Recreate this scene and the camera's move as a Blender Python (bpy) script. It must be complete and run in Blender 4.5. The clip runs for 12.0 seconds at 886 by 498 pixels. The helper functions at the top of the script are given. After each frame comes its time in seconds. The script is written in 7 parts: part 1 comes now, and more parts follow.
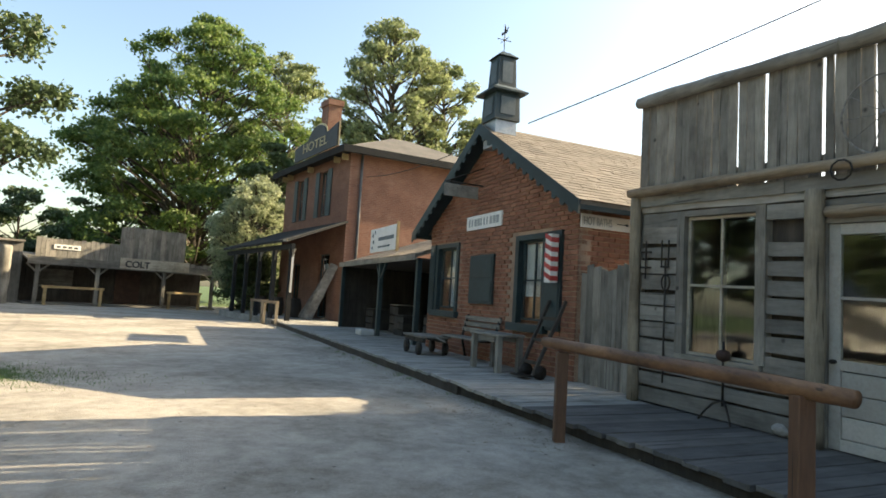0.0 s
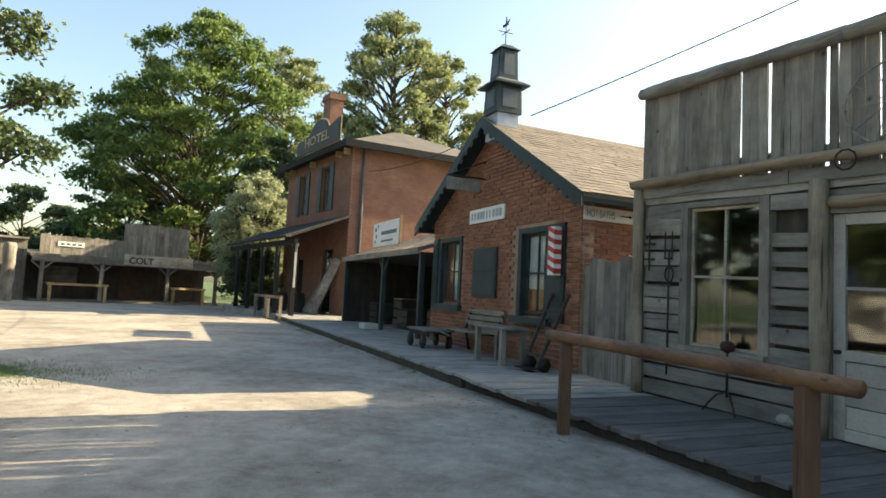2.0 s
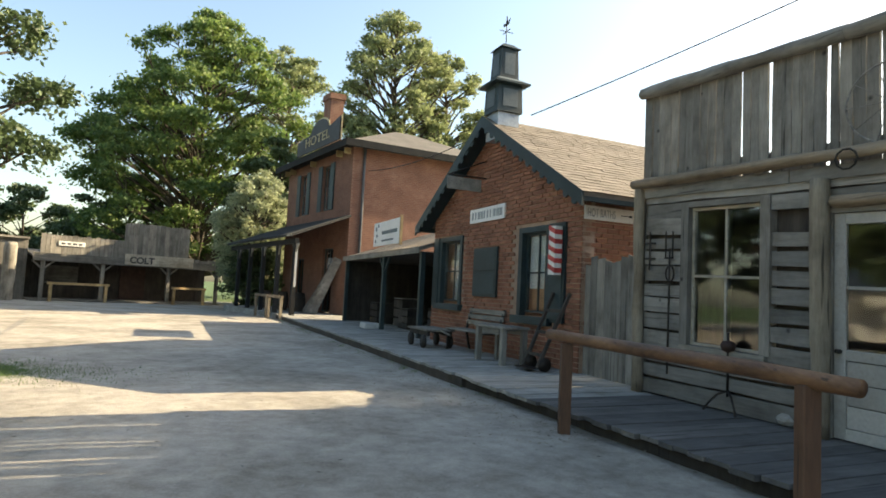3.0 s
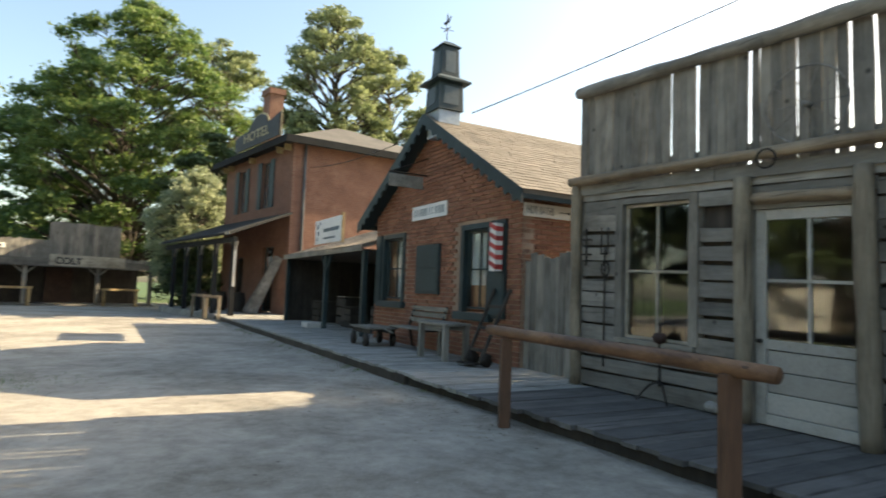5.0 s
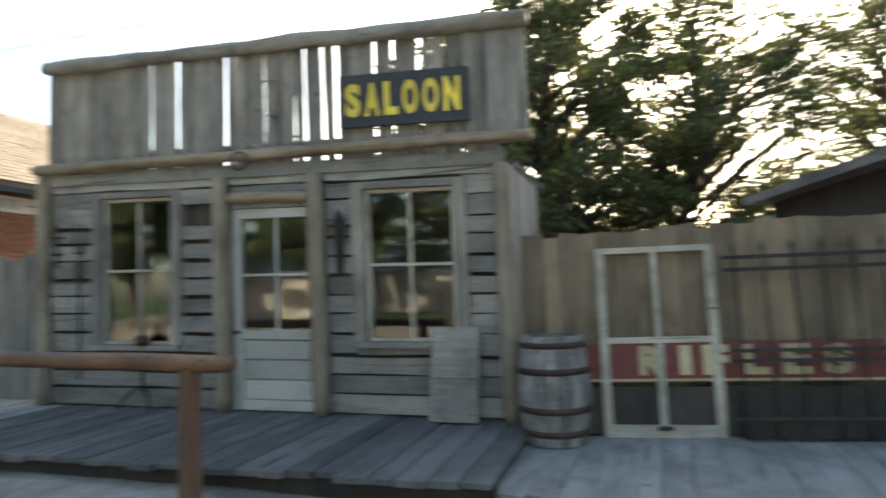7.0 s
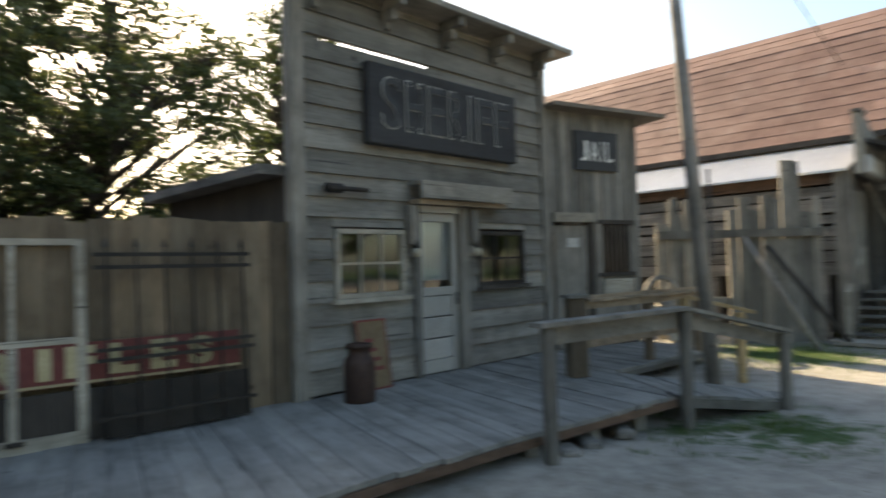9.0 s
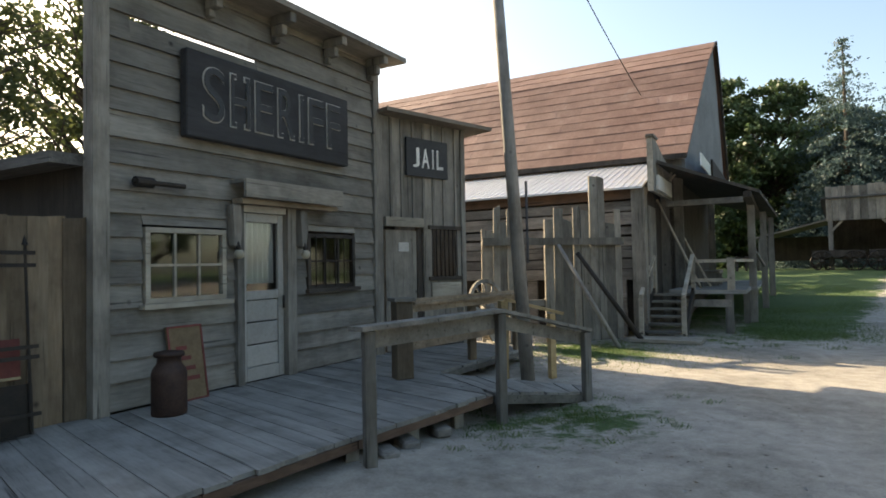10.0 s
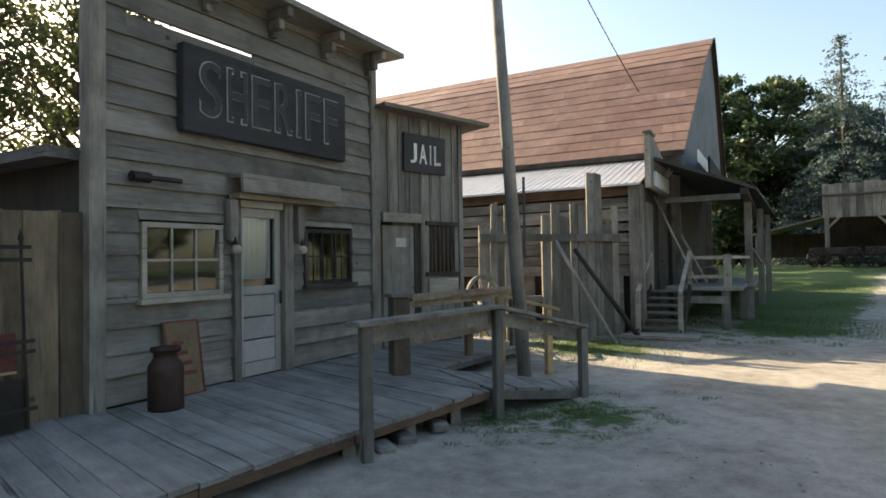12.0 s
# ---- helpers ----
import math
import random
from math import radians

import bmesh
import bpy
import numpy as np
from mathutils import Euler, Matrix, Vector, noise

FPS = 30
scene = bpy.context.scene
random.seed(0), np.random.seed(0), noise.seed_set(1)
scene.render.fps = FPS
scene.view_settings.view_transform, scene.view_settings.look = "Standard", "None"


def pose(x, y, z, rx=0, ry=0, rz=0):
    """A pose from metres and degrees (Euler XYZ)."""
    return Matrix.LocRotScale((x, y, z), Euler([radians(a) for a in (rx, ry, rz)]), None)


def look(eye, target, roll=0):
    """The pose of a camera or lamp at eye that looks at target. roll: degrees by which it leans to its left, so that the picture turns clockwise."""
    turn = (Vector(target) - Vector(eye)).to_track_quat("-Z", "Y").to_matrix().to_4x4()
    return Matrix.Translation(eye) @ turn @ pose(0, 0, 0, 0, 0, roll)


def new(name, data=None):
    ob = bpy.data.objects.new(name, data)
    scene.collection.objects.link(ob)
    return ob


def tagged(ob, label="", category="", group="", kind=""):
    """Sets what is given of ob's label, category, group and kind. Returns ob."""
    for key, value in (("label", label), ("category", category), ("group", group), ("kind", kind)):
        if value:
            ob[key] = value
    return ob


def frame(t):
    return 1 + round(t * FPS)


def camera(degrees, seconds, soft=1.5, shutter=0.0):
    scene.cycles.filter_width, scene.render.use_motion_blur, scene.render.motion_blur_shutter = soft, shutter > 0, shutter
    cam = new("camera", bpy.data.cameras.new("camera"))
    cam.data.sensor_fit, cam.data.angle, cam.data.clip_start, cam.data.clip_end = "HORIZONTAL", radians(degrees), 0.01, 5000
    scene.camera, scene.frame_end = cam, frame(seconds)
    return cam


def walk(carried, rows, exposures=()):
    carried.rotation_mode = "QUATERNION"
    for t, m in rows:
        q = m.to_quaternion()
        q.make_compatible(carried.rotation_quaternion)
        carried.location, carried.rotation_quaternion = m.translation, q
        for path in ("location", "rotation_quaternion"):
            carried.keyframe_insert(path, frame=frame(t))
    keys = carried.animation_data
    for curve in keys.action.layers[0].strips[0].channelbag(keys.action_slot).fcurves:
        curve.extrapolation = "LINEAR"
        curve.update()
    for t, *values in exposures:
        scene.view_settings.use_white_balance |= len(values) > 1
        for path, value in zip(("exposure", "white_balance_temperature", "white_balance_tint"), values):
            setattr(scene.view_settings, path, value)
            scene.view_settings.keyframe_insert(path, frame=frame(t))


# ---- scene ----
cam = camera(72.38, 12.0, soft=1.7, shutter=0.7)
EYE, ARM = 1.45, 0.478
# seconds, yaw, pitch, roll: the camera is held at arm's length and swings round the body
PATH = [
    (0.0, -0.19, 4.85, -3.42), (0.5, -0.16, 4.69, -3.16), (1.0, 0.05, 4.46, -3.01),
    (1.5, 0.16, 4.41, -2.8), (2.0, 0.12, 4.23, -2.93), (2.5, 0.2, 4.22, -2.92),
    (4.5, -1.62, 4.05, -2.96), (5.0, -5.04, 4.16, -2.14), (5.5, -11.19, 4.11, -1.21),
    (6.0, -22.46, 3.64, -0.08), (6.5, -35.04, 3.38, 0.91), (7.0, -48.34, 3.97, 2.08),
    (7.2, -53.35, 3.79, 1.96), (8.8, -93.94, 2.09, 1.94), (9.0, -98.83, 1.87, 1.59),
    (9.5, -108.77, 1.94, 1.35), (10.0, -113.95, 1.82, 1.07), (10.5, -114.23, 1.67, 1.07),
    (11.0, -114.64, 1.43, 1.03), (11.5, -114.36, 1.49, 1.18), (12.0, -114.2, 1.42, 0.89),
]


def held(yaw, pitch, roll):
    a = radians(yaw)
    return pose(-math.sin(a) * ARM, (math.cos(a) - 1) * ARM, EYE, 90 + pitch, roll, yaw)


walk(cam, [(t, held(y, p, r)) for t, y, p, r in PATH], exposures=[(0, 1.58, 6900, 6), (5.5, 1.6, 6900, 6), (7.0, 2.2, 6900, 7), (7.4, 2.2, 6900, 7), (8.8, 1.6, 6900, 7), (9.3, 1.4, 6900, 9), (12, 1.4, 6900, 9)])

# world and sun
SUN_AZ, SUN_EL = 68.5, 28.0
world = bpy.data.worlds.new("world")
scene.world = world
world.use_nodes = True
wn = world.node_tree
sky = wn.nodes.new("ShaderNodeTexSky")
sky.sky_type, sky.sun_disc = "NISHITA", False
sky.sun_elevation, sky.sun_rotation = radians(SUN_EL), radians(SUN_AZ)
sky.dust_density, sky.air_density, sky.ozone_density = 2.2, 1.2, 1.0
wn.links.new(sky.outputs[0], wn.nodes["Background"].inputs[0])
wn.nodes["Background"].inputs[1].default_value = 0.11
sun = new("sun", bpy.data.lights.new("sun", "SUN"))
sun.data.energy, sun.data.angle, sun.data.color = 5.0, radians(0.45), (1.0, 0.82, 0.58)
sa, se = radians(SUN_AZ), radians(SUN_EL)
sun.matrix_world = look((math.sin(sa) * math.cos(se) * 60, math.cos(sa) * math.cos(se) * 60, math.sin(se) * 60), (0, 0, 0))


# ---- materials ----
def mat(name, rough=0.85, metal=0.0):
    m = bpy.data.materials.new(name)
    m.use_nodes = True
    b = m.node_tree.nodes["Principled BSDF"]
    b.inputs["Roughness"].default_value = rough
    b.inputs["Metallic"].default_value = metal
    return m, m.node_tree, b


def node(nt, kind, **kw):
    n = nt.nodes.new(kind)
    for k, v in kw.items():
        n.inputs[k.replace("_", " ")].default_value = v
    return n


def coords(nt, scale=(1, 1, 1), per_object=True):
    """Object coordinates, shifted by a random amount for each piece."""
    tc = nt.nodes.new("ShaderNodeTexCoord")
    mp = nt.nodes.new("ShaderNodeMapping")
    mp.inputs["Scale"].default_value = scale
    nt.links.new(tc.outputs["Object"], mp.inputs[0])
    if per_object:
        oi = nt.nodes.new("ShaderNodeObjectInfo")
        mul = nt.nodes.new("ShaderNodeMath")
        mul.operation = "MULTIPLY"
        mul.inputs[1].default_value = 37.0
        nt.links.new(oi.outputs["Random"], mul.inputs[0])
        nt.links.new(mul.outputs[0], mp.inputs["Location"])
    return mp.outputs[0]


def noise_tex(nt, vec, scale, detail=4.0, rough=0.6):
    n = node(nt, "ShaderNodeTexNoise", Scale=scale, Detail=detail, Roughness=rough)
    nt.links.new(vec, n.inputs["Vector"])
    return n.outputs["Fac"]


def ramp(nt, fac, stops):
    r = nt.nodes.new("ShaderNodeValToRGB")
    e = r.color_ramp.elements
    while len(e) < len(stops):
        e.new(0.5)
    for el, (p, c) in zip(e, stops):
        el.position, el.color = p, (*c, 1)
    nt.links.new(fac, r.inputs[0])
    return r.outputs[0]


def mixc(nt, fac, a, b, mode="MIX"):
    m = nt.nodes.new("ShaderNodeMix")
    m.data_type, m.blend_type = "RGBA", mode
    for val, i in ((fac, 0), (a, 6), (b, 7)):
        if isinstance(val, bpy.types.NodeSocket):
            nt.links.new(val, m.inputs[i])
        else:
            m.inputs[i].default_value = val if i == 0 else (*val, 1)
    return m.outputs[2]


def bump(nt, b, h, strength=0.4, dist=0.01):
    n = node(nt, "ShaderNodeBump", Strength=strength, Distance=dist)
    nt.links.new(h, n.inputs["Height"])
    nt.links.new(n.outputs[0], b.inputs["Normal"])


def wood(name, dark, mid, light, along="z", rough=0.85, vary=0.35, grain=1.0, bumpy=0.5):
    """Sawn, weathered timber: long grain, knots and a tone of its own for each board."""
    m, nt, b = mat(name, rough)
    st = {"x": (0.12, 1, 1), "y": (1, 0.12, 1), "z": (1, 1, 0.12)}[along]
    v = coords(nt, st)
    fine = noise_tex(nt, v, 42 * grain, 5, 0.7)
    big = noise_tex(nt, v, 5 * grain, 3)
    c = ramp(nt, fine, [(0.25, dark), (0.5, mid), (0.78, light)])
    c = mixc(nt, 0.55, c, ramp(nt, big, [(0.3, dark), (0.55, mid), (0.75, light)]))
    iso = coords(nt)
    vor = node(nt, "ShaderNodeTexVoronoi", Scale=2.6)
    nt.links.new(iso, vor.inputs["Vector"])
    knot = ramp(nt, vor.outputs["Distance"], [(0.02, (1, 1, 1)), (0.09, (0, 0, 0))])
    c = mixc(nt, knot, c, tuple(x * 0.45 for x in dark))
    split = noise_tex(nt, coords(nt, {"x": (0.03, 1, 1), "y": (1, 0.03, 1), "z": (1, 1, 0.03)}[along]), 24 * grain, 3, 0.55)
    c = mixc(nt, ramp(nt, split, [(0.29, (0.85, 0.85, 0.85)), (0.36, (0, 0, 0))]), c, tuple(x * 0.35 for x in dark))
    stain = ramp(nt, noise_tex(nt, iso, 1.7, 4, 0.65), [(0.3, (0.62, 0.6, 0.57)), (0.5, (0.98, 0.97, 0.95)), (0.7, (1.2, 1.19, 1.16))])
    c = mixc(nt, 1.0, c, stain, "MULTIPLY")
    oi = nt.nodes.new("ShaderNodeObjectInfo")
    isl = nt.nodes.new("ShaderNodeNewGeometry")
    add = nt.nodes.new("ShaderNodeMath")
    add.operation = "ADD"
    nt.links.new(oi.outputs["Random"], add.inputs[0])
    nt.links.new(isl.outputs["Random Per Island"], add.inputs[1])
    tone = ramp(nt, frac(nt, add.outputs[0]), [(0.0, (1 - vary,) * 3), (0.5, (1, 1, 1)), (1.0, (1 + vary * 0.7, 1 + vary * 0.6, 1 + vary * 0.5))])
    c = mixc(nt, 1.0, c, tone, "MULTIPLY")
    nt.links.new(c, b.inputs["Base Color"])
    bump(nt, b, fine, bumpy, 0.006)
    return m


def frac(nt, x):
    n = nt.nodes.new("ShaderNodeMath")
    n.operation = "FRACT"
    nt.links.new(x, n.inputs[0])
    return n.outputs[0]


def speckled(name, dark, mid, light, scale=8.0, rough=0.9, metal=0.0, bumpy=0.3, dist=0.01, vary=0.2):
    """A surface with mottling at two sizes, for stone, iron, paint and soil."""
    m, nt, b = mat(name, rough, metal)
    v = coords(nt)
    fine, big = noise_tex(nt, v, scale * 6, 5, 0.7), noise_tex(nt, v, scale * 0.5, 3)
    c = mixc(nt, 0.5, ramp(nt, fine, [(0.3, dark), (0.5, mid), (0.72, light)]), ramp(nt, big, [(0.3, dark), (0.5, mid), (0.7, light)]))
    oi = nt.nodes.new("ShaderNodeObjectInfo")
    isl = nt.nodes.new("ShaderNodeNewGeometry")
    add = nt.nodes.new("ShaderNodeMath")
    add.operation = "ADD"
    nt.links.new(oi.outputs["Random"], add.inputs[0])
    nt.links.new(isl.outputs["Random Per Island"], add.inputs[1])
    tone = ramp(nt, frac(nt, add.outputs[0]), [(0, (1 - vary,) * 3), (1, (1 + vary,) * 3)])
    c = mixc(nt, 1.0, c, tone, "MULTIPLY")
    nt.links.new(c, b.inputs["Base Color"])
    bump(nt, b, fine, bumpy, dist)
    return m


def rusted(name):
    """Old painted sheet: red-brown rust, paler tan worn patches and streaks down the slope."""
    m, nt, b = mat(name, 0.7, 0.1)
    w = coords(nt, per_object=False)
    v = coords(nt)
    fine, patch, wide = noise_tex(nt, v, 16, 5, 0.7), noise_tex(nt, w, 1.5, 5, 0.7), noise_tex(nt, w, 0.3, 3)
    c = ramp(nt, patch, [(0.32, (0.15, 0.078, 0.056)), (0.5, (0.255, 0.15, 0.115)), (0.62, (0.32, 0.21, 0.165)), (0.74, (0.46, 0.37, 0.31))])
    c = mixc(nt, 0.35, c, ramp(nt, fine, [(0.3, (0.13, 0.07, 0.05)), (0.55, (0.27, 0.16, 0.12)), (0.75, (0.4, 0.29, 0.23))]))
    c = mixc(nt, 0.3, c, ramp(nt, wide, [(0.35, (0.13, 0.06, 0.042)), (0.65, (0.27, 0.18, 0.135))]))
    oi = nt.nodes.new("ShaderNodeObjectInfo")
    c = mixc(nt, 1.0, c, ramp(nt, oi.outputs["Random"], [(0.0, (0.88, 0.87, 0.86)), (0.9, (1.06, 1.06, 1.06)), (0.97, (1.35, 1.38, 1.4))]), "MULTIPLY")
    nt.links.new(c, b.inputs["Base Color"])
    bump(nt, b, fine, 0.3, 0.01)
    return m


def gravel():
    m, nt, b = mat("gravel", 0.95)
    v = coords(nt, per_object=False)
    fine, mid, big = noise_tex(nt, v, 38, 5, 0.85), noise_tex(nt, v, 5, 5, 0.7), noise_tex(nt, v, 0.5, 4, 0.65)
    c = ramp(nt, fine, [(0.28, (0.10, 0.092, 0.08)), (0.5, (0.31, 0.288, 0.252)), (0.7, (0.52, 0.49, 0.435))])
    c = mixc(nt, 0.5, c, ramp(nt, mid, [(0.34, (0.1, 0.086, 0.064)), (0.5, (0.33, 0.303, 0.258)), (0.64, (0.53, 0.49, 0.42))]))
    c = mixc(nt, 0.4, c, ramp(nt, big, [(0.38, (0.16, 0.136, 0.1)), (0.58, (0.49, 0.45, 0.385))]))
    vo = node(nt, "ShaderNodeTexVoronoi", Scale=3.2)
    nt.links.new(v, vo.inputs["Vector"])
    litter = ramp(nt, vo.outputs["Distance"], [(0.03, (1, 1, 1)), (0.075, (0, 0, 0))])
    c = mixc(nt, litter, c, (0.10, 0.085, 0.06))
    at = nt.nodes.new("ShaderNodeAttribute")
    at.attribute_name = "grass"
    n2 = noise_tex(nt, v, 3.0, 6, 0.75)
    sm = nt.nodes.new("ShaderNodeMath")
    sm.operation = "ADD"
    nt.links.new(at.outputs["Fac"], sm.inputs[0])
    nt.links.new(n2, sm.inputs[1])
    gm = ramp(nt, sm.outputs[0], [(0.86, (0, 0, 0)), (1.06, (1, 1, 1))])
    green = ramp(nt, noise_tex(nt, v, 30, 4, 0.8), [(0.3, (0.03, 0.058, 0.014)), (0.55, (0.06, 0.108, 0.026)), (0.75, (0.13, 0.17, 0.052))])
    c = mixc(nt, gm, c, green)
    nt.links.new(c, b.inputs["Base Color"])
    bump(nt, b, mixc(nt, 0.35, mid, fine), 0.9, 0.04)
    return m


def leafy(name, a, b_, c_, thin=0.45):
    m, nt, b = mat(name, 0.55)
    isl = nt.nodes.new("ShaderNodeNewGeometry")
    v = coords(nt, per_object=False)
    big = noise_tex(nt, v, 0.35, 2)
    c = ramp(nt, isl.outputs["Random Per Island"], [(0.0, a), (0.5, b_), (1.0, c_)])
    c = mixc(nt, 0.35, c, ramp(nt, big, [(0.35, a), (0.65, c_)]))
    nt.links.new(c, b.inputs["Base Color"])
    tr = nt.nodes.new("ShaderNodeBsdfTranslucent")
    nt.links.new(c, tr.inputs[0])
    mx = nt.nodes.new("ShaderNodeMixShader")
    mx.inputs[0].default_value = thin
    nt.links.new(b.outputs[0], mx.inputs[1])
    nt.links.new(tr.outputs[0], mx.inputs[2])
    nt.links.new(mx.outputs[0], nt.nodes["Material Output"].inputs[0])
    return m


def glass_mat():
    m, nt, b = mat("window_glass", 0.03)
    b.inputs["Base Color"].default_value = (0.9, 0.95, 0.95, 1)
    b.inputs["Transmission Weight"].default_value = 1.0
    b.inputs["IOR"].default_value = 1.58
    v = coords(nt)
    bump(nt, b, noise_tex(nt, v, 1.2, 1), 0.12, 0.02)
    return m


GREY = wood("weathered_grey_wood", (0.096, 0.0893, 0.0768), (0.226, 0.213, 0.187), (0.346, 0.326, 0.293), "z")
GREY_X = wood("weathered_grey_wood_lying", (0.095, 0.0883, 0.076), (0.223, 0.211, 0.185), (0.342, 0.323, 0.29), "x")
SAL_X = wood("silver_grey_plank", (0.105, 0.101, 0.0916), (0.236, 0.227, 0.205), (0.349, 0.336, 0.31), "x", grain=0.7, bumpy=0.95)
DECK_Y = wood("trodden_deck_plank", (0.172, 0.167, 0.156), (0.333, 0.329, 0.308), (0.445, 0.435, 0.405), "y", vary=0.14)
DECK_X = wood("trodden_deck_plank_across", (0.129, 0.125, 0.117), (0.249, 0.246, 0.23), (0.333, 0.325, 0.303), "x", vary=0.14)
DARK_Y = wood("darker_deck_plank", (0.0522, 0.0505, 0.0496), (0.111, 0.108, 0.104), (0.174, 0.17, 0.164), "y", vary=0.3)
LOG_X = wood("peeled_log_lying", (0.125, 0.092, 0.0601), (0.262, 0.204, 0.141), (0.407, 0.329, 0.242), "x", vary=0.15)
LOG_Z = wood("peeled_log_upright", (0.106, 0.0851, 0.0601), (0.242, 0.204, 0.15), (0.387, 0.329, 0.252), "z", vary=0.15)
RAIL_X = wood("varnished_rail_log", (0.055, 0.026, 0.012), (0.15, 0.074, 0.034), (0.29, 0.165, 0.082), "y", rough=0.55, vary=0.05, grain=0.8, bumpy=0.8)
RAIL_Z = wood("brown_stained_post", (0.06, 0.03, 0.018), (0.13, 0.065, 0.035), (0.2, 0.11, 0.06), "z", rough=0.6, vary=0.1)
TAN_Z = wood("tan_fence_board", (0.103, 0.0731, 0.0447), (0.202, 0.155, 0.103), (0.31, 0.25, 0.178), "z", vary=0.45)
NEW_X = wood("newer_yellow_timber", (0.24, 0.16, 0.07), (0.42, 0.3, 0.15), (0.55, 0.42, 0.24), "x", vary=0.15)
PALE_X = wood("pale_plank", (0.22, 0.2, 0.16), (0.42, 0.38, 0.31), (0.55, 0.51, 0.43), "x", vary=0.15)
# Dark timber, also where shade of porches and linings is put into the colour
DARKWOOD = wood("dark_and_shaded_timber", (0.02, 0.017, 0.014), (0.05, 0.042, 0.035), (0.09, 0.078, 0.065), "z")
BRICK = speckled("red_brick", (0.145, 0.062, 0.038), (0.25, 0.108, 0.064), (0.36, 0.175, 0.11), 5.0, vary=0.22)
MORTAR = speckled("brick_mortar", (0.24, 0.15, 0.1), (0.37, 0.25, 0.175), (0.48, 0.34, 0.25), 6.0)
TEAL = speckled("dark_teal_paint", (0.008, 0.018, 0.02), (0.017, 0.034, 0.038), (0.034, 0.06, 0.064), 4.0, rough=0.55, bumpy=0.15)
SHINGLE = speckled("brown_roof_shingle", (0.10, 0.083, 0.066), (0.165, 0.14, 0.112), (0.23, 0.2, 0.165), 4.0, vary=0.13)
DARKROOF = speckled("dark_porch_roof", (0.035, 0.036, 0.04), (0.07, 0.072, 0.075), (0.12, 0.12, 0.12), 4.0)
ZINC = speckled("grey_zinc", (0.2, 0.22, 0.24), (0.35, 0.37, 0.39), (0.5, 0.52, 0.53), 3.0, rough=0.45, metal=0.6)
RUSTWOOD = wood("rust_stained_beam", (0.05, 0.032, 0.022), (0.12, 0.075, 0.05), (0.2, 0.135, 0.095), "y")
RUST = rusted("rusty_barn_sheet")
TIN = speckled("bare_tin_sheet", (0.7, 0.7, 0.7), (0.82, 0.82, 0.81), (0.88, 0.88, 0.87), 3.0, rough=0.38, metal=0.75, bumpy=0.08, vary=0.05)
OLDLOG = wood("old_dark_log_wall", (0.07, 0.067, 0.062), (0.21, 0.203, 0.19), (0.38, 0.367, 0.343), "y", vary=0.35)
SLAB = wood("rough_stockade_slab", (0.09, 0.081, 0.067), (0.225, 0.208, 0.176), (0.37, 0.345, 0.3), "z", vary=0.4)
LEAF_SILVER = leafy("silvery_leaf", (0.23, 0.27, 0.15), (0.34, 0.38, 0.22), (0.48, 0.51, 0.34), 0.6)
BLADE = leafy("grass_blade", (0.045, 0.1, 0.02), (0.095, 0.175, 0.036), (0.22, 0.26, 0.08))
IRON = speckled("black_iron", (0.012, 0.011, 0.01), (0.03, 0.026, 0.022), (0.06, 0.045, 0.035), 12.0, rough=0.6, metal=0.5)
RUSTY = speckled("rusted_can", (0.022, 0.013, 0.011), (0.05, 0.027, 0.02), (0.09, 0.055, 0.04), 9.0, rough=0.65, metal=0.3)
WHITE = speckled("weathered_white_paint", (0.45, 0.44, 0.41), (0.66, 0.65, 0.61), (0.8, 0.79, 0.75), 5.0, rough=0.6, bumpy=0.15)
DOORWHITE = speckled("dusty_door_paint", (0.269, 0.254, 0.224), (0.374, 0.359, 0.321), (0.449, 0.434, 0.397), 5.0, rough=0.6, bumpy=0.15)
RED = speckled("faded_red_paint", (0.22, 0.02, 0.02), (0.4, 0.045, 0.04), (0.52, 0.09, 0.08), 5.0, rough=0.5, bumpy=0.1)
YELLOW = speckled("yellow_sign_paint", (0.55, 0.38, 0.03), (0.75, 0.56, 0.05), (0.85, 0.66, 0.1), 6.0, rough=0.5, bumpy=0.1)
BLACK = speckled("black_sign_paint", (0.012, 0.012, 0.013), (0.025, 0.025, 0.027), (0.045, 0.045, 0.047), 5.0, rough=0.6, bumpy=0.15)
CHARCOAL = wood("charred_sign_board", (0.018, 0.018, 0.02), (0.035, 0.035, 0.038), (0.06, 0.06, 0.062), "x", vary=0.1)
GOLD = speckled("dull_gold_paint", (0.25, 0.2, 0.1), (0.4, 0.33, 0.18), (0.5, 0.43, 0.26), 6.0, rough=0.5)
# near-black room surfaces; the dimness indoors is put into the colour
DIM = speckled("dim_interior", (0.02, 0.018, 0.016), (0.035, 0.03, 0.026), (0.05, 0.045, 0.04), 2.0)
STONE = speckled("field_stone", (0.2, 0.19, 0.17), (0.33, 0.32, 0.29), (0.45, 0.43, 0.4), 5.0, dist=0.02)
CLOTH = speckled("pale_curtain_cloth", (0.4, 0.38, 0.35), (0.55, 0.53, 0.5), (0.65, 0.63, 0.6), 6.0)
BARK = wood("tree_bark", (0.03, 0.024, 0.018), (0.075, 0.06, 0.045), (0.14, 0.115, 0.09), "z", grain=0.3, bumpy=0.9)
POLE = wood("grey_utility_pole", (0.17, 0.16, 0.145), (0.3, 0.285, 0.265), (0.42, 0.4, 0.375), "z", vary=0.05)


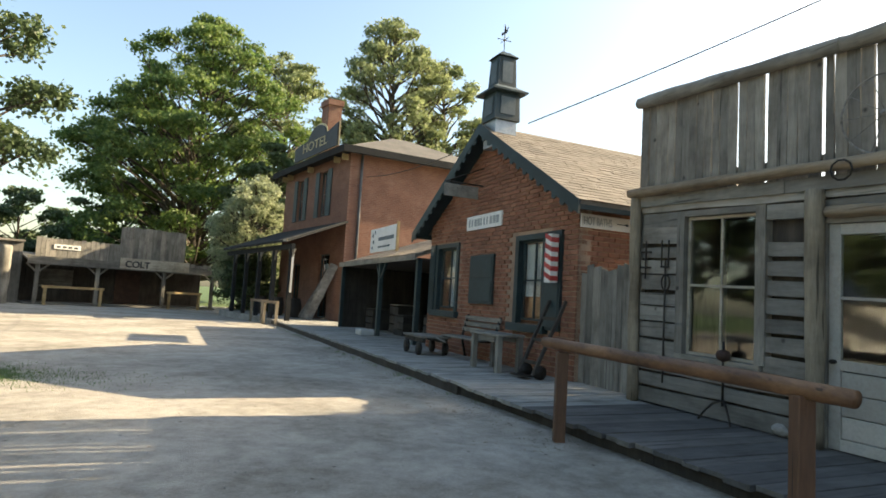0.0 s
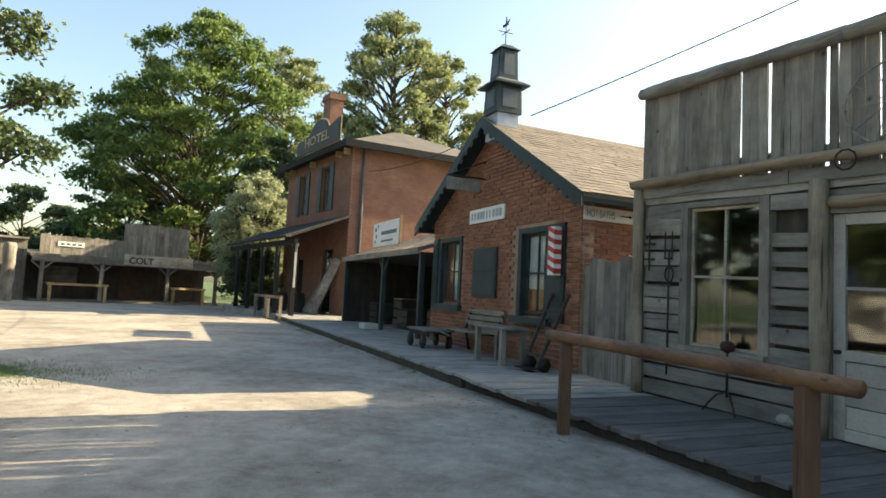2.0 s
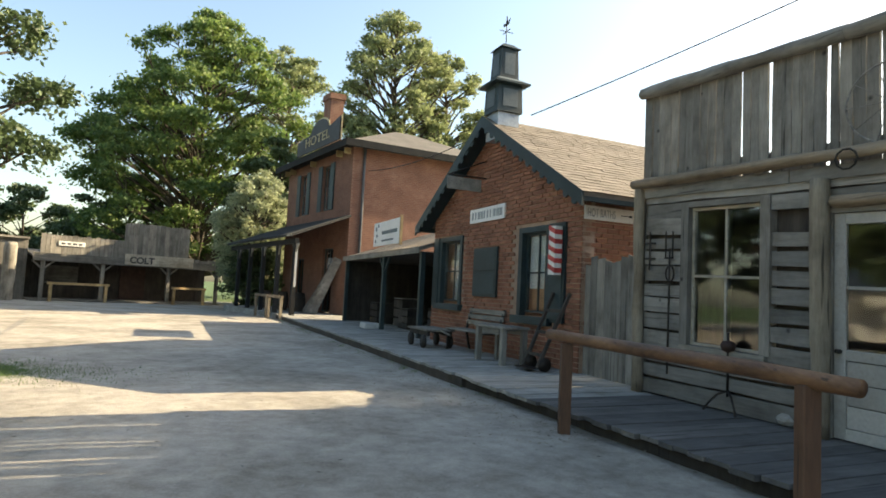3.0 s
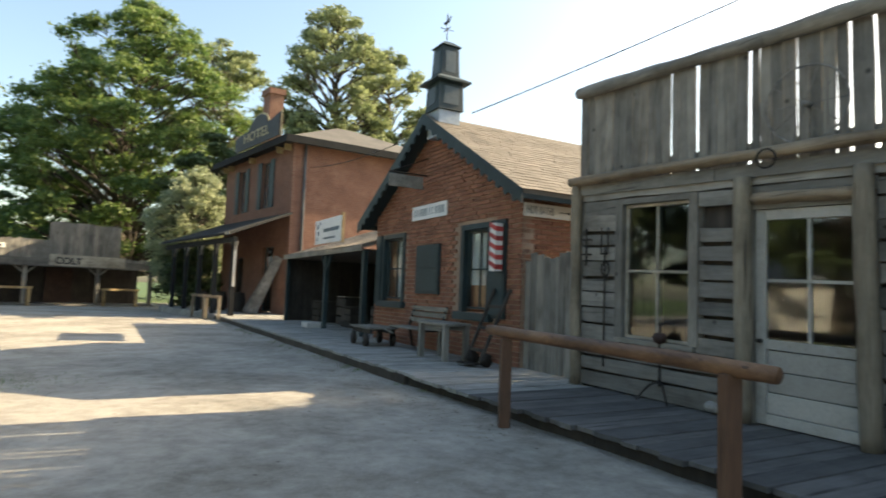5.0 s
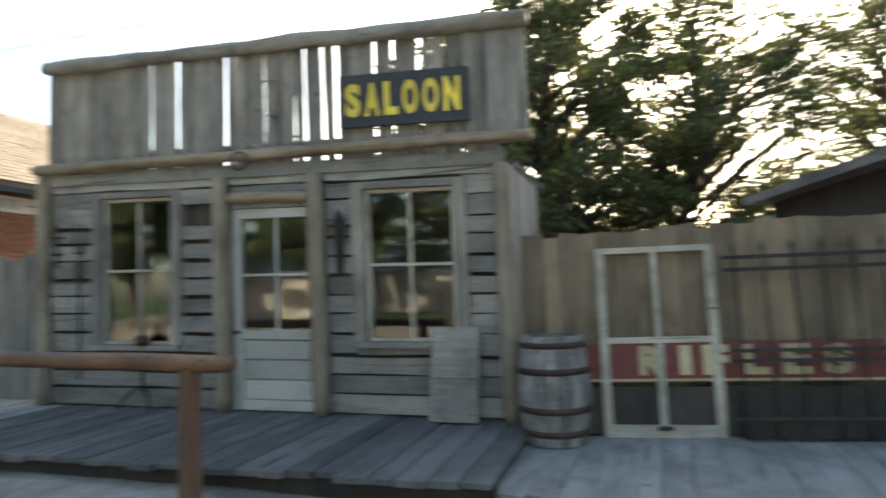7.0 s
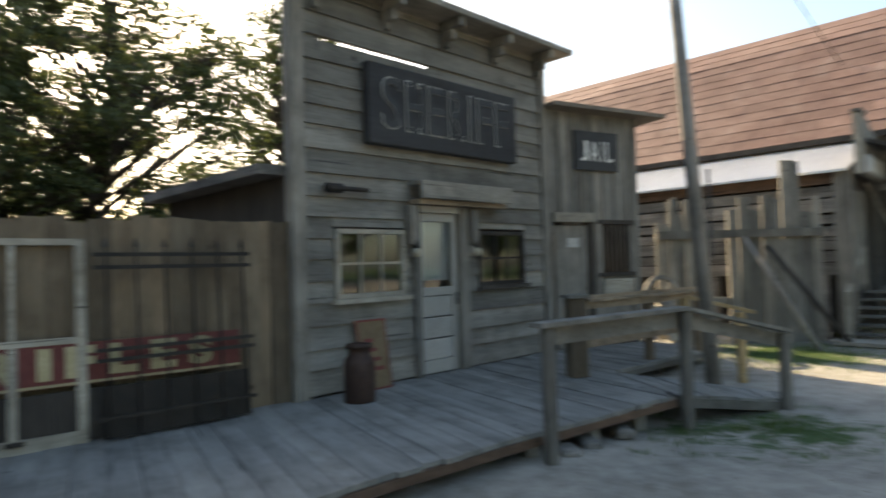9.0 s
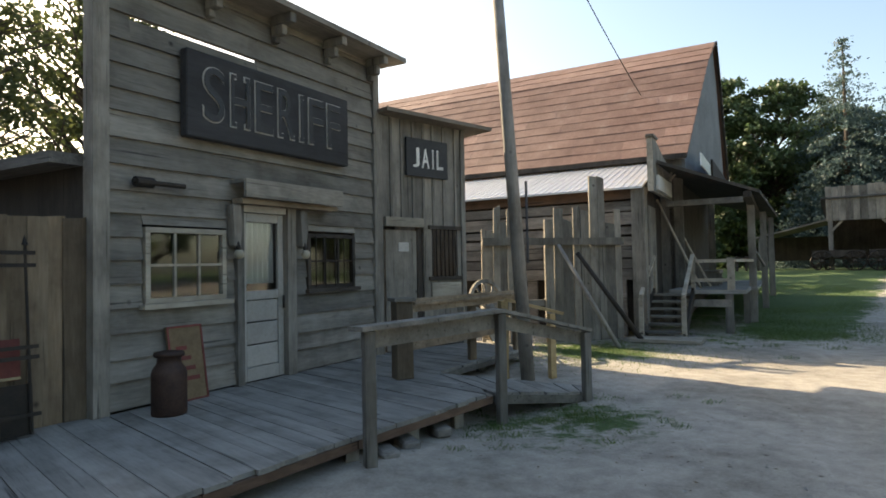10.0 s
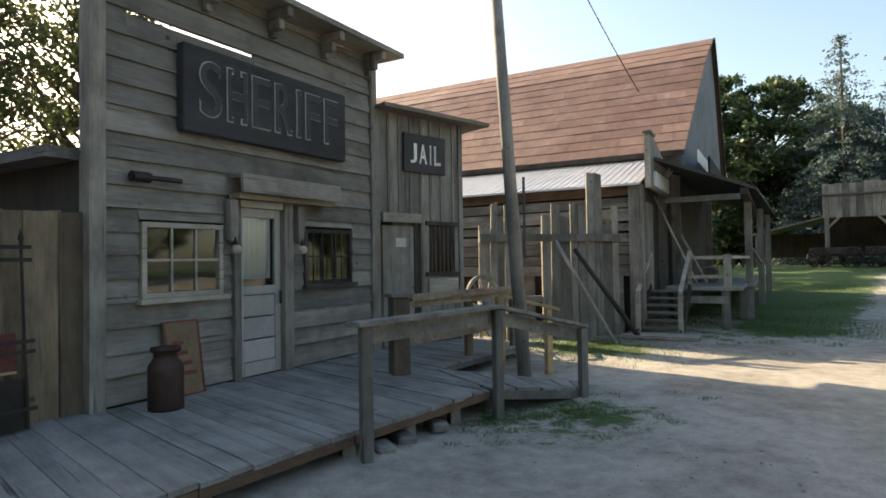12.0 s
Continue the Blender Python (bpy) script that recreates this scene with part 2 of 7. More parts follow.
def laid_brick(name, way):
    """Brick courses seen from afar; way: the wall's direction in plan."""
    m, nt, b = mat(name, 0.9)
    v = coords(nt, per_object=False)
    d = nt.nodes.new("ShaderNodeVectorMath")
    d.operation = "DOT_PRODUCT"
    d.inputs[1].default_value = (*way, 0)
    nt.links.new(v, d.inputs[0])
    sp = nt.nodes.new("ShaderNodeSeparateXYZ")
    nt.links.new(v, sp.inputs[0])
    cb = nt.nodes.new("ShaderNodeCombineXYZ")
    nt.links.new(d.outputs["Value"], cb.inputs[0])
    nt.links.new(sp.outputs[2], cb.inputs[1])
    br = node(nt, "ShaderNodeTexBrick", Scale=1.0, Mortar_Size=0.008, Brick_Width=0.22, Row_Height=0.078, Bias=0.0)
    br.inputs["Color1"].default_value = (0.2, 0.092, 0.06, 1)
    br.inputs["Color2"].default_value = (0.135, 0.06, 0.042, 1)
    br.inputs["Mortar"].default_value = (0.24, 0.155, 0.115, 1)
    nt.links.new(cb.outputs[0], br.inputs["Vector"])
    c = mixc(nt, 0.35, br.outputs["Color"], ramp(nt, noise_tex(nt, v, 1.3, 5, 0.7), [(0.3, (0.12, 0.056, 0.04)), (0.5, (0.215, 0.102, 0.066)), (0.72, (0.34, 0.2, 0.14))]))
    nt.links.new(c, b.inputs["Base Color"])
    bump(nt, b, br.outputs["Fac"], -0.4, 0.01)
    return m


GLASS = glass_mat()
EAVES = speckled("near_black_eaves_paint", (0.008, 0.009, 0.01), (0.016, 0.017, 0.018), (0.03, 0.03, 0.03), 4.0, rough=1.0, bumpy=0.1)
HROOF = speckled("grey_brown_felt_roof", (0.06, 0.055, 0.05), (0.1, 0.092, 0.082), (0.145, 0.132, 0.118), 2.5, vary=0.05)
SLATE = speckled("blue_grey_paint", (0.05, 0.075, 0.085), (0.09, 0.12, 0.135), (0.14, 0.17, 0.185), 3.0, rough=0.6, bumpy=0.15)
GABLE = speckled("faded_blue_grey_boarding", (0.13, 0.14, 0.15), (0.2, 0.215, 0.23), (0.28, 0.295, 0.31), 2.0, rough=0.8)
LITTER = speckled("dry_leaf_litter", (0.06, 0.045, 0.025), (0.13, 0.095, 0.05), (0.24, 0.18, 0.09), 8.0, vary=0.4)
SIGNWHITE = speckled("bright_sign_paint", (0.66, 0.65, 0.62), (0.78, 0.77, 0.75), (0.85, 0.84, 0.82), 5.0, rough=0.6, bumpy=0.1, vary=0.02)
HBRICK_F = laid_brick("hotel_front_brick", (-0.555, 0.832))
HBRICK_S = laid_brick("hotel_side_brick", (0.885, 0.465))
STAINED = speckled("pale_oiled_canvas", (0.3, 0.27, 0.2), (0.42, 0.38, 0.29), (0.5, 0.46, 0.37), 4.0)
SIGNTAN = speckled("tan_sign_board", (0.14, 0.095, 0.05), (0.22, 0.155, 0.085), (0.3, 0.22, 0.13), 5.0)
SIGNRED = speckled("dull_red_sign", (0.10, 0.018, 0.014), (0.17, 0.032, 0.025), (0.23, 0.06, 0.045), 5.0, rough=0.6)
PLASTER = speckled("pale_stucco", (0.5, 0.5, 0.48), (0.62, 0.62, 0.6), (0.7, 0.7, 0.68), 3.0)
GRAVEL = gravel()
LEAF = leafy("maple_leaf", (0.064, 0.122, 0.038), (0.12, 0.2, 0.058), (0.25, 0.31, 0.085), 0.52)
# Darker leaves: backlight and shade are put into these two colours
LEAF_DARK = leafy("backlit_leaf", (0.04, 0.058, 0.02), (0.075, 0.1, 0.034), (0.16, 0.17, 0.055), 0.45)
LEAF_DEEP = leafy("deep_green_shaded_leaf", (0.04, 0.068, 0.028), (0.072, 0.112, 0.044), (0.13, 0.18, 0.07), 0.3)
LEAF_PALE = leafy("olive_leaf", (0.13, 0.17, 0.075), (0.215, 0.26, 0.12), (0.34, 0.375, 0.185), 0.55)
NEEDLE = leafy("spruce_needle", (0.0435, 0.0754, 0.0696), (0.0798, 0.123, 0.116), (0.145, 0.203, 0.189))


# ---- builders ----
WARP = [None]


def box(bm, x0, x1, y0, y1, z0, z1):
    m = Matrix.Translation(((x0 + x1) / 2, (y0 + y1) / 2, (z0 + z1) / 2)) @ Matrix.Diagonal((abs(x1 - x0), abs(y1 - y0), abs(z1 - z0), 1))
    return bmesh.ops.create_cube(bm, size=1, matrix=m)["verts"]


def cyl(bm, a, b, r0, r1=None, seg=10):
    """A round bar from a to b."""
    a, b = Vector(a), Vector(b)
    q = (b - a).to_track_quat("Z", "Y").to_matrix().to_4x4()
    return bmesh.ops.create_cone(bm, cap_ends=True, segments=seg, radius1=r0, radius2=r0 if r1 is None else r1, depth=(b - a).length,
                                 matrix=Matrix.Translation((a + b) / 2) @ q)["verts"]


def beam(bm, a, b, w, h):
    """A squared timber from a to b: w across (level), h high."""
    a, b = Vector(a), Vector(b)
    d = (b - a).normalized()
    s = d.cross(Vector((0, 0, 1)))
    s = s.normalized() if s.length > 1e-3 else Vector((1, 0, 0))
    n = s.cross(d)
    q = Matrix((s, d, n)).transposed().to_4x4()
    return bmesh.ops.create_cube(bm, size=1, matrix=Matrix.Translation((a + b) / 2) @ q @ Matrix.Diagonal((w, (b - a).length, h, 1)))["verts"]


def poly(bm, pts, y0, y1):
    """A flat shape in x and z, as thick as y0 to y1."""
    f = [bm.verts.new((x, y0, z)) for x, z in pts]
    k = [bm.verts.new((x, y1, z)) for x, z in pts]
    bm.faces.new(f)
    bm.faces.new(k[::-1])
    for i in range(len(pts)):
        j = (i + 1) % len(pts)
        bm.faces.new((f[j], f[i], k[i], k[j]))


def lathe(bm, prof, seg=20, at=(0, 0, 0)):
    rings = []
    for r_, z in prof:
        rings.append([bm.verts.new((at[0] + r_ * math.cos(2 * math.pi * i / seg), at[1] + r_ * math.sin(2 * math.pi * i / seg), at[2] + z)) for i in range(seg)])
    for p, q in zip(rings, rings[1:]):
        for i in range(seg):
            j = (i + 1) % seg
            bm.faces.new((p[i], p[j], q[j], q[i]))
    bm.faces.new(rings[0][::-1])
    bm.faces.new(rings[-1])


def thing(name, m, label, category, group="", kind=""):
    ob = new(name)
    ob.matrix_world = m
    ob.empty_display_size = 0.2
    return tagged(ob, label, category, group, kind)


def part(name, bm, material, parent=None, label="", bevel=0.0, smooth=False):
    if bevel:
        bmesh.ops.bevel(bm, geom=bm.edges[:], offset=bevel, segments=1, affect="EDGES", clamp_overlap=True)
    if WARP[0]:
        for v in bm.verts:
            v.co = WARP[0](v.co)
    bmesh.ops.recalc_face_normals(bm, faces=bm.faces[:])
    me = bpy.data.meshes.new(name)
    bm.to_mesh(me)
    bm.free()
    if smooth:
        me.polygons.foreach_set("use_smooth", [True] * len(me.polygons))
    me.materials.append(material)
    ob = new(name, me)
    if parent:
        ob.parent = parent
    if label:
        ob["label"] = label
    return ob


def slab(name, x0, x1, y0, y1, z0, z1, material, parent, label="", bevel=0.0):
    bm = bmesh.new()
    box(bm, x0, x1, y0, y1, z0, z1)
    return part(name, bm, material, parent, label, bevel)


def bar(name, a, b, w, h, material, parent, label="", bevel=0.0):
    bm = bmesh.new()
    beam(bm, a, b, w, h)
    return part(name, bm, material, parent, label, bevel)


def rod(name, a, b, r0, material, parent, r1=None, label="", seg=10):
    bm = bmesh.new()
    cyl(bm, a, b, r0, r1, seg)
    return part(name, bm, material, parent, label, smooth=True)


def log(name, a, b, r_, material, parent, label="", seg=14, rings=16, rough=0.1):
    """A peeled log, uneven along its length."""
    bm = bmesh.new()
    a, b = Vector(a), Vector(b)
    q = (b - a).to_track_quat("Z", "Y").to_matrix()
    ln = (b - a).length
    rs = []
    off = random.random() * 50
    for i in range(rings + 1):
        t = i / rings
        ring = []
        for j in range(seg):
            an = 2 * math.pi * j / seg
            k = r_ * (1 + rough * 2 * noise.noise((t * ln * 1.7 + off, math.cos(an), math.sin(an))) + rough * 1.5 * max(0, noise.noise((t * ln * 6 + off, math.cos(an) * 2, math.sin(an) * 2)) - 0.25))
            if i in (0, rings):
                k *= 0.93
            bend = 0.15 * r_ * noise.noise((t * ln * 0.8, off, 3))
            ring.append(bm.verts.new(a + q @ Vector((k * math.cos(an) + bend, k * math.sin(an) + bend, t * ln))))
        rs.append(ring)
    for p, s in zip(rs, rs[1:]):
        for j in range(seg):
            n = (j + 1) % seg
            bm.faces.new((p[j], p[n], s[n], s[j]))
    bm.faces.new(rs[0][::-1])
    bm.faces.new(rs[-1])
    return part(name, bm, material, parent, label, smooth=True)


def lettering(name, text, size, x, y, z, material, parent, depth=0.008, stretch=1.0, bold=0.0, label="", spacing=1.0, width=0.0, height=0.0):
    """Raised letters facing -y, with their lower left corner at (x, z)."""
    cu = bpy.data.curves.new(name, "FONT")
    cu.body, cu.size, cu.extrude, cu.offset, cu.space_character = text, size, depth, bold, spacing
    tmp = bpy.data.objects.new(name, cu)
    scene.collection.objects.link(tmp)
    bpy.context.view_layer.update()
    me = bpy.data.meshes.new_from_object(tmp.evaluated_get(bpy.context.evaluated_depsgraph_get()))
    bpy.data.objects.remove(tmp)
    if width:
        xs = [v.co.x for v in me.vertices]
        ys = [v.co.y for v in me.vertices]
        me.transform(Matrix.Diagonal((width / (max(xs) - min(xs)), height / (max(ys) - min(ys)), 1, 1)) @ Matrix.Translation((-min(xs), -min(ys), 0)))
    me.transform(Matrix.Translation((x, y, z)) @ pose(0, 0, 0, 90) @ Matrix.Diagonal((stretch, 1, 1, 1)))
    if WARP[0]:
        for v in me.vertices:
            v.co = WARP[0](v.co)
    me.materials.clear()
    me.materials.append(material)
    ob = new(name, me)
    ob.parent = parent
    if label:
        ob["label"] = label
    return ob


def western(text, x, y, z, width, height, material, parent, thick=0.0, bold=0.0):
    """Letters set one by one, with slab feet on their stems; thick widens the feet all round."""
    span = {"I": 0.5, "J": 0.85, "L": 0.9}
    feet = {"H": ((0.13, 0.87), (0.13, 0.87)), "E": ((0.14,), (0.14,)), "R": ((0.14, 0.9), (0.14,)), "I": ((0.5,), (0.5,)), "F": ((0.16,), (0.16,)),
            "J": ((), (0.8,)), "A": ((0.1, 0.9), ()), "L": ((0.16,), (0.16,)), "N": ((0.13,), (0.13, 0.87)), "S": ((), ()), "O": ((), ())}
    unit = width / sum(span.get(c, 1.0) for c in text)
    for ch in text:
        w = unit * span.get(ch, 1.0)
        inner = w * (0.26 if ch == "I" else 0.74)
        xa = x + (w - inner) / 2
        lettering("letter", ch, height, xa - thick, y, z - thick, material, parent, depth=0.002, bold=bold, width=inner + 2 * thick, height=height + 2 * thick)
        half = unit * 0.09
        for row, zz in zip(feet[ch], (z, z + height * 0.93)):
            for k in row:
                slab("serif", xa + inner * k - half - thick, xa + inner * k + half + thick, y - 0.003, y + 0.001, zz - thick, zz + height * 0.07 + thick, material, parent)
        x += w


def sash(parent, x0, x1, z0, z1, y, cols, rows, frame_mat, fw=0.05, bw=0.025, sill=True, depth=0.07):
    """A window in the plane y: frame, glazing bars and a pane in each opening."""
    bm = bmesh.new()
    box(bm, x0, x1, y - depth / 2, y + depth / 2, z1 - fw, z1)
    box(bm, x0, x1, y - depth / 2, y + depth / 2, z0, z0 + fw)
    box(bm, x0, x0 + fw, y - depth / 2, y + depth / 2, z0 + fw, z1 - fw)
    box(bm, x1 - fw, x1, y - depth / 2, y + depth / 2, z0 + fw, z1 - fw)
    fr_ob = part("frame", bm, frame_mat, parent)
    bm = bmesh.new()
    for i in range(1, cols):
        x = x0 + fw + (x1 - x0 - 2 * fw) * i / cols
        box(bm, x - bw / 2, x + bw / 2, y - 0.018, y + 0.018, z0 + fw, z1 - fw)
    for j in range(1, rows):
        z = z0 + fw + (z1 - z0 - 2 * fw) * j / rows
        box(bm, x0 + fw, x1 - fw, y - 0.016, y + 0.016, z - bw / 2, z + bw / 2)
    if cols * rows > 1:
        part("glazing_bar", bm, frame_mat, parent)
    else:
        bm.free()
    for i in range(cols):
        for j in range(rows):
            xa, xb = (x0 + fw + (x1 - x0 - 2 * fw) * k / cols for k in (i, i + 1))
            za, zb = (z0 + fw + (z1 - z0 - 2 * fw) * k / rows for k in (j, j + 1))
            bm = bmesh.new()
            box(bm, xa + 0.003, xb - 0.003, y - 0.003, y + 0.003, za + 0.003, zb - 0.003)
            p = part("pane", bm, GLASS, parent)
            p.visible_shadow = False
    if sill:
        slab("sill", x0 - 0.05, x1 + 0.05, y - depth / 2 - 0.06, y + 0.02, z0 - 0.05, z0 - 0.002, frame_mat, parent)
    return fr_ob


# ---- ground ----
def smooth(a, b, x):
    t = min(1, max(0, (x - a) / (b - a)))
    return t * t * (3 - 2 * t)


def ground_z(x, y):
    s = 0.559 * x - 0.829 * y
    h = 0.13 * smooth(0, 4, y) * (1 - smooth(22, 32, y))
    h -= 0.11 * math.exp(-((x - 5.9) ** 2 + (y + 4.0) ** 2) / 2.2)
    h += 1.05 * smooth(15, 33, s)
    h += 0.02 * noise.noise((x * 0.5, y * 0.5, 0)) + 0.012 * noise.noise((x * 1.9, y * 1.9, 4))
    return h


def steps_out(near, far, cell):
    a = list(np.arange(0, near, cell))
    while a[-1] < far:
        a.append(a[-1] * 1.16 + 0.3)
    return [-v for v in a[:0:-1]] + a


def build_ground():
    gx, gy = steps_out(16, 2500, 0.28), steps_out(26, 2500, 0.28)
    verts = [(x, y, ground_z(x, y)) for y in gy for x in gx]
    n = len(gx)
    faces = [(j * n + i, j * n + i + 1, (j + 1) * n + i + 1, (j + 1) * n + i) for j in range(len(gy) - 1) for i in range(n - 1)]
    me = bpy.data.meshes.new("ground")
    me.from_pydata(verts, [], faces)
    me.polygons.foreach_set("use_smooth", [True] * len(faces))
    g = me.attributes.new("grass", "FLOAT", "POINT")
    vals = []
    for x, y, z in verts:
        s = 0.559 * x - 0.829 * y
        side = 0.829 * x + 0.559 * y
        w = 0.0
        w = max(w, 0.62 * smooth(12.0, 15.0, s) * smooth(-1.4, 0.3, side + 0.12 * (s - 14)) * (1 - 0.6 * smooth(1.0, 2.0, side) * (1 - smooth(16, 20, s))))
        w = max(w, 0.9 * smooth(26, 30, s))
        w = max(w, 0.6 * math.exp(-((x - 8.8) ** 2 / 2.5 + (y + 7.2) ** 2 / 2.0)))
        w = max(w, 0.5 * math.exp(-((x - 5.4) ** 2 / 2.2 + (y + 4.2) ** 2 / 2.4)))
        w = max(w, 0.8 * math.exp(-((x + 6.9) ** 2 / 3 + (y - 8.0) ** 2 / 1.2)))
        w = max(w, 0.85 * smooth(44, 50, math.hypot(x, y)))
        w = max(w, 0.7 * smooth(12.5, 17, -x) * (1 - smooth(7, 13, y)))
        vals.append(w)
    g.data.foreach_set("value", vals)
    me.materials.append(GRAVEL)
    return tagged(new("ground", me), "pale packed gravel street with worn grass patches", "ground", kind="structure")


build_ground()


# ---- saloon ----
SALOON = pose(2.607, 8.240, 0, 0, 0, -67.39)


def sal_warp(v):
    return Vector((v.x, v.y, v.z - 0.02 * v.x * (v.z - 0.3)))


def plank_x(parent, x0, x1, z0, z1, y0, y1, material, name="plank", wob=0.012):
    """A lying board with slightly uneven edges."""
    bm = bmesh.new()
    n = max(2, int((x1 - x0) / 0.45))
    cols = []
    o = random.random() * 90
    for i in range(n + 1):
        x = x0 + (x1 - x0) * i / n
        a, b = wob * noise.noise((x * 1.3, o, 0)), wob * noise.noise((x * 1.3, o, 7))
        cols.append([bm.verts.new(p) for p in ((x, y0, z0 + a), (x, y0, z1 + b), (x, y1, z1 + b), (x, y1, z0 + a))])
    for p, q in zip(cols, cols[1:]):
        for k in range(4):
            bm.faces.new((p[k], q[k], q[(k + 1) % 4], p[(k + 1) % 4]))
    bm.faces.new(cols[0])
    bm.faces.new(cols[-1][::-1])
    return part(name, bm, material, parent)


def plank_z(parent, x0, x1, z0, z1, y0, y1, material, name="board", wob=0.008, lean=0.0, top=0.0):
    """A standing board with slightly uneven edges."""
    bm = bmesh.new()
    n = max(2, int((z1 - z0) / 0.45))
    rows = []
    o = random.random() * 90
    for i in range(n + 1):
        z = z0 + (z1 - z0) * i / n
        a, b = wob * noise.noise((z * 1.5, o, 0)), wob * noise.noise((z * 1.5, o, 7))
        s = lean * (z - z0)
        zb = z + (top if i == n else 0)
        rows.append([bm.verts.new(p) for p in ((x0 + a + s, y0, z), (x1 + b + s, y0, zb), (x1 + b + s, y1, zb), (x0 + a + s, y1, z))])
    for p, q in zip(rows, rows[1:]):
        for k in range(4):
            bm.faces.new((p[k], q[k], q[(k + 1) % 4], p[(k + 1) % 4]))
    bm.faces.new(rows[0])
    bm.faces.new(rows[-1][::-1])
    return part(name, bm, material, parent)


def build_saloon():
    WARP[0] = sal_warp
    t = thing("saloon", SALOON, "weathered grey plank saloon with a gapped false front", "building")
    base = 0.3
    # window and door openings: (x0, x1, z0, z1)
    holes = [(0.88, 2.03, 1.02, 2.72), (2.70, 3.84, 0.0, 2.62), (4.21, 5.27, 1.08, 2.70)]
    # lying wall boards with open joints
    z = base + 0.02
    while z < 2.86:
        h = random.uniform(0.17, 0.225)
        zm = z + h / 2
        segs, x = [], 0.18
        for a, b, c, d in holes:
            if z + h > c and z < d:
                segs.append((x, a - 0.02, z, z + h))
                if z < c - 0.05:
                    segs.append((a - 0.01, b + 0.01, z, c - 0.03))
                if z + h > d + 0.05:
                    segs.append((a - 0.01, b + 0.01, d + 0.03, z + h))
                x = b + 0.02
        segs.append((x, 5.62, z, z + h))
        for a, b, za, zb in segs:
            if b - a > 0.1:
                gap = random.choice((0.02, 0.03, 0.045)) if zm < 0.9 else random.choice((0.015, 0.025, 0.035, 0.05))
                if 2.42 < zm < 2.66 and 2.0 < a < 2.4:
                    continue
                plank_x(t, a, b, za, min(zb - gap, 2.88), -0.03 + random.uniform(-0.014, 0.014), 0.01, SAL_X, wob=0.02)
        z += h
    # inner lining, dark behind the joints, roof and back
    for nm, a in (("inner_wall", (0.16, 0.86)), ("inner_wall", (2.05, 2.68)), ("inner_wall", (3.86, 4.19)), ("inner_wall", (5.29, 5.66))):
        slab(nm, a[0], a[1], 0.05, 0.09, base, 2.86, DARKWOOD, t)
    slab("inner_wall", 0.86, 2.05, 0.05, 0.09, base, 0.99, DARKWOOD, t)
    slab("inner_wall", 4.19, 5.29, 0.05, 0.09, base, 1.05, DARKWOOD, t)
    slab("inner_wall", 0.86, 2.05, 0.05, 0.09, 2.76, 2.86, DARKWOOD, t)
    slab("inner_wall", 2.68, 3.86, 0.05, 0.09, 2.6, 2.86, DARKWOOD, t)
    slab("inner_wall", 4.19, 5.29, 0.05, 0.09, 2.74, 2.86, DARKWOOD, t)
    slab("side_wall", 0.1, 0.15, 0.0, 1.6, base - 0.15, 2.86, GREY, t)
    slab("side_wall", 5.68, 5.74, 0.0, 1.3, base - 0.15, 2.86, GREY, t)
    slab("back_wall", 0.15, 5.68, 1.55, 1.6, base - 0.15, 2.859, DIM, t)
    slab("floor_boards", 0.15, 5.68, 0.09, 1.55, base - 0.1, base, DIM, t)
    slab("roof", 0.05, 5.76, 0.1, 1.65, 2.862, 2.92, DARKROOF, t)
    # posts and logs
    log("corner_post", (0.13, -0.08, 0.28), (0.10, -0.08, 3.0), 0.075, LOG_Z, t, rough=0.16)
    log("door_post", (2.69, -0.12, base), (2.65, -0.1, 2.86), 0.088, LOG_Z, t, rough=0.14)
    log("door_post", (3.83, -0.12, base), (3.79, -0.1, 2.86), 0.088, LOG_Z, t, rough=0.14)
    log("corner_post", (5.69, -0.09, base), (5.67, -0.09, 2.86), 0.075, LOG_Z, t, rough=0.14)
    log("beam_log", (0.02, -0.14, 3.05), (5.97, -0.14, 3.12), 0.062, LOG_X, t, rings=30, rough=0.18)
    slab("head_board", 0.1, 2.3, -0.075, -0.04, 2.86, 3.0, SAL_X, t)
    slab("head_board", 2.31, 5.7, -0.07, -0.038, 2.86, 3.0, SAL_X, t)
    log("lintel_log", (2.77, -0.1, 2.62), (3.71, -0.1, 2.61), 0.058, LOG_X, t, rough=0.16)
    log("top_beam", (0.08, -0.06, 4.31), (2.9, -0.06, 4.33), 0.085, GREY_X, t, rings=14, rough=0.14)
    log("top_beam", (2.9, -0.06, 4.33), (5.96, -0.06, 4.35), 0.09, GREY_X, t, rings=14, rough=0.14)
    slab("corner_board", 0.1, 0.24, -0.03, 0.02, 3.1, 4.3, GREY, t)
    slab("corner_board", 5.66, 5.92, -0.03, 0.02, 3.1, 4.3, GREY, t)
    # boards of the false front, with daylight in the widest joints
    rnd = random.Random(5)
    gaps = [0.59, 1.19, 1.67, 2.03, 2.67, 2.79, 3.17, 3.53, 3.65, 3.86, 4.01, 4.44, 4.63, 4.9, 5.02, 5.17, 5.32, 5.66]
    x = 0.25
    for k, g in enumerate(gaps):
        half = (0.012, 0.006, 0.016, 0.018, 0.022, 0.01, 0.01, 0.01, 0.018, 0.016, 0.022, 0.02, 0.01, 0.02, 0.014, 0.018, 0.016, 0.0)[k]
        n = max(1, round((g - half - x) / 0.125))
        w = (g - half - x) / n
        for i in range(n):
            plank_z(t, x + i * w, x + (i + 1) * w - 0.006, 2.93, 4.29, -0.02 + rnd.uniform(-0.008, 0.008), 0.008, GREY, wob=0.014, lean=rnd.uniform(-0.006, 0.006))
        x = g + half
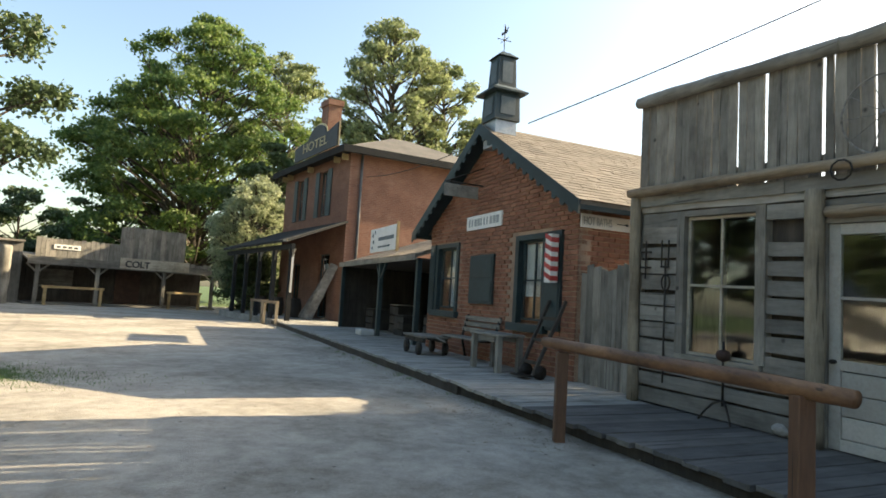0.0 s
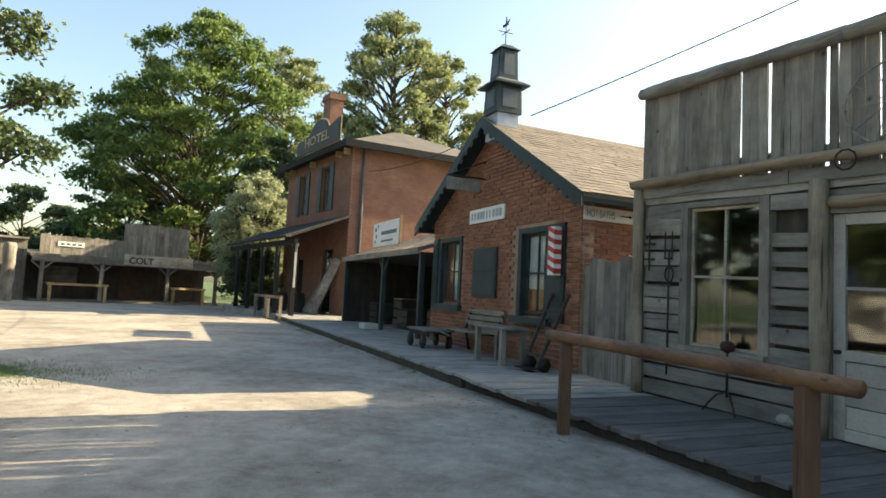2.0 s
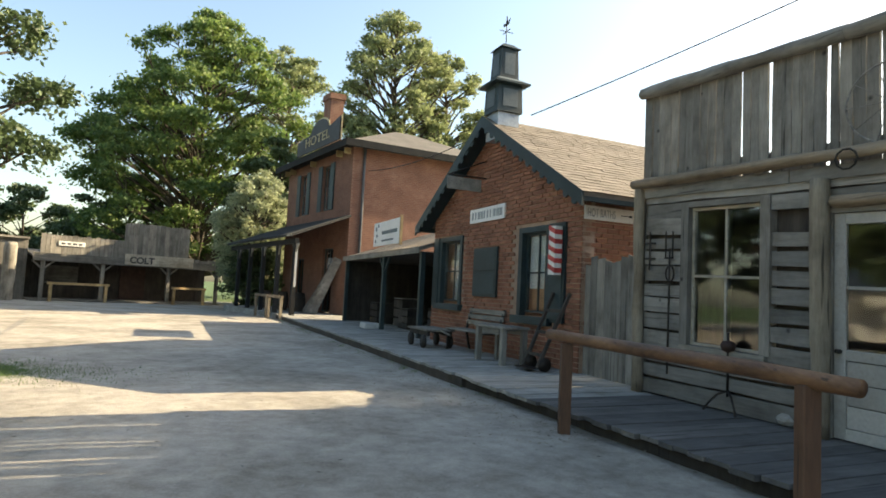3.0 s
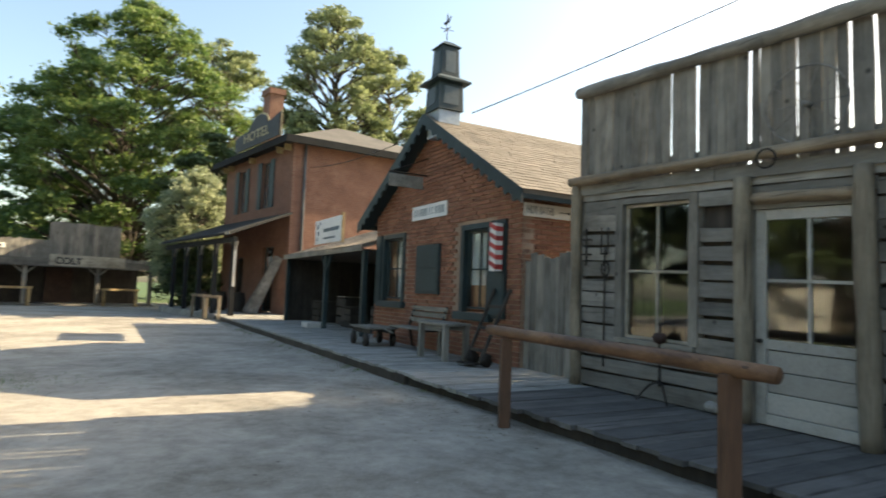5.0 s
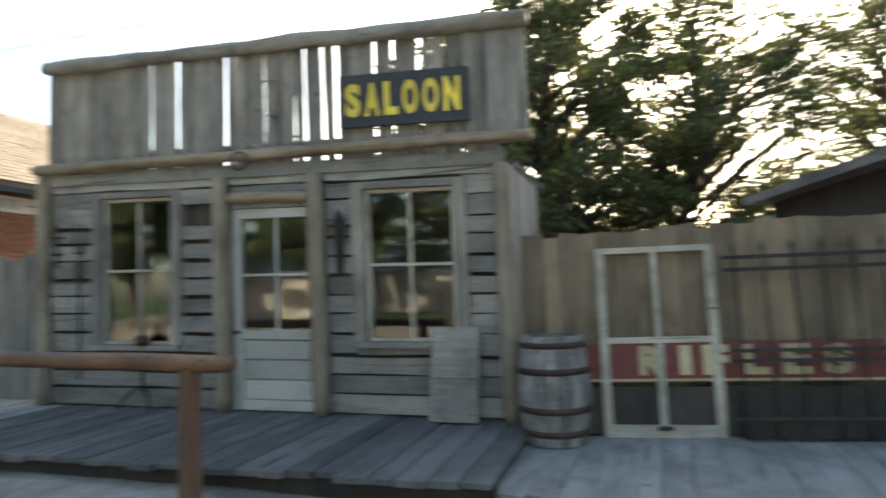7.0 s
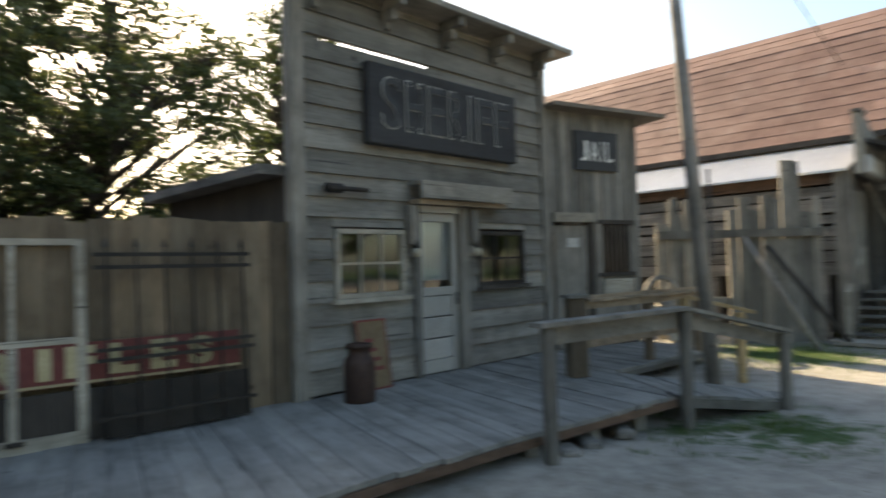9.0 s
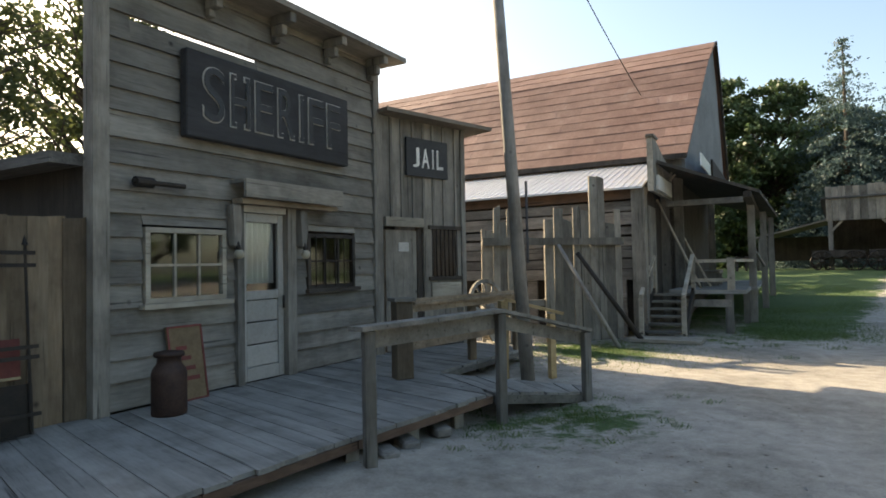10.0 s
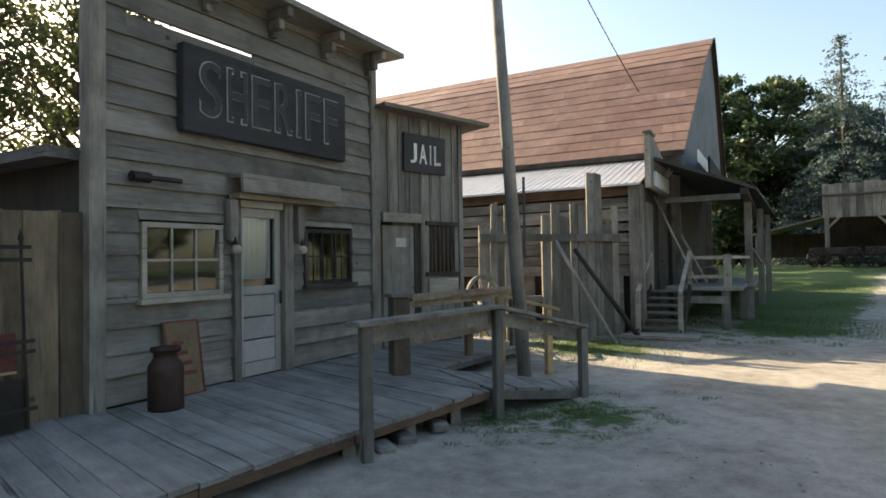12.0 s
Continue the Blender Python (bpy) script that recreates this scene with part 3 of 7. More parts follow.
    bm = bmesh.new()
    beam(bm, (0.1, 0.05, 3.2), (5.6, 0.05, 3.2), 0.05, 0.1)
    part("back_rail", bm, GREY_X, t)
    # windows
    for x0, x1, z0, z1 in (holes[0], holes[2]):
        slab("window_casing", x0 - 0.05, x0 + 0.07, -0.06, 0.06, z0 - 0.02, z1 + 0.04, GREY, t)
        slab("window_casing", x1 - 0.07, x1 + 0.05, -0.06, 0.06, z0 - 0.02, z1 + 0.04, GREY, t)
        slab("window_casing", x0 + 0.072, x1 - 0.072, -0.06, 0.06, z1 - 0.03, z1 + 0.04, GREY_X, t)
        slab("window_sill", x0 - 0.02, x1 + 0.02, -0.09, 0.06, z0 - 0.08, z0 - 0.022, GREY_X, t)
        sash(t, x0 + 0.075, x1 - 0.075, z0 - 0.018, z1 - 0.035, 0.03, 2, 2, PALE_X, fw=0.035, bw=0.03, sill=False, depth=0.05)
    # door
    dr = new("door")
    dr.parent = t
    dr["label"] = "pale dusty half-glazed door"
    for nm, a, b, c, d in (("stile", 2.74, 2.85, base + 0.01, 2.51), ("stile", 3.69, 3.80, base + 0.01, 2.51), ("top_rail", 2.85, 3.69, 2.40, 2.51),
                           ("lock_rail", 2.85, 3.69, 1.07, 1.17), ("bottom_rail", 2.85, 3.69, base + 0.01, 0.42)):
        slab(nm, a, b, -0.02, 0.03, c, d, DOORWHITE, dr, bevel=0.005)
    for k in range(3):
        slab("panel", 2.852, 3.688, -0.008, 0.02, 0.425 + k * 0.214, 0.632 + k * 0.214, DOORWHITE, dr, bevel=0.008)
    slab("glazing_bar", 3.255, 3.285, -0.012, 0.02, 1.172, 2.398, DOORWHITE, dr)
    for xa, xb in ((2.852, 3.253), (3.287, 3.688)):
        slab("glazing_bar", xa, xb, -0.01, 0.018, 1.76, 1.79, DOORWHITE, dr)
        for za, zb in ((1.172, 1.758), (1.792, 2.398)):
            p = slab("pane", xa, xb, 0.0, 0.006, za, zb, GLASS, dr)
            p.visible_shadow = False
    slab("door_frame", 2.69, 2.735, -0.05, 0.05, base, 2.57, GREY, t)
    slab("door_frame", 3.805, 3.85, -0.05, 0.05, base, 2.57, GREY, t)
    slab("door_frame", 2.737, 3.803, -0.05, 0.05, 2.515, 2.57, GREY_X, t)
    rod("door_knob", (2.80, -0.02, 1.15), (2.80, -0.07, 1.15), 0.022, IRON, dr)
    WARP[0] = None
    return t


saloon = build_saloon()


def build_saloon_sign():
    WARP[0] = lambda v: sal_warp(v)
    t = thing("saloon_sign", SALOON, "black board sign lettered SALOON in yellow", "sign")
    slab("sign_board", 4.07, 5.40, -0.10, -0.06, 3.32, 3.89, BLACK, t, bevel=0.006)
    western("SALOON", 4.13, -0.103, 3.43, 1.22, 0.36, YELLOW, t, bold=0.017)
    WARP[0] = None
    return t


build_saloon_sign()


def build_wheel():
    WARP[0] = sal_warp
    t = thing("wall_ornament", SALOON, "thin old iron wagon wheel hung on the false front", "ornament")
    bm = bmesh.new()
    c = Vector((3.29, -0.09, 3.53))
    r_, n = 0.39, 40
    for i in range(n):
        a, b = 2 * math.pi * i / n, 2 * math.pi * (i + 1) / n
        cyl(bm, c + Vector((math.cos(a) * r_, 0, math.sin(a) * r_)), c + Vector((math.cos(b) * r_, 0, math.sin(b) * r_)), 0.011, seg=6)
    part("rim", bm, OLDLOG, t)
    rod("hub", c + Vector((0, -0.03, 0)), c + Vector((0, 0.06, 0)), 0.03, OLDLOG, t)
    for i in range(10):
        a = math.pi * i / 5
        rod("spoke", c, c + Vector((math.cos(a) * r_, 0, math.sin(a) * r_)), 0.004, OLDLOG, t, seg=6)
    WARP[0] = None


build_wheel()


# ---- boardwalk and decks ----
E0, EDIR = Vector((3.28, 2.22)), Vector((-0.41, 0.91)).normalized()


def walk_pose():
    """A frame on the boardwalk: x along its outer edge away from the sheriff, y to the street."""
    return pose(E0.x, E0.y, 0, 0, 0, math.degrees(math.atan2(EDIR.y, EDIR.x)))


def build_boardwalk():
    t = thing("boardwalk", walk_pose(), "grey plank boardwalk along the shop fronts", "boardwalk", kind="structure")
    rnd = random.Random(11)
    x, i = -0.1, 0
    # darker planks before the saloon, laid across
    while x < 7.2:
        w = rnd.uniform(0.17, 0.24)
        bm = bmesh.new()
        e = rnd.uniform(-0.05, 0.05)
        box(bm, x, x + w - 0.012, -2.12, 0.06 + e, 0.255 + rnd.uniform(-0.006, 0.006), 0.30 + rnd.uniform(-0.006, 0.006))
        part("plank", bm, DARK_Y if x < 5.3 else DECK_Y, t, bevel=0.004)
        x += w
    slab("edge_beam", -0.1, 7.2, -0.12, -0.04, 0.05, 0.25, DARKWOOD, t)
    while x < 25:
        w = rnd.uniform(0.2, 0.28)
        bm = bmesh.new()
        box(bm, x, x + w - 0.01, -2.6, 0.03 + rnd.uniform(-0.03, 0.03), 0.26, 0.30 + rnd.uniform(-0.004, 0.004))
        part("plank", bm, DECK_Y, t)
        x += w
    slab("edge_beam", 7.2, 25, -0.06, 0.02, 0.1, 0.258, DARKWOOD, t)
    return t


boardwalk = build_boardwalk()
SHERIFF = pose(6.559, -0.021, 0, 0, 0, -53.33)


def line_planks(t, pa, pb, qa, qb, z, w0, material, rnd, th=0.035):
    """Planks laid side by side between the lines pa-pb and qa-qb."""
    pa, pb, qa, qb = (Vector(v) for v in (pa, pb, qa, qb))
    n = int((pb - pa).length / w0)
    for i in range(n):
        f0, f1 = i / n, (i + 1) / n - 0.012 / w0 / n
        bm = bmesh.new()
        dz = rnd.uniform(-0.004, 0.004)
        c = [pa.lerp(pb, f0), pa.lerp(pb, f1), qa.lerp(qb, f1), qa.lerp(qb, f0)]
        e = (c[3] - c[0]).normalized() * rnd.uniform(-0.04, 0.03)
        c[0] = c[0] - e
        c[1] = c[1] - e
        up = [bm.verts.new((v.x, v.y, v.z + dz)) for v in c]
        dn = [bm.verts.new((v.x, v.y, v.z - th)) for v in c]
        bm.faces.new(up)
        bm.faces.new(dn[::-1])
        for k in range(4):
            bm.faces.new((up[k], dn[k], dn[(k + 1) % 4], up[(k + 1) % 4]))
        part("plank", bm, material, t)


def meet(p, d, a, b):
    """Where the line from p along d meets the line a-b."""
    e = b - a
    k = ((a.x - p.x) * e.y - (a.y - p.y) * e.x) / (d.x * e.y - d.y * e.x)
    return p + d * k


def skew_planks(t, back, front, d, z, w0, material, rnd, th=0.035):
    """Planks along d, from a line at the back to the polyline of the front edge."""
    a, b = (Vector(v) for v in back)
    n = int((b - a).length / w0)
    fr_ = [Vector(v) for v in front]

    def reach(p):
        hits = []
        for u, v in zip(fr_, fr_[1:]):
            q = meet(p, d, u, v)
            s = (q - u).dot(v - u) / (v - u).length_squared
            if -0.001 <= s <= 1.001 and (q - p).dot(d) > 0:
                hits.append(q)
        return min(hits, key=lambda q: (q - p).length) if hits else None
    for i in range(n):
        p0, p1 = a.lerp(b, i / n), a.lerp(b, (i + 1) / n - 0.005 / (b - a).length)
        q0, q1 = reach(p0), reach(p1)
        if not (q0 and q1):
            continue
        e = d * rnd.uniform(-0.01, 0.035)
        bm = bmesh.new()
        dz = rnd.uniform(-0.004, 0.004)
        c = [p0, p1, q1 + e, q0 + e]
        up = [bm.verts.new((v.x, v.y, z + dz)) for v in c]
        dn = [bm.verts.new((v.x, v.y, z - th)) for v in c]
        bm.faces.new(up)
        bm.faces.new(dn[::-1])
        for k in range(4):
            bm.faces.new((up[k], dn[k], dn[(k + 1) % 4], up[(k + 1) % 4]))
        part("plank", bm, material, t)


FRONT = [(3.3, 2.75), (3.93, -0.3), (4.27, -0.8), (4.93, -1.92), (5.83, -3.57), (7.18, -3.52), (8.5, -5.6), (10.0, -5.75)]


def build_sheriff_deck():
    turn = math.degrees(math.atan2(0.36, 0.93))
    back = pose(0, 0, 0, 0, 0, -turn)
    WARP[0] = lambda v: back @ v
    t = thing("deck", pose(0, 0, 0, 0, 0, turn), "pale grey plank deck before the sheriff's office", "deck", kind="structure")
    rnd = random.Random(3)
    z = 0.2
    d = Vector((-0.93, -0.36)).normalized()
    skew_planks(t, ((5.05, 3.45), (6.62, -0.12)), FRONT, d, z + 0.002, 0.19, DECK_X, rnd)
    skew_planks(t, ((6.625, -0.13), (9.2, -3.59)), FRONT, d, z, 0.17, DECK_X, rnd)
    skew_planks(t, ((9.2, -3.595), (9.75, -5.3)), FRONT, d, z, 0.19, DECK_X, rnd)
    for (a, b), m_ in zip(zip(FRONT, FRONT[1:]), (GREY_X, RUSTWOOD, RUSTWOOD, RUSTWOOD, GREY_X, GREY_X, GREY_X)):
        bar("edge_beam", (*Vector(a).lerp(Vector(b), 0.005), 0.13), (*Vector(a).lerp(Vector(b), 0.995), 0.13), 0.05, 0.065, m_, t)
    for p in ((4.95, -1.95), (5.35, -2.6), (5.7, -3.2), (7.25, -3.65), (8.1, -4.7)):
        slab("support_post", p[0], p[0] + 0.1, p[1], p[1] + 0.1, -0.2, 0.16, GREY, t)
    # ramp down to the ground
    line_planks(t, (5.84, -3.6, 0.195), (6.12, -5.05, 0.0), (7.17, -3.57, 0.195), (6.42, -5.25, 0.0), 0, 0.17, DECK_X, rnd, th=0.03)
    bar("ramp_beam", (5.87, -3.62, 0.12), (6.13, -4.98, -0.06), 0.05, 0.09, GREY_X, t)
    bar("ramp_beam", (7.1, -3.62, 0.12), (6.38, -5.2, -0.06), 0.05, 0.09, GREY_X, t)
    for p in ((5.25, -2.45), (5.5, -2.85), (5.05, -2.2)):
        bm = bmesh.new()
        box(bm, p[0] - 0.13, p[0] + 0.13, p[1] - 0.08, p[1] + 0.08, -0.05, 0.04)
        part("support_block", bm, OLDLOG, t, bevel=0.02)
    WARP[0] = None
    return t


build_sheriff_deck()


def build_ramp_rail():
    t = thing("handrail", pose(0, 0, 0), "weathered grey timber handrail along deck and ramp", "handrail", "ramp handrails")
    pa, pb, pc = Vector((4.79, -1.99, 0)), Vector((5.74, -3.64, 0)), Vector((6.08, -4.93, 0))
    for p, h in ((pa, 1.0), (pb, 0.99), (pc, 0.7)):
        bm = bmesh.new()
        box(bm, p.x - 0.045, p.x + 0.045, p.y - 0.045, p.y + 0.045, -0.2, h)
        part("post", bm, GREY, t, bevel=0.008)
    up = Vector((0, 0, 1))
    e = (pb - pa).normalized() * 0.14
    bar("top_board", pa - e + up * 1.02, pb + up * 1.02, 0.15, 0.035, GREY_X, t)
    bar("side_board", pa + up * 0.92 + Vector((0.06, 0.03, 0)), pb + up * 0.91 + Vector((0.06, 0.03, 0)), 0.03, 0.14, GREY_X, t)
    bar("top_board", pb + up * 1.015 + (pc - pb) * 0.01, pc + up * 0.72 + (pc - pb) * 0.03, 0.13, 0.035, GREY_X, t)
    bar("side_board", pb + up * 0.91 + Vector((0.06, 0.03, 0)), pc + up * 0.62 + Vector((0.06, 0.03, 0)), 0.03, 0.13, GREY_X, t)
    t = thing("handrail", pose(0, 0, 0), "tan boarded inner handrail on the jail deck", "handrail", "ramp handrails")
    pd, pe, pf, pg = Vector((7.0, -3.06, 0.2)), Vector((7.9, -4.4, 0.2)), Vector((8.42, -5.42, 0.2)), Vector((7.22, -5.24, 0))
    bm = bmesh.new()
    box(bm, pd.x - 0.1, pd.x + 0.1, pd.y - 0.1, pd.y + 0.1, 0.2, 1.08)
    part("newel_post", bm, TAN_Z, t, bevel=0.008)
    slab("newel_cap", pd.x - 0.13, pd.x + 0.13, pd.y - 0.13, pd.y + 0.13, 1.081, 1.12, GREY_X, t)
    for p in (pe, pf):
        bm = bmesh.new()
        box(bm, p.x - 0.05, p.x + 0.05, p.y - 0.05, p.y + 0.05, 0.1, 1.02)
        part("post", bm, TAN_Z, t, bevel=0.008)
    for z, m_ in ((0.84, PALE_X), (0.4, PALE_X)):
        bar("side_board", pd + up * (z - 0.02), pf + up * (z - 0.02), 0.03, 0.16, LOG_X, t)
    bar("top_board", pd + up * 0.84 + (pf - pd) * 0.06, pf + up * 0.84, 0.13, 0.035, LOG_X, t)
    t = thing("handrail", pose(0, 0, 0), "sunlit yellow timber handrail beyond the utility pole", "handrail", "ramp handrails")
    slab("post", pg.x - 0.04, pg.x + 0.04, pg.y - 0.04, pg.y + 0.04, -0.1, 0.82, NEW_X, t)
    bar("top_board", (7.5, -4.7, 1.02), (7.18, -5.4, 0.82), 0.12, 0.04, NEW_X, t)
    slab("post", 7.45, 7.55, -4.72, -4.62, -0.1, 1.0, NEW_X, t)


build_ramp_rail()


def build_hitching_rail():
    t = thing("hitching_rail", pose(0, 0, 0), "varnished round hitching rail on two brown posts", "rail")
    a, b = Vector((1.12, 6.42, 1.08)), Vector((2.34, 3.42, 1.04))
    log("rail", a, b, 0.057, RAIL_X, t, rings=16, rough=0.05)
    for p in ((1.24, 6.1), (2.22, 3.72)):
        bm = bmesh.new()
        box(bm, p[0] - 0.055, p[0] + 0.055, p[1] - 0.055, p[1] + 0.055, 0.0, 1.01)
        part("post", bm, RAIL_Z, t, bevel=0.008)


build_hitching_rail()


# ---- barber shop ----
BARBER = pose(-0.320, 15.136, 0, 0, 0, -65.75)


def wall_box(name, parent, material, x0, x1, y0, y1, z0, z1, holes=()):
    """A wall in the x direction with real openings (x0, x1, z0, z1), in stretches."""
    def box_(a, b, c, d):
        bm = bmesh.new()
        box(bm, a, b, y0, y1, c, d)
        part(name, bm, material, parent)
    xs = sorted({x0, x1, *(h[0] for h in holes), *(h[1] for h in holes)})
    for a, b in zip(xs, xs[1:]):
        m = (a + b) / 2
        zz = z0
        for h in sorted((h for h in holes if h[0] < m < h[1]), key=lambda h: h[2]):
            if h[2] > zz:
                box_(a, b, zz, h[2])
            zz = h[3]
        if zz < z1:
            box_(a, b, zz, z1)


def shingle_rows(parent, low, high, y0, y1, step, seed, swap=False):
    """Overlapping courses of shingles up one roof slope, as one mesh."""
    rnd = random.Random(seed)
    sl = high - low
    n = int(sl.length / step)
    sl.normalize()
    up = Vector((-sl.z, 0, sl.x)) if sl.x > 0 else Vector((sl.z, 0, -sl.x))
    V, F = [], []
    for r_ in range(n):
        y = y0 - rnd.uniform(0, 0.25)
        while y < y1:
            w = rnd.uniform(0.24, 0.34)
            a, b = max(y, y0), min(y + w - 0.008, y1)
            y += w
            if b - a < 0.04 or rnd.random() < 0.012:
                continue
            p = low + sl * (step * r_ + rnd.uniform(-0.012, 0.012))
            q = low + sl * min(step * (r_ + 1) + 0.02, (high - low).length)
            t0, t1 = p + up * rnd.uniform(0.009, 0.015), q + up * 0.004
            i = len(V)
            for e, yy in ((t0, a), (t0, b), (t1, b), (t1, a), (p, a), (p, b), (q, b), (q, a)):
                V.append((yy, e.x, e.z) if swap else (e.x, yy, e.z))
            F.extend([(i, i + 1, i + 2, i + 3), (i + 4, i + 5, i + 1, i), (i + 4, i, i + 3, i + 7), (i + 1, i + 5, i + 6, i + 2)])
    me = bpy.data.meshes.new("shingles")
    me.from_pydata(V, [], F)
    me.materials.append(SHINGLE)
    ob = new("shingles", me)
    ob.parent = parent
    tagged(ob, kind="stuff")


def build_barber():
    t = thing("barber_shop", BARBER, "small red brick barber shop with a steep gable and cupola", "building")
    eave, apex, mid = 3.25, 5.0, 3.0
    holes = [(0.42, 1.62, 1.22, 2.78), (4.12, 5.12, 1.12, 2.74)]
    wall_box("front_wall", t, MORTAR, 0.0, 6.0, 0.02, 0.25, 0.1, eave, holes)
    bm = bmesh.new()
    poly(bm, [(0, eave), (6, eave), (mid, apex + 0.02)], 0.02, 0.25)
    part("gable_wall", bm, MORTAR, t)
    bm = bmesh.new()
    box(bm, 5.77, 5.98, 0.25, 7.0, 0.1, eave)
    part("side_wall", bm, MORTAR, t)
    slab("side_wall", 0.0, 0.22, 0.25, 7.0, 0.1, eave, MORTAR, t)
    slab("back_wall", 0.22, 5.77, 6.8, 7.0, 0.1, eave, MORTAR, t)
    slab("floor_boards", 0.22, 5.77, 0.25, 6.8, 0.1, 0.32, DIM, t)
    # roof: two slopes with overhang
    k = (apex - eave) / 3.0
    for sgn in (-1, 1):
        bm = bmesh.new()
        e = 3.42
        pts = [(mid, apex + 0.12), (mid + sgn * e, apex + 0.12 - e * k), (mid + sgn * e, apex + 0.04 - e * k), (mid, apex + 0.04)]
        poly(bm, pts, -0.33, 7.3)
        part("roof", bm, SHINGLE, t)
        shingle_rows(t, Vector((mid + sgn * 3.46, 0, apex + 0.125 - 3.46 * k)), Vector((mid, 0, apex + 0.125)), -0.36, 7.3, 0.15, 11 + sgn)
    # barge boards with a scalloped lower edge
    for sgn in (-1, 1):
        bm = bmesh.new()
        e = 3.46
        poly(bm, [(mid, apex + 0.13), (mid + sgn * e, apex + 0.13 - e * k), (mid + sgn * e, apex - 0.1 - e * k), (mid, apex - 0.1)], -0.37, -0.332)
        b = part("barge_board", bm, TEAL, t)
        for i in range(14):
            q = 0.2 + i * 0.235
            bm = bmesh.new()
            z = apex - 0.1 - q * k
            cyl(bm, (mid + sgn * q, -0.362, z - 0.0), (mid + sgn * q, -0.338, z - 0.0), 0.075, seg=10)
            part("scallop", bm, TEAL, b)
        slab("fascia", mid + sgn * 3.38 - 0.03, mid + sgn * 3.38 + 0.03, -0.32, 7.3, apex - 0.02 - 3.44 * k, apex + 0.1 - 3.44 * k, TEAL, t)
        bm = bmesh.new()
        poly(bm, [(mid + sgn * 0.02, apex + 0.02), (mid + sgn * 3.35, apex + 0.02 - 3.35 * k), (mid + sgn * 3.35, apex - 0.01 - 3.35 * k), (mid + sgn * 0.02, apex - 0.01)], -0.32, 0.018)
        part("soffit", bm, TEAL, t)
    # windows with casings and shutters
    for n, (x0, x1, z0, z1) in enumerate(holes):
        sash(t, x0 + 0.1, x1 - 0.1, z0 + 0.06, z1 - 0.1, 0.12, 2, 2, TEAL if n == 0 else TEAL, fw=0.04, bw=0.03, sill=False)
        bm = bmesh.new()
        box(bm, x0 - 0.02, x0 + 0.1, -0.02, 0.1, z0, z1)
        box(bm, x1 - 0.1, x1 + 0.02, -0.02, 0.1, z0, z1)
        box(bm, x0 + 0.1, x1 - 0.1, -0.02, 0.1, z1 - 0.1, z1)
        part("casing", bm, TEAL, t)
        slab("sill", x0 - 0.12, x1 + 0.1, -0.1, 0.1, z0 - 0.14, z0 - 0.002, TEAL, t)
        # left: a white blind; right: a white sheet standing in for a bright reflection
        slab("blind", *((x0 + 0.56, x1 - 0.14) if n == 0 else (x0 + 0.13, x0 + 0.6)), 0.165, 0.175, z0 + (0.08 if n == 0 else 0.5), z1 - 0.16, SIGNWHITE, t)
    for x0, x1, z0, z1 in ((0.1, 0.40, 1.12, 2.78), (5.14, 5.62, 1.05, 2.74), (2.30, 3.32, 1.42, 2.44)):
        bm = bmesh.new()
        box(bm, x0, x1, -0.05, 0.0, z0, z1)
        s = part("shutter", bm, TEAL, t)
        for i in range(2):
            za = z0 + 0.06 + i * (z1 - z0 - 0.06) / 2
            slab("panel", x0 + 0.05, x1 - 0.05, -0.062, -0.052, za, za + (z1 - z0 - 0.06) / 2 - 0.06, TEAL, s, bevel=0.004)
    # cupola
    cx, cy = 3.22, 0.0
    bm = bmesh.new()
    box(bm, cx - 0.24, cx + 0.24, cy - 0.24, cy + 0.24, 4.6, 5.22)
    c = part("cupola", bm, ZINC, t, "square two-tier teal cupola on zinc flashing")

    def tier(w0, w1, z0, z1, name, material):
        bm_ = bmesh.new()
        a = [bm_.verts.new((cx + i * w0, cy + j * w0, z0)) for i, j in ((-1, -1), (1, -1), (1, 1), (-1, 1))]
        b = [bm_.verts.new((cx + i * w1, cy + j * w1, z1)) for i, j in ((-1, -1), (1, -1), (1, 1), (-1, 1))]
        bm_.faces.new(a[::-1])
        bm_.faces.new(b)
        for i in range(4):
            j = (i + 1) % 4
            bm_.faces.new((a[i], a[j], b[j], b[i]))
        return part(name, bm_, material, c)
    tier(0.29, 0.27, 5.15, 5.72, "lower_tier", TEAL)
    tier(0.40, 0.40, 5.72, 5.76, "cornice", TEAL)
    tier(0.39, 0.24, 5.76, 5.86, "skirt_roof", SLATE)
    tier(0.215, 0.19, 5.85, 6.50, "upper_tier", TEAL)
    tier(0.24, 0.1, 6.50, 6.62, "cap", TEAL)
    for a in range(4):
        ca, sa_ = math.cos(a * math.pi / 2), math.sin(a * math.pi / 2)
        for zz, hw, w, hh in ((5.26, 0.285, 0.17, 0.36), (5.95, 0.202, 0.12, 0.44)):
            bm = bmesh.new()
            vs = box(bm, -w, w, -hw - 0.012, -hw + 0.02, zz, zz + hh)
            for v in vs:
                v.co = Vector((cx + v.co.x * ca - v.co.y * sa_, cy + v.co.x * sa_ + v.co.y * ca, v.co.z))
            part("louvre_panel", bm, SLATE, c)
    rod("vane_rod", (cx, cy, 6.6), (cx, cy, 7.25), 0.01, IRON, c)
    bm = bmesh.new()
    beam(bm, (cx - 0.16, cy, 6.92), (cx + 0.16, cy, 6.92), 0.01, 0.012)
    beam(bm, (cx, cy - 0.16, 6.92), (cx, cy + 0.16, 6.92), 0.01, 0.012)
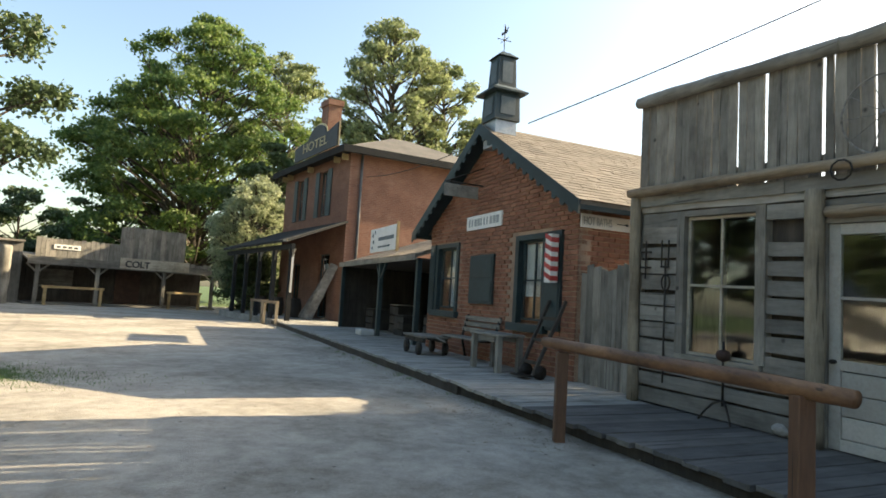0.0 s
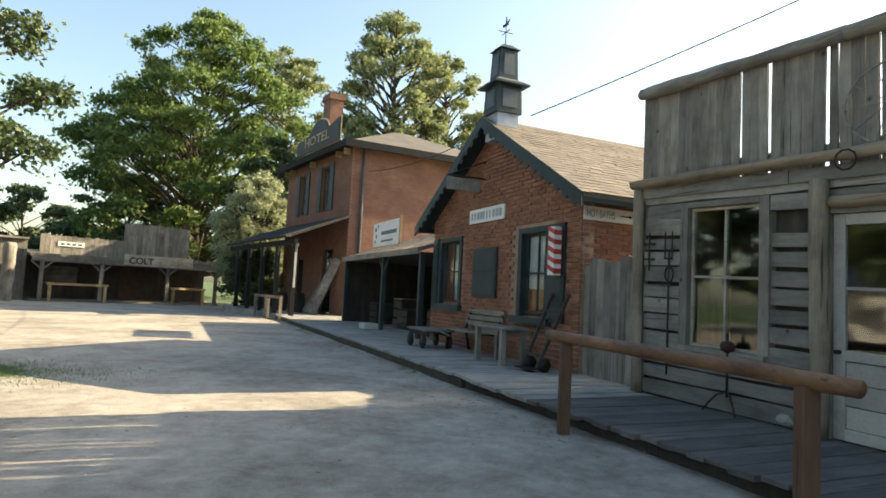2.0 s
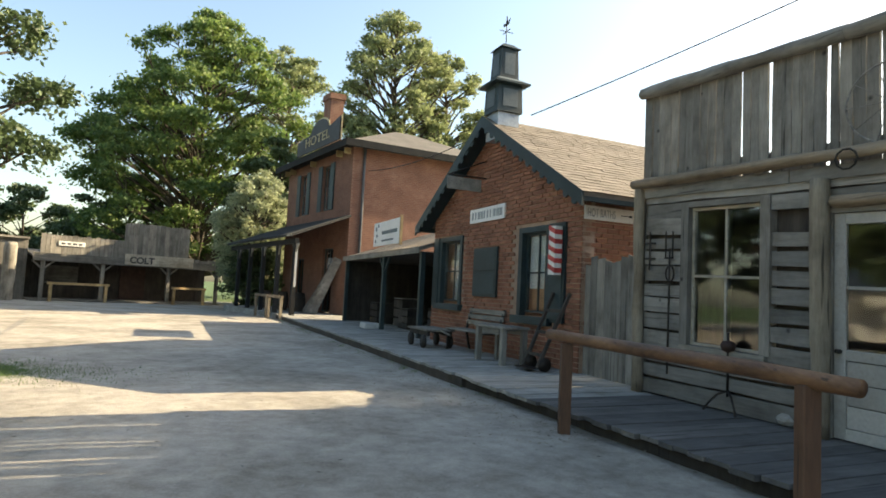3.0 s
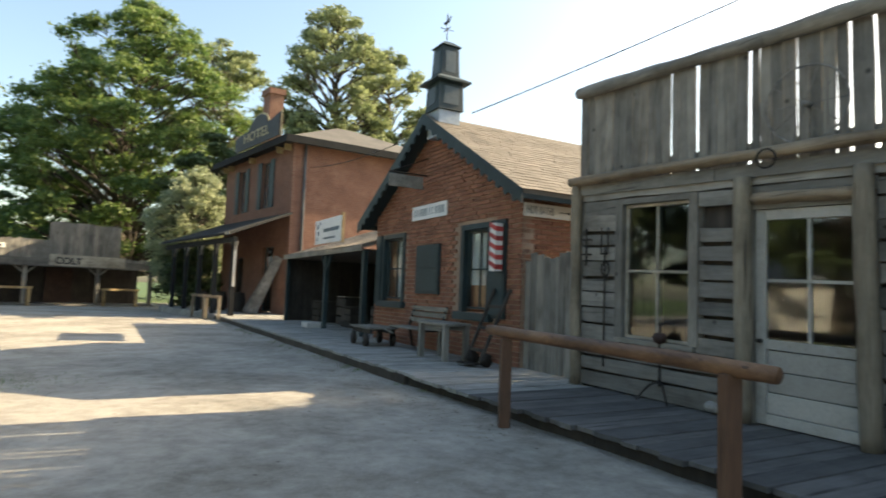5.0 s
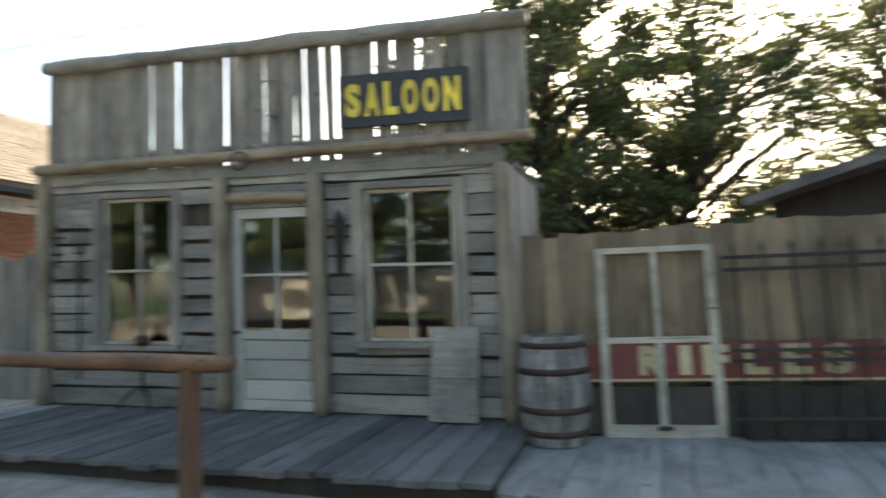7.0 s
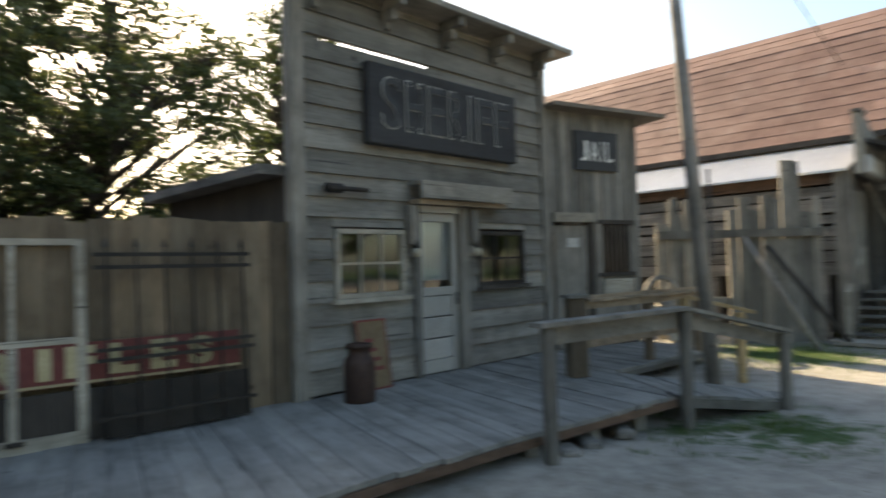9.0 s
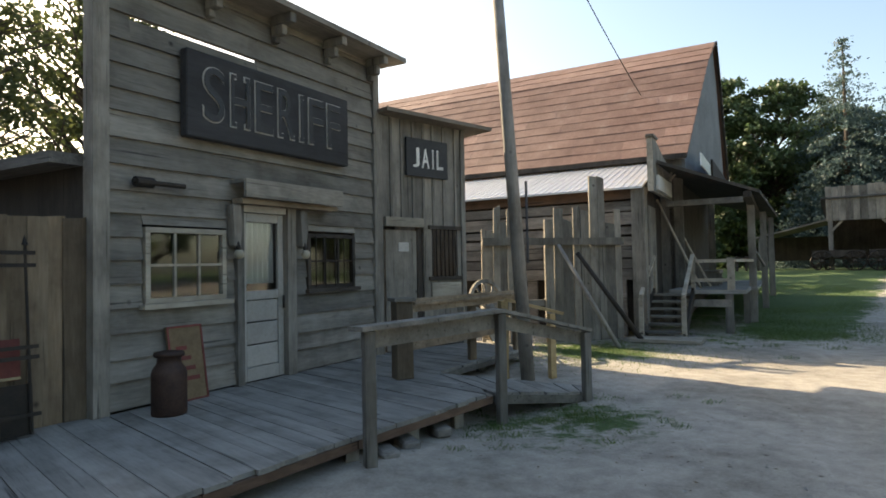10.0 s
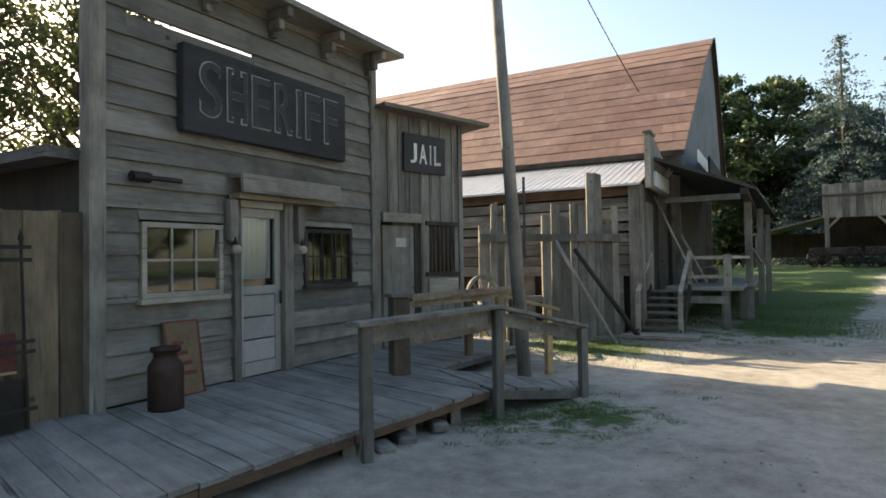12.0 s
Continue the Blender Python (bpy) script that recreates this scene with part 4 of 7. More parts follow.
    poly(bm, [(cx - 0.12, 7.06), (cx + 0.08, 7.05), (cx + 0.15, 7.16), (cx + 0.05, 7.1), (cx + 0.01, 7.24), (cx - 0.03, 7.1), (cx - 0.14, 7.13)], cy - 0.006, cy + 0.006)
    part("weathervane", bm, IRON, c)
    return t


barber = build_barber()


def build_barber_signs():
    t = thing("name_sign", BARBER, "white painted name board on the brick gable", "sign")
    slab("sign_board", 2.0, 3.52, -0.03, 0.016, 3.0, 3.3, SIGNWHITE, t)
    for i, w in enumerate((0.07, 0.07, 0.11, 0.11, 0.06, 0.06, 0.04, 0.10, 0.11, 0.11)):
        slab("letter_bar", 2.1 + i * 0.135, 2.1 + i * 0.135 + w, -0.034, -0.03, 3.07, 3.23, ZINC, t)
    t = thing("hanging_sign", BARBER, "small grey board sign hanging from an iron bracket", "sign")
    rod("bracket", (2.62, 0.0, 3.92), (2.62, -0.9, 3.92), 0.018, IRON, t)
    rod("stay", (2.62, 0.0, 4.3), (2.62, -0.85, 3.93), 0.012, IRON, t)
    slab("sign_board", 2.605, 2.635, -0.9, -0.12, 3.62, 3.88, GREY_X, t)
    t = thing("bath_sign", BARBER, "white board lettered HOT BATHS with an arrow", "sign")
    slab("sign_board", 6.01, 6.04, 0.02, 1.15, 2.76, 2.98, SIGNWHITE, t)
    ob = lettering("letters", "HOT BATHS", 0.2, 0, 0, 0, ZINC, t, depth=0.003, width=0.56, height=0.13)
    ob.matrix_basis = pose(6.044, 0.07, 2.805, 0, 0, 90)
    bm = bmesh.new()
    box(bm, 6.04, 6.045, 0.74, 0.92, 2.865, 2.878)
    box(bm, 6.04, 6.045, 0.92, 0.97, 2.852, 2.89)
    part("arrow", bm, TEAL, t)
    t = thing("barber_pole", BARBER, "red and white striped barber pole board", "barber pole")
    slab("board", 5.40, 5.58, -0.22, -0.08, 1.85, 2.66, WHITE, t)
    for i in range(5):
        z = 1.9 + i * 0.16
        bm = bmesh.new()
        poly(bm, [(5.396, z + 0.06), (5.584, z - 0.02), (5.584, z + 0.06), (5.396, z + 0.14)], -0.226, -0.074)
        part("stripe", bm, RED, t)


build_barber_signs()

# ---- gift shop lean-to between hotel and barber shop ----
def build_gift_shop():
    m = BARBER
    t = thing("gift_shop", m, "low shingled shop porch open to the boardwalk", "building")
    x0, x1 = -7.4, -0.05
    bm = bmesh.new()
    v = [(x0, -0.35, 2.55), (x1, -0.35, 2.55), (x1, 4.6, 4.25), (x0, 4.6, 4.25)]
    up = [bm.verts.new(p) for p in v]
    dn = [bm.verts.new((p[0], p[1], p[2] - 0.07)) for p in v]
    bm.faces.new(up)
    bm.faces.new(dn[::-1])
    for i in range(4):
        j = (i + 1) % 4
        bm.faces.new((up[i], dn[i], dn[j], up[j]))
    part("roof", bm, SHINGLE, t)
    shingle_rows(t, Vector((-0.4, 0, 2.545)), Vector((4.6, 0, 4.262)), x0, x1, 0.2, 31, True)
    slab("fascia", x0, x1, -0.4, -0.35, 2.42, 2.58, GREY_X, t)
    for x in (x0 + 0.1, -3.1, -0.15):
        slab("post", x - 0.06, x + 0.06, -0.3, -0.18, 0.3, 2.45, TEAL, t)
    for s in (-1, 1):
        bar("brace", (-3.1, -0.24, 1.95), (-3.1 + s * 0.45, -0.24, 2.44), 0.06, 0.06, TEAL, t)
    # walls and ceiling near-black: the porch's deep shade is put into their colour
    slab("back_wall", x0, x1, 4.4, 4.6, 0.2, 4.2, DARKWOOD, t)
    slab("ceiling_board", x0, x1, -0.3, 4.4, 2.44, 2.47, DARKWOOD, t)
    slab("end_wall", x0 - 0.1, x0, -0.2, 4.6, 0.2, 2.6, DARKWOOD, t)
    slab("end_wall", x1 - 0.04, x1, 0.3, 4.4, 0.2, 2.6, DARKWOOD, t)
    slab("floor_boards", x0, x1, 0.0, 4.4, 0.1, 0.29, GREY_X, t)
    t2 = thing("gift_sign", m, "white hanging board sign of the gift shop", "sign")
    slab("sign_board", -3.35, -1.1, -0.55, -0.5, 2.72, 3.4, SIGNWHITE, t2)
    for i in range(2):
        slab("letter_bar", -2.6, -1.3 - 0.3 * i, -0.555, -0.55, 3.03 - i * 0.2, 3.13 - i * 0.25, SLATE, t2)
    for x, z, r_ in ((-3.12, 3.22, 0.07), (-2.92, 3.3, 0.05), (-3.05, 3.02, 0.06), (-3.15, 2.86, 0.05)):
        bm = bmesh.new()
        cyl(bm, (x, -0.556, z), (x, -0.55, z), r_, seg=9)
        part("painted_spot", bm, SLATE, t2)
    slab("edge_strip", -1.1, -1.04, -0.56, -0.49, 2.67, 3.46, NEW_X, t2)


build_gift_shop()

# ---- hotel ----
HOTEL = pose(-4.19, 25.42, 0, 0, 0, 0)
HF, HS = Vector((-0.555, 0.832)), Vector((0.885, 0.465))  # along the front to its far end; along the side wall


def hotel_warp(v):
    """x: along the front towards its far end; y: back along the side."""
    p = HF * v.x + HS * v.y
    return Vector((p.x, p.y, v.z))


def build_hotel():
    WARP[0] = hotel_warp
    t = thing("hotel", HOTEL, "two-storey red brick hotel with a hipped roof and porch", "building")
    L, D, top = 8.0, 8.0, 7.55
    holes = [(2.25, 3.25, 4.95, 7.05), (5.2, 6.1, 4.95, 7.0), (1.5, 2.7, 0.3, 3.2), (5.0, 6.0, 0.9, 2.8)]
    wall_box("front_wall", t, HBRICK_F, 0, L, 0, 0.3, 0.1, top, holes)
    slab("side_wall", 0, 0.3, 0.3, D, 0.1, top, HBRICK_S, t)
    slab("side_wall", L - 0.3, L, 0.3, D, 0.1, top, HBRICK_S, t)
    slab("back_wall", 0.3, L - 0.3, D - 0.3, D, 0.1, top, HBRICK_S, t)
    slab("upper_floor", 0.3, L - 0.3, 0.3, D - 0.3, 3.6, 3.8, DIM, t)
    # hipped roof
    bm = bmesh.new()
    o, rz = 0.55, top + 1.85
    lo = [bm.verts.new(p) for p in ((-o, -o, top + 0.05), (L + o, -o, top + 0.05), (L + o, D + o, top + 0.05), (-o, D + o, top + 0.05))]
    hi = [bm.verts.new(p) for p in ((L / 2 - 0.6, 3.6, rz), (L / 2 + 0.6, 3.6, rz), (L / 2 + 0.6, D - 3.6, rz), (L / 2 - 0.6, D - 3.6, rz))]
    bm.faces.new(lo[::-1])
    bm.faces.new(hi)
    for i in range(4):
        j = (i + 1) % 4
        bm.faces.new((lo[i], lo[j], hi[j], hi[i]))
    part("roof", bm, HROOF, t)
    bm = bmesh.new()
    box(bm, -o - 0.03, L + o + 0.03, -o - 0.03, -o + 0.02, top - 0.16, top + 0.14)
    box(bm, -o - 0.03, -o + 0.02, -o + 0.02, D + o, top - 0.16, top + 0.14)
    part("gutter", bm, EAVES, t)
    slab("soffit", -o + 0.02, L + o, -o + 0.02, 0, top - 0.06, top - 0.02, EAVES, t)
    slab("soffit", -o + 0.02, 0, 0, D + o, top - 0.06, top - 0.02, TEAL, t)
    for x in (0.25, 1.1, 4.2, 7.0, 7.8):
        slab("bracket", x - 0.035, x + 0.035, -0.3, -0.002, top - 0.36, top - 0.08, GOLD, t, bevel=0.02)
    for x0, x1, z0, z1 in holes:
        sash(t, x0 + 0.05, x1 - 0.05, z0 + 0.05, z1, 0.14, 2, 2, TEAL, sill=False)
        for a, b in ((x0 - 0.42, x0), (x1, x1 + 0.42)):
            if z0 > 1:
                slab("shutter", a, b, -0.06, -0.004, z0, z1 + 0.05, TEAL, t)
    rod("drain_pipe", (-0.06, 0.5, 0.3), (-0.06, 0.5, top), 0.06, DARKROOF, t)
    slab("chimney", 5.95, 6.85, 1.2, 1.9, top, top + 3.75, HBRICK_S, t)
    slab("chimney_cap", 5.87, 6.93, 1.13, 1.97, top + 3.75, top + 4.05, HBRICK_S, t)
    # porch
    bm = bmesh.new()
    v = [(-0.2, 0, 4.55), (8.6, 0, 4.55), (8.6, -2.75, 3.45), (-1.1, -2.75, 3.45)]
    up = [bm.verts.new(p) for p in v]
    dn = [bm.verts.new((p[0], p[1], p[2] - 0.1)) for p in v]
    bm.faces.new(up)
    bm.faces.new(dn[::-1])
    for i in range(4):
        bm.faces.new((up[i], dn[i], dn[(i + 1) % 4], up[(i + 1) % 4]))
    part("porch_roof", bm, EAVES, t)
    slab("porch_beam", -0.95, 8.6, -2.55, -2.4, 3.1, 3.3, EAVES, t)
    for x in (-0.85, 1.2, 3.2, 5.2, 7.2):
        slab("porch_post", x - 0.08, x + 0.08, -2.55, -2.39, 0.0, 3.1, EAVES, t)
        for sg in (-1, 1):
            bm = bmesh.new()
            poly(bm, [(x + sg * 0.08, 3.1), (x + sg * 0.4, 3.1), (x + sg * 0.3, 2.97), (x + sg * 0.16, 2.9), (x + sg * 0.08, 2.7)], -2.5, -2.45)
            part("post_bracket", bm, GREY, t)
    slab("porch_floor", -0.9, 8.6, -2.7, 0, 0.0, 0.3, DECK_Y, t)
    slab("post_strip", -0.955, -0.935, -2.5, -2.42, 1.4, 3.1, WHITE, t)
    slab("edge_board", -1.1, -0.6, -2.78, -2.752, 3.36, 3.45, GREY_X, t)
    WARP[0] = None
    return t


build_hotel()


def build_porch_clutter():
    WARP[0] = hotel_warp
    t = thing("leaning_planks", HOTEL, "wide grey planks leaning against the hotel porch wall", "planks")
    for k in range(3):
        bar("plank", (0.9 + 0.36 * k, -1.0, 0.32), (0.6 + 0.36 * k, -0.12, 2.7 - 0.3 * k), 0.05, 0.34, OLDLOG, t)
    for k, (x, y) in enumerate(((4.3, -1.2), (5.8, -1.5), (2.6, -1.0))):
        t = thing("porch_barrel", HOTEL, "dark wooden barrel on the hotel porch", "barrel", "porch barrels")
        bm = bmesh.new()
        lathe(bm, [(0.25, 0.3), (0.31, 0.6), (0.31, 0.85), (0.25, 1.15)], 14, (x, y, 0))
        part("body", bm, DARKWOOD, t)
    WARP[0] = None
    for k, p in enumerate(((-7.6, 25.2), (-6.5, 23.3))):
        r_ = thing("porch_rail", pose(p[0], p[1], 0.05, 0, 0, 122), "short tan timber hitching rail by the hotel", "rail", "hotel rails")
        bar("rail", (-0.9, 0, 0.95), (0.9, 0, 0.95), 0.1, 0.1, LOG_X, r_)
        for x in (-0.8, 0.8):
            slab("post", x - 0.05, x + 0.05, -0.05, 0.05, -0.1, 0.9, LOG_Z, r_)
    # odds and ends in the dark shop porch
    for k, (u, d, h) in enumerate(((-6.6, 0.9, 0.7), (-5.2, 1.3, 0.9), (-3.9, 1.0, 0.6), (-2.2, 1.4, 0.9), (-1.0, 0.8, 0.7))):
        t = thing("crate", BARBER @ pose(u, d, 0.29), "dark wooden crate standing in the shop porch", "crate", "porch crates")
        for i in range(3):
            slab("slat", -0.4, 0.4, -0.3, -0.28, i * h / 3, (i + 0.85) * h / 3, DARKWOOD, t)
            slab("slat", 0.4, 0.42, -0.3, 0.3, i * h / 3, (i + 0.85) * h / 3, DARKWOOD, t)
        slab("lid", -0.4, 0.42, -0.3, 0.3, h, h + 0.03, GREY_X if k % 2 else DARKWOOD, t)
    t = thing("white_block", BARBER @ pose(-3.5, -0.45, 0.3), "small whitewashed step block beside the porch post", "block")
    slab("step", -0.3, 0.3, -0.25, 0.25, 0, 0.16, WHITE, t, bevel=0.02)


build_porch_clutter()


def build_hotel_sign():
    WARP[0] = hotel_warp
    t = thing("hotel_sign", HOTEL, "dark arched roof sign with gold edge and HOTEL lettering", "sign")
    lo = 7.72
    pts = [(0.05, lo), (0.05, 8.72), (1.15, 8.52)] + [(2.35 - 1.0 * math.cos(a), 8.52 + 0.52 * math.sin(a)) for a in np.linspace(0.1, math.pi - 0.1, 11)] + [(3.6, 8.5), (5.1, 8.42), (5.1, lo)]
    bm = bmesh.new()
    poly(bm, pts, -0.66, -0.60)
    part("sign_board", bm, BLACK, t)
    bm = bmesh.new()
    q = [(2.55 + (x - 2.55) * 1.025, lo + (z - lo) * 1.07) for x, z in pts]
    poly(bm, q, -0.595, -0.57)
    part("gold_edge", bm, GOLD, t)
    WARP[0] = None
    ob = lettering("letters", "HOTEL", 0.85, 0, 0, 0, GOLD, t, depth=0.01, width=2.9, height=0.42)
    WARP[0] = None
    a = math.degrees(math.atan2(-HF.y, -HF.x))
    p = hotel_warp(Vector((3.95, -0.68, 7.98)))
    ob.data.transform(ob.matrix_basis)
    ob.matrix_basis = pose(p.x, p.y, p.z, 0, 0, a)


build_hotel_sign()

# ---- the far row with the gun shop ----
COLT = pose(-21.04, 31.75, 0, 0, 0, 43.57)


def build_colt():
    t = thing("gun_shop", COLT, "low grey board shop row with a porch and false fronts", "building")
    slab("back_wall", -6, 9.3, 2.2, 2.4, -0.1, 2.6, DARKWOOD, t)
    rnd = random.Random(8)
    x = -0.3
    while x < 9.2:
        w = rnd.uniform(0.2, 0.3)
        top = 3.5 if x < 3.5 else (4.55 if x < 7.2 else 2.7)
        plank_z(t, x, x + w - 0.01, 2.5, top + rnd.uniform(-0.04, 0.04), 0.0, 0.04, GREY)
        x += w
    bm = bmesh.new()
    v = [(-0.7, -0.6, 2.35), (9.2, -0.6, 2.35), (9.2, 2.3, 2.75), (-0.7, 2.3, 2.75)]
    up = [bm.verts.new(p) for p in v]
    dn = [bm.verts.new((p[0], p[1], p[2] - 0.08)) for p in v]
    bm.faces.new(up)
    bm.faces.new(dn[::-1])
    for i in range(4):
        bm.faces.new((up[i], dn[i], dn[(i + 1) % 4], up[(i + 1) % 4]))
    part("porch_roof", bm, GREY_X, t)
    slab("fascia", -0.7, 9.2, -0.66, -0.6, 2.08, 2.5, GREY_X, t)
    for x in (-0.2, 2.6, 6.1, 9.0):
        slab("post", x - 0.09, x + 0.09, -0.5, -0.32, -0.1, 2.2, GREY, t)
        for s in (-1, 1):
            bar("brace", (x, -0.41, 1.65), (x + s * 0.5, -0.41, 2.1), 0.08, 0.08, GREY, t)
    slab("porch_floor", -0.7, 9.2, -0.6, 2.2, -0.2, 0.1, GREY_X, t)
    slab("window_frame", 0.4, 2.0, 2.14, 2.19, 0.9, 1.9, GREY_X, t)
    slab("door", 4.2, 5.6, 2.1, 2.19, 0.1, 2.1, RUSTY, t)
    s = thing("gun_shop_sign", COLT, "grey fascia board lettered COLT in black", "sign")
    slab("sign_board", 3.6, 7.4, -0.72, -0.67, 2.15, 2.75, PALE_X, s)
    lettering("letters", "COLT", 0.5, 3.85, -0.73, 2.25, BLACK, s, bold=0.015)
    s = thing("white_sign", COLT, "small weathered white board on the grey false front", "sign")
    slab("sign_board", 0.5, 1.75, -0.05, -0.01, 2.95, 3.2, WHITE, s)
    for i in range(4):
        slab("letter_bar", 0.62 + i * 0.27, 0.8 + i * 0.27, -0.055, -0.05, 3.02, 3.12, DARKROOF, s)
    for a, b in ((-0.1, 2.75), (6.0, 8.0)):
        r_ = thing("hitching_rail", COLT, "yellow-brown timber hitching rail before the shop row", "rail")
        bar("rail", (a, -1.4, 0.95), (b, -1.4, 0.95), 0.1, 0.12, NEW_X, r_)
        for x in (a + 0.15, b - 0.15):
            slab("post", x - 0.07, x + 0.07, -1.47, -1.33, -0.1, 0.89, NEW_X, r_)
    # neighbour at the street's end
    t = thing("end_shop", COLT, "grey board shed at the end of the row", "building")
    slab("wall", -7.5, -0.75, 0.6, 0.8, -0.1, 3.2, GREY, t)
    slab("roof", -7.6, -0.72, 0.4, 4.0, 3.2, 3.3, GREY_X, t)
    log("post", (-1.7, -1.0, -0.1), (-1.7, -1.0, 2.9), 0.28, GREY, t)


build_colt()


# ---- sheriff's office ----
def sh_warp(v):
    return Vector((v.x, v.y, v.z + 0.006 * v.x * (v.z - 0.2)))


def build_sheriff():
    WARP[0] = sh_warp
    t = thing("sheriff_office", SHERIFF, "grey clapboard sheriff's office with a tall false front", "building")
    W, top = 4.24, 4.42
    holes = [(0.45, 1.44, 1.13, 1.91), (1.60, 2.46, 0.0, 2.18), (2.70, 3.70, 1.17, 1.92)]
    rnd = random.Random(2)
    z = 0.22
    while z < top - 0.05:
        h = rnd.uniform(0.2, 0.25)
        if z < 3.8 and z + h >= 3.87:
            h = 3.87 - z
        segs, x = [], 0.12
        for a, b, c, d in holes:
            if z + h > c + 0.01 and z < d - 0.01:
                segs.append((x, a, z, z + h))
                if z < c - 0.02:
                    segs.append((a, b, z, c - 0.005))
                if z + h > d + 0.02:
                    segs.append((a, b, d + 0.005, z + h))
                x = b
        if z < 3.8 and z + h > 3.865:
            segs += [(x, 0.33, z, z + h), (0.33, 1.9, z, z + h - 0.044)]
            x = 1.9
        segs.append((x, W - 0.02, z, z + h))
        for a, b, z_, h_ in segs:
            if b - a < 0.08:
                continue
            bm = bmesh.new()
            za, zb = z_ + rnd.uniform(-0.006, 0.006), min(h_ + 0.012, top)
            v = [(a, -0.045, za), (b, -0.045, za), (b, -0.01, zb), (a, -0.01, zb)]
            f = [bm.verts.new(p) for p in v]
            k = [bm.verts.new((p[0], 0.012, p[2])) for p in v]
            bm.faces.new(f)
            bm.faces.new(k[::-1])
            for i in range(4):
                bm.faces.new((f[i], k[i], k[(i + 1) % 4], f[(i + 1) % 4]))
            part("clapboard", bm, GREY_X, t)
        z += h
    wall_box("inner_wall", t, DARKWOOD, 0.02, W, 0.02, 0.08, 0.1, 3.3, holes)
    # left wall in dark timber: the shade below the roof is in its colour
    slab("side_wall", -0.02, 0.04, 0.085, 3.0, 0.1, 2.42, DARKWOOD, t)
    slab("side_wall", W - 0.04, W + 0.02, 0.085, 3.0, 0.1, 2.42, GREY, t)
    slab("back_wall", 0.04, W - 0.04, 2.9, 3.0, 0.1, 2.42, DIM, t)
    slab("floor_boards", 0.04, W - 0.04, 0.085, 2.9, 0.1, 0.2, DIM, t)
    slab("roof", -0.32, W + 0.1, 0.1, 3.1, 2.42, 2.52, OLDLOG, t)
    slab("corner_board", -0.04, 0.11, -0.07, 0.08, 0.1, top, GREY, t)
    slab("corner_board", W - 0.1, W + 0.04, -0.07, 0.08, 0.1, top, GREY, t)
    # cornice on brackets
    slab("cornice", -0.15, W + 0.28, -0.42, 0.05, top + 0.02, top + 0.09, GREY_X, t)
    for x in (0.25, 1.2, 2.15, 3.1, 4.05):
        bm = bmesh.new()
        box(bm, x - 0.05, x + 0.05, -0.38, -0.05, top - 0.1, top + 0.015)
        box(bm, x - 0.045, x + 0.045, -0.24, -0.05, top - 0.22, top - 0.1)
        box(bm, x - 0.04, x + 0.04, -0.13, -0.05, top - 0.3, top - 0.22)
        part("bracket", bm, GREY, t, bevel=0.01)
    x0, x1, z0, z1 = holes[0]
    sash(t, x0 + 0.02, x1 - 0.02, z0 + 0.03, z1 - 0.02, -0.02, 3, 2, PALE_X, fw=0.05, bw=0.025)
    x0, x1, z0, z1 = holes[2]
    sash(t, x0 + 0.02, x1 - 0.02, z0 + 0.03, z1 - 0.02, -0.01, 3, 2, DARKWOOD, fw=0.05, bw=0.022)
    for i in range(5):
        x = x0 + 0.15 + i * 0.19
        rod("window_bar", (x, -0.06, z0 + 0.05), (x, -0.06, z1 - 0.05), 0.009, IRON, t, seg=6)
    # door
    bm = bmesh.new()
    box(bm, 1.65, 1.74, -0.01, 0.04, 0.21, 2.1)
    box(bm, 2.23, 2.32, -0.01, 0.04, 0.21, 2.1)
    box(bm, 1.74, 2.23, -0.01, 0.04, 2.0, 2.1)
    box(bm, 1.74, 2.23, -0.01, 0.04, 1.12, 1.22)
    box(bm, 1.74, 2.23, -0.01, 0.04, 0.21, 0.36)
    d = part("door", bm, DOORWHITE, t, "pale half-glazed door with a hung curtain", bevel=0.005)
    for k in range(3):
        slab("panel", 1.742, 2.228, 0.0, 0.03, 0.365 + k * 0.253, 0.605 + k * 0.253, DOORWHITE, d, bevel=0.008)
    p = slab("pane", 1.742, 2.228, 0.008, 0.014, 1.222, 1.998, GLASS, d)
    p.visible_shadow = False
    bm = bmesh.new()
    n = 60
    prev = None
    for i in range(n + 1):
        x = 1.75 + 0.47 * i / n
        y = 0.09 + 0.035 * math.sin(i * 0.62)
        cur = [bm.verts.new((x, y, 1.3)), bm.verts.new((x, y, 2.0))]
        if prev:
            bm.faces.new((prev[0], cur[0], cur[1], prev[1]))
        prev = cur
    part("curtain", bm, CLOTH, d)
    rod("handle", (2.275, -0.05, 1.0), (2.275, -0.05, 1.15), 0.014, IRON, d)
    slab("door_casing", 1.55, 1.645, -0.08, 0.0, 0.2, 2.2, GREY, t)
    slab("door_casing", 2.325, 2.47, -0.08, 0.0, 0.2, 2.2, GREY, t)
    slab("door_head", 1.647, 2.323, -0.06, 0.02, 2.105, 2.2, DOORWHITE, t)
    slab("canopy_board", 1.48, 3.12, -0.3, -0.26, 2.24, 2.44, GREY_X, t)
    slab("canopy_top", 1.48, 3.12, -0.258, -0.05, 2.40, 2.44, GREY_X, t)
    slab("canopy_beam", 1.5, 3.1, -0.22, -0.06, 2.18, 2.238, LOG_X, t)
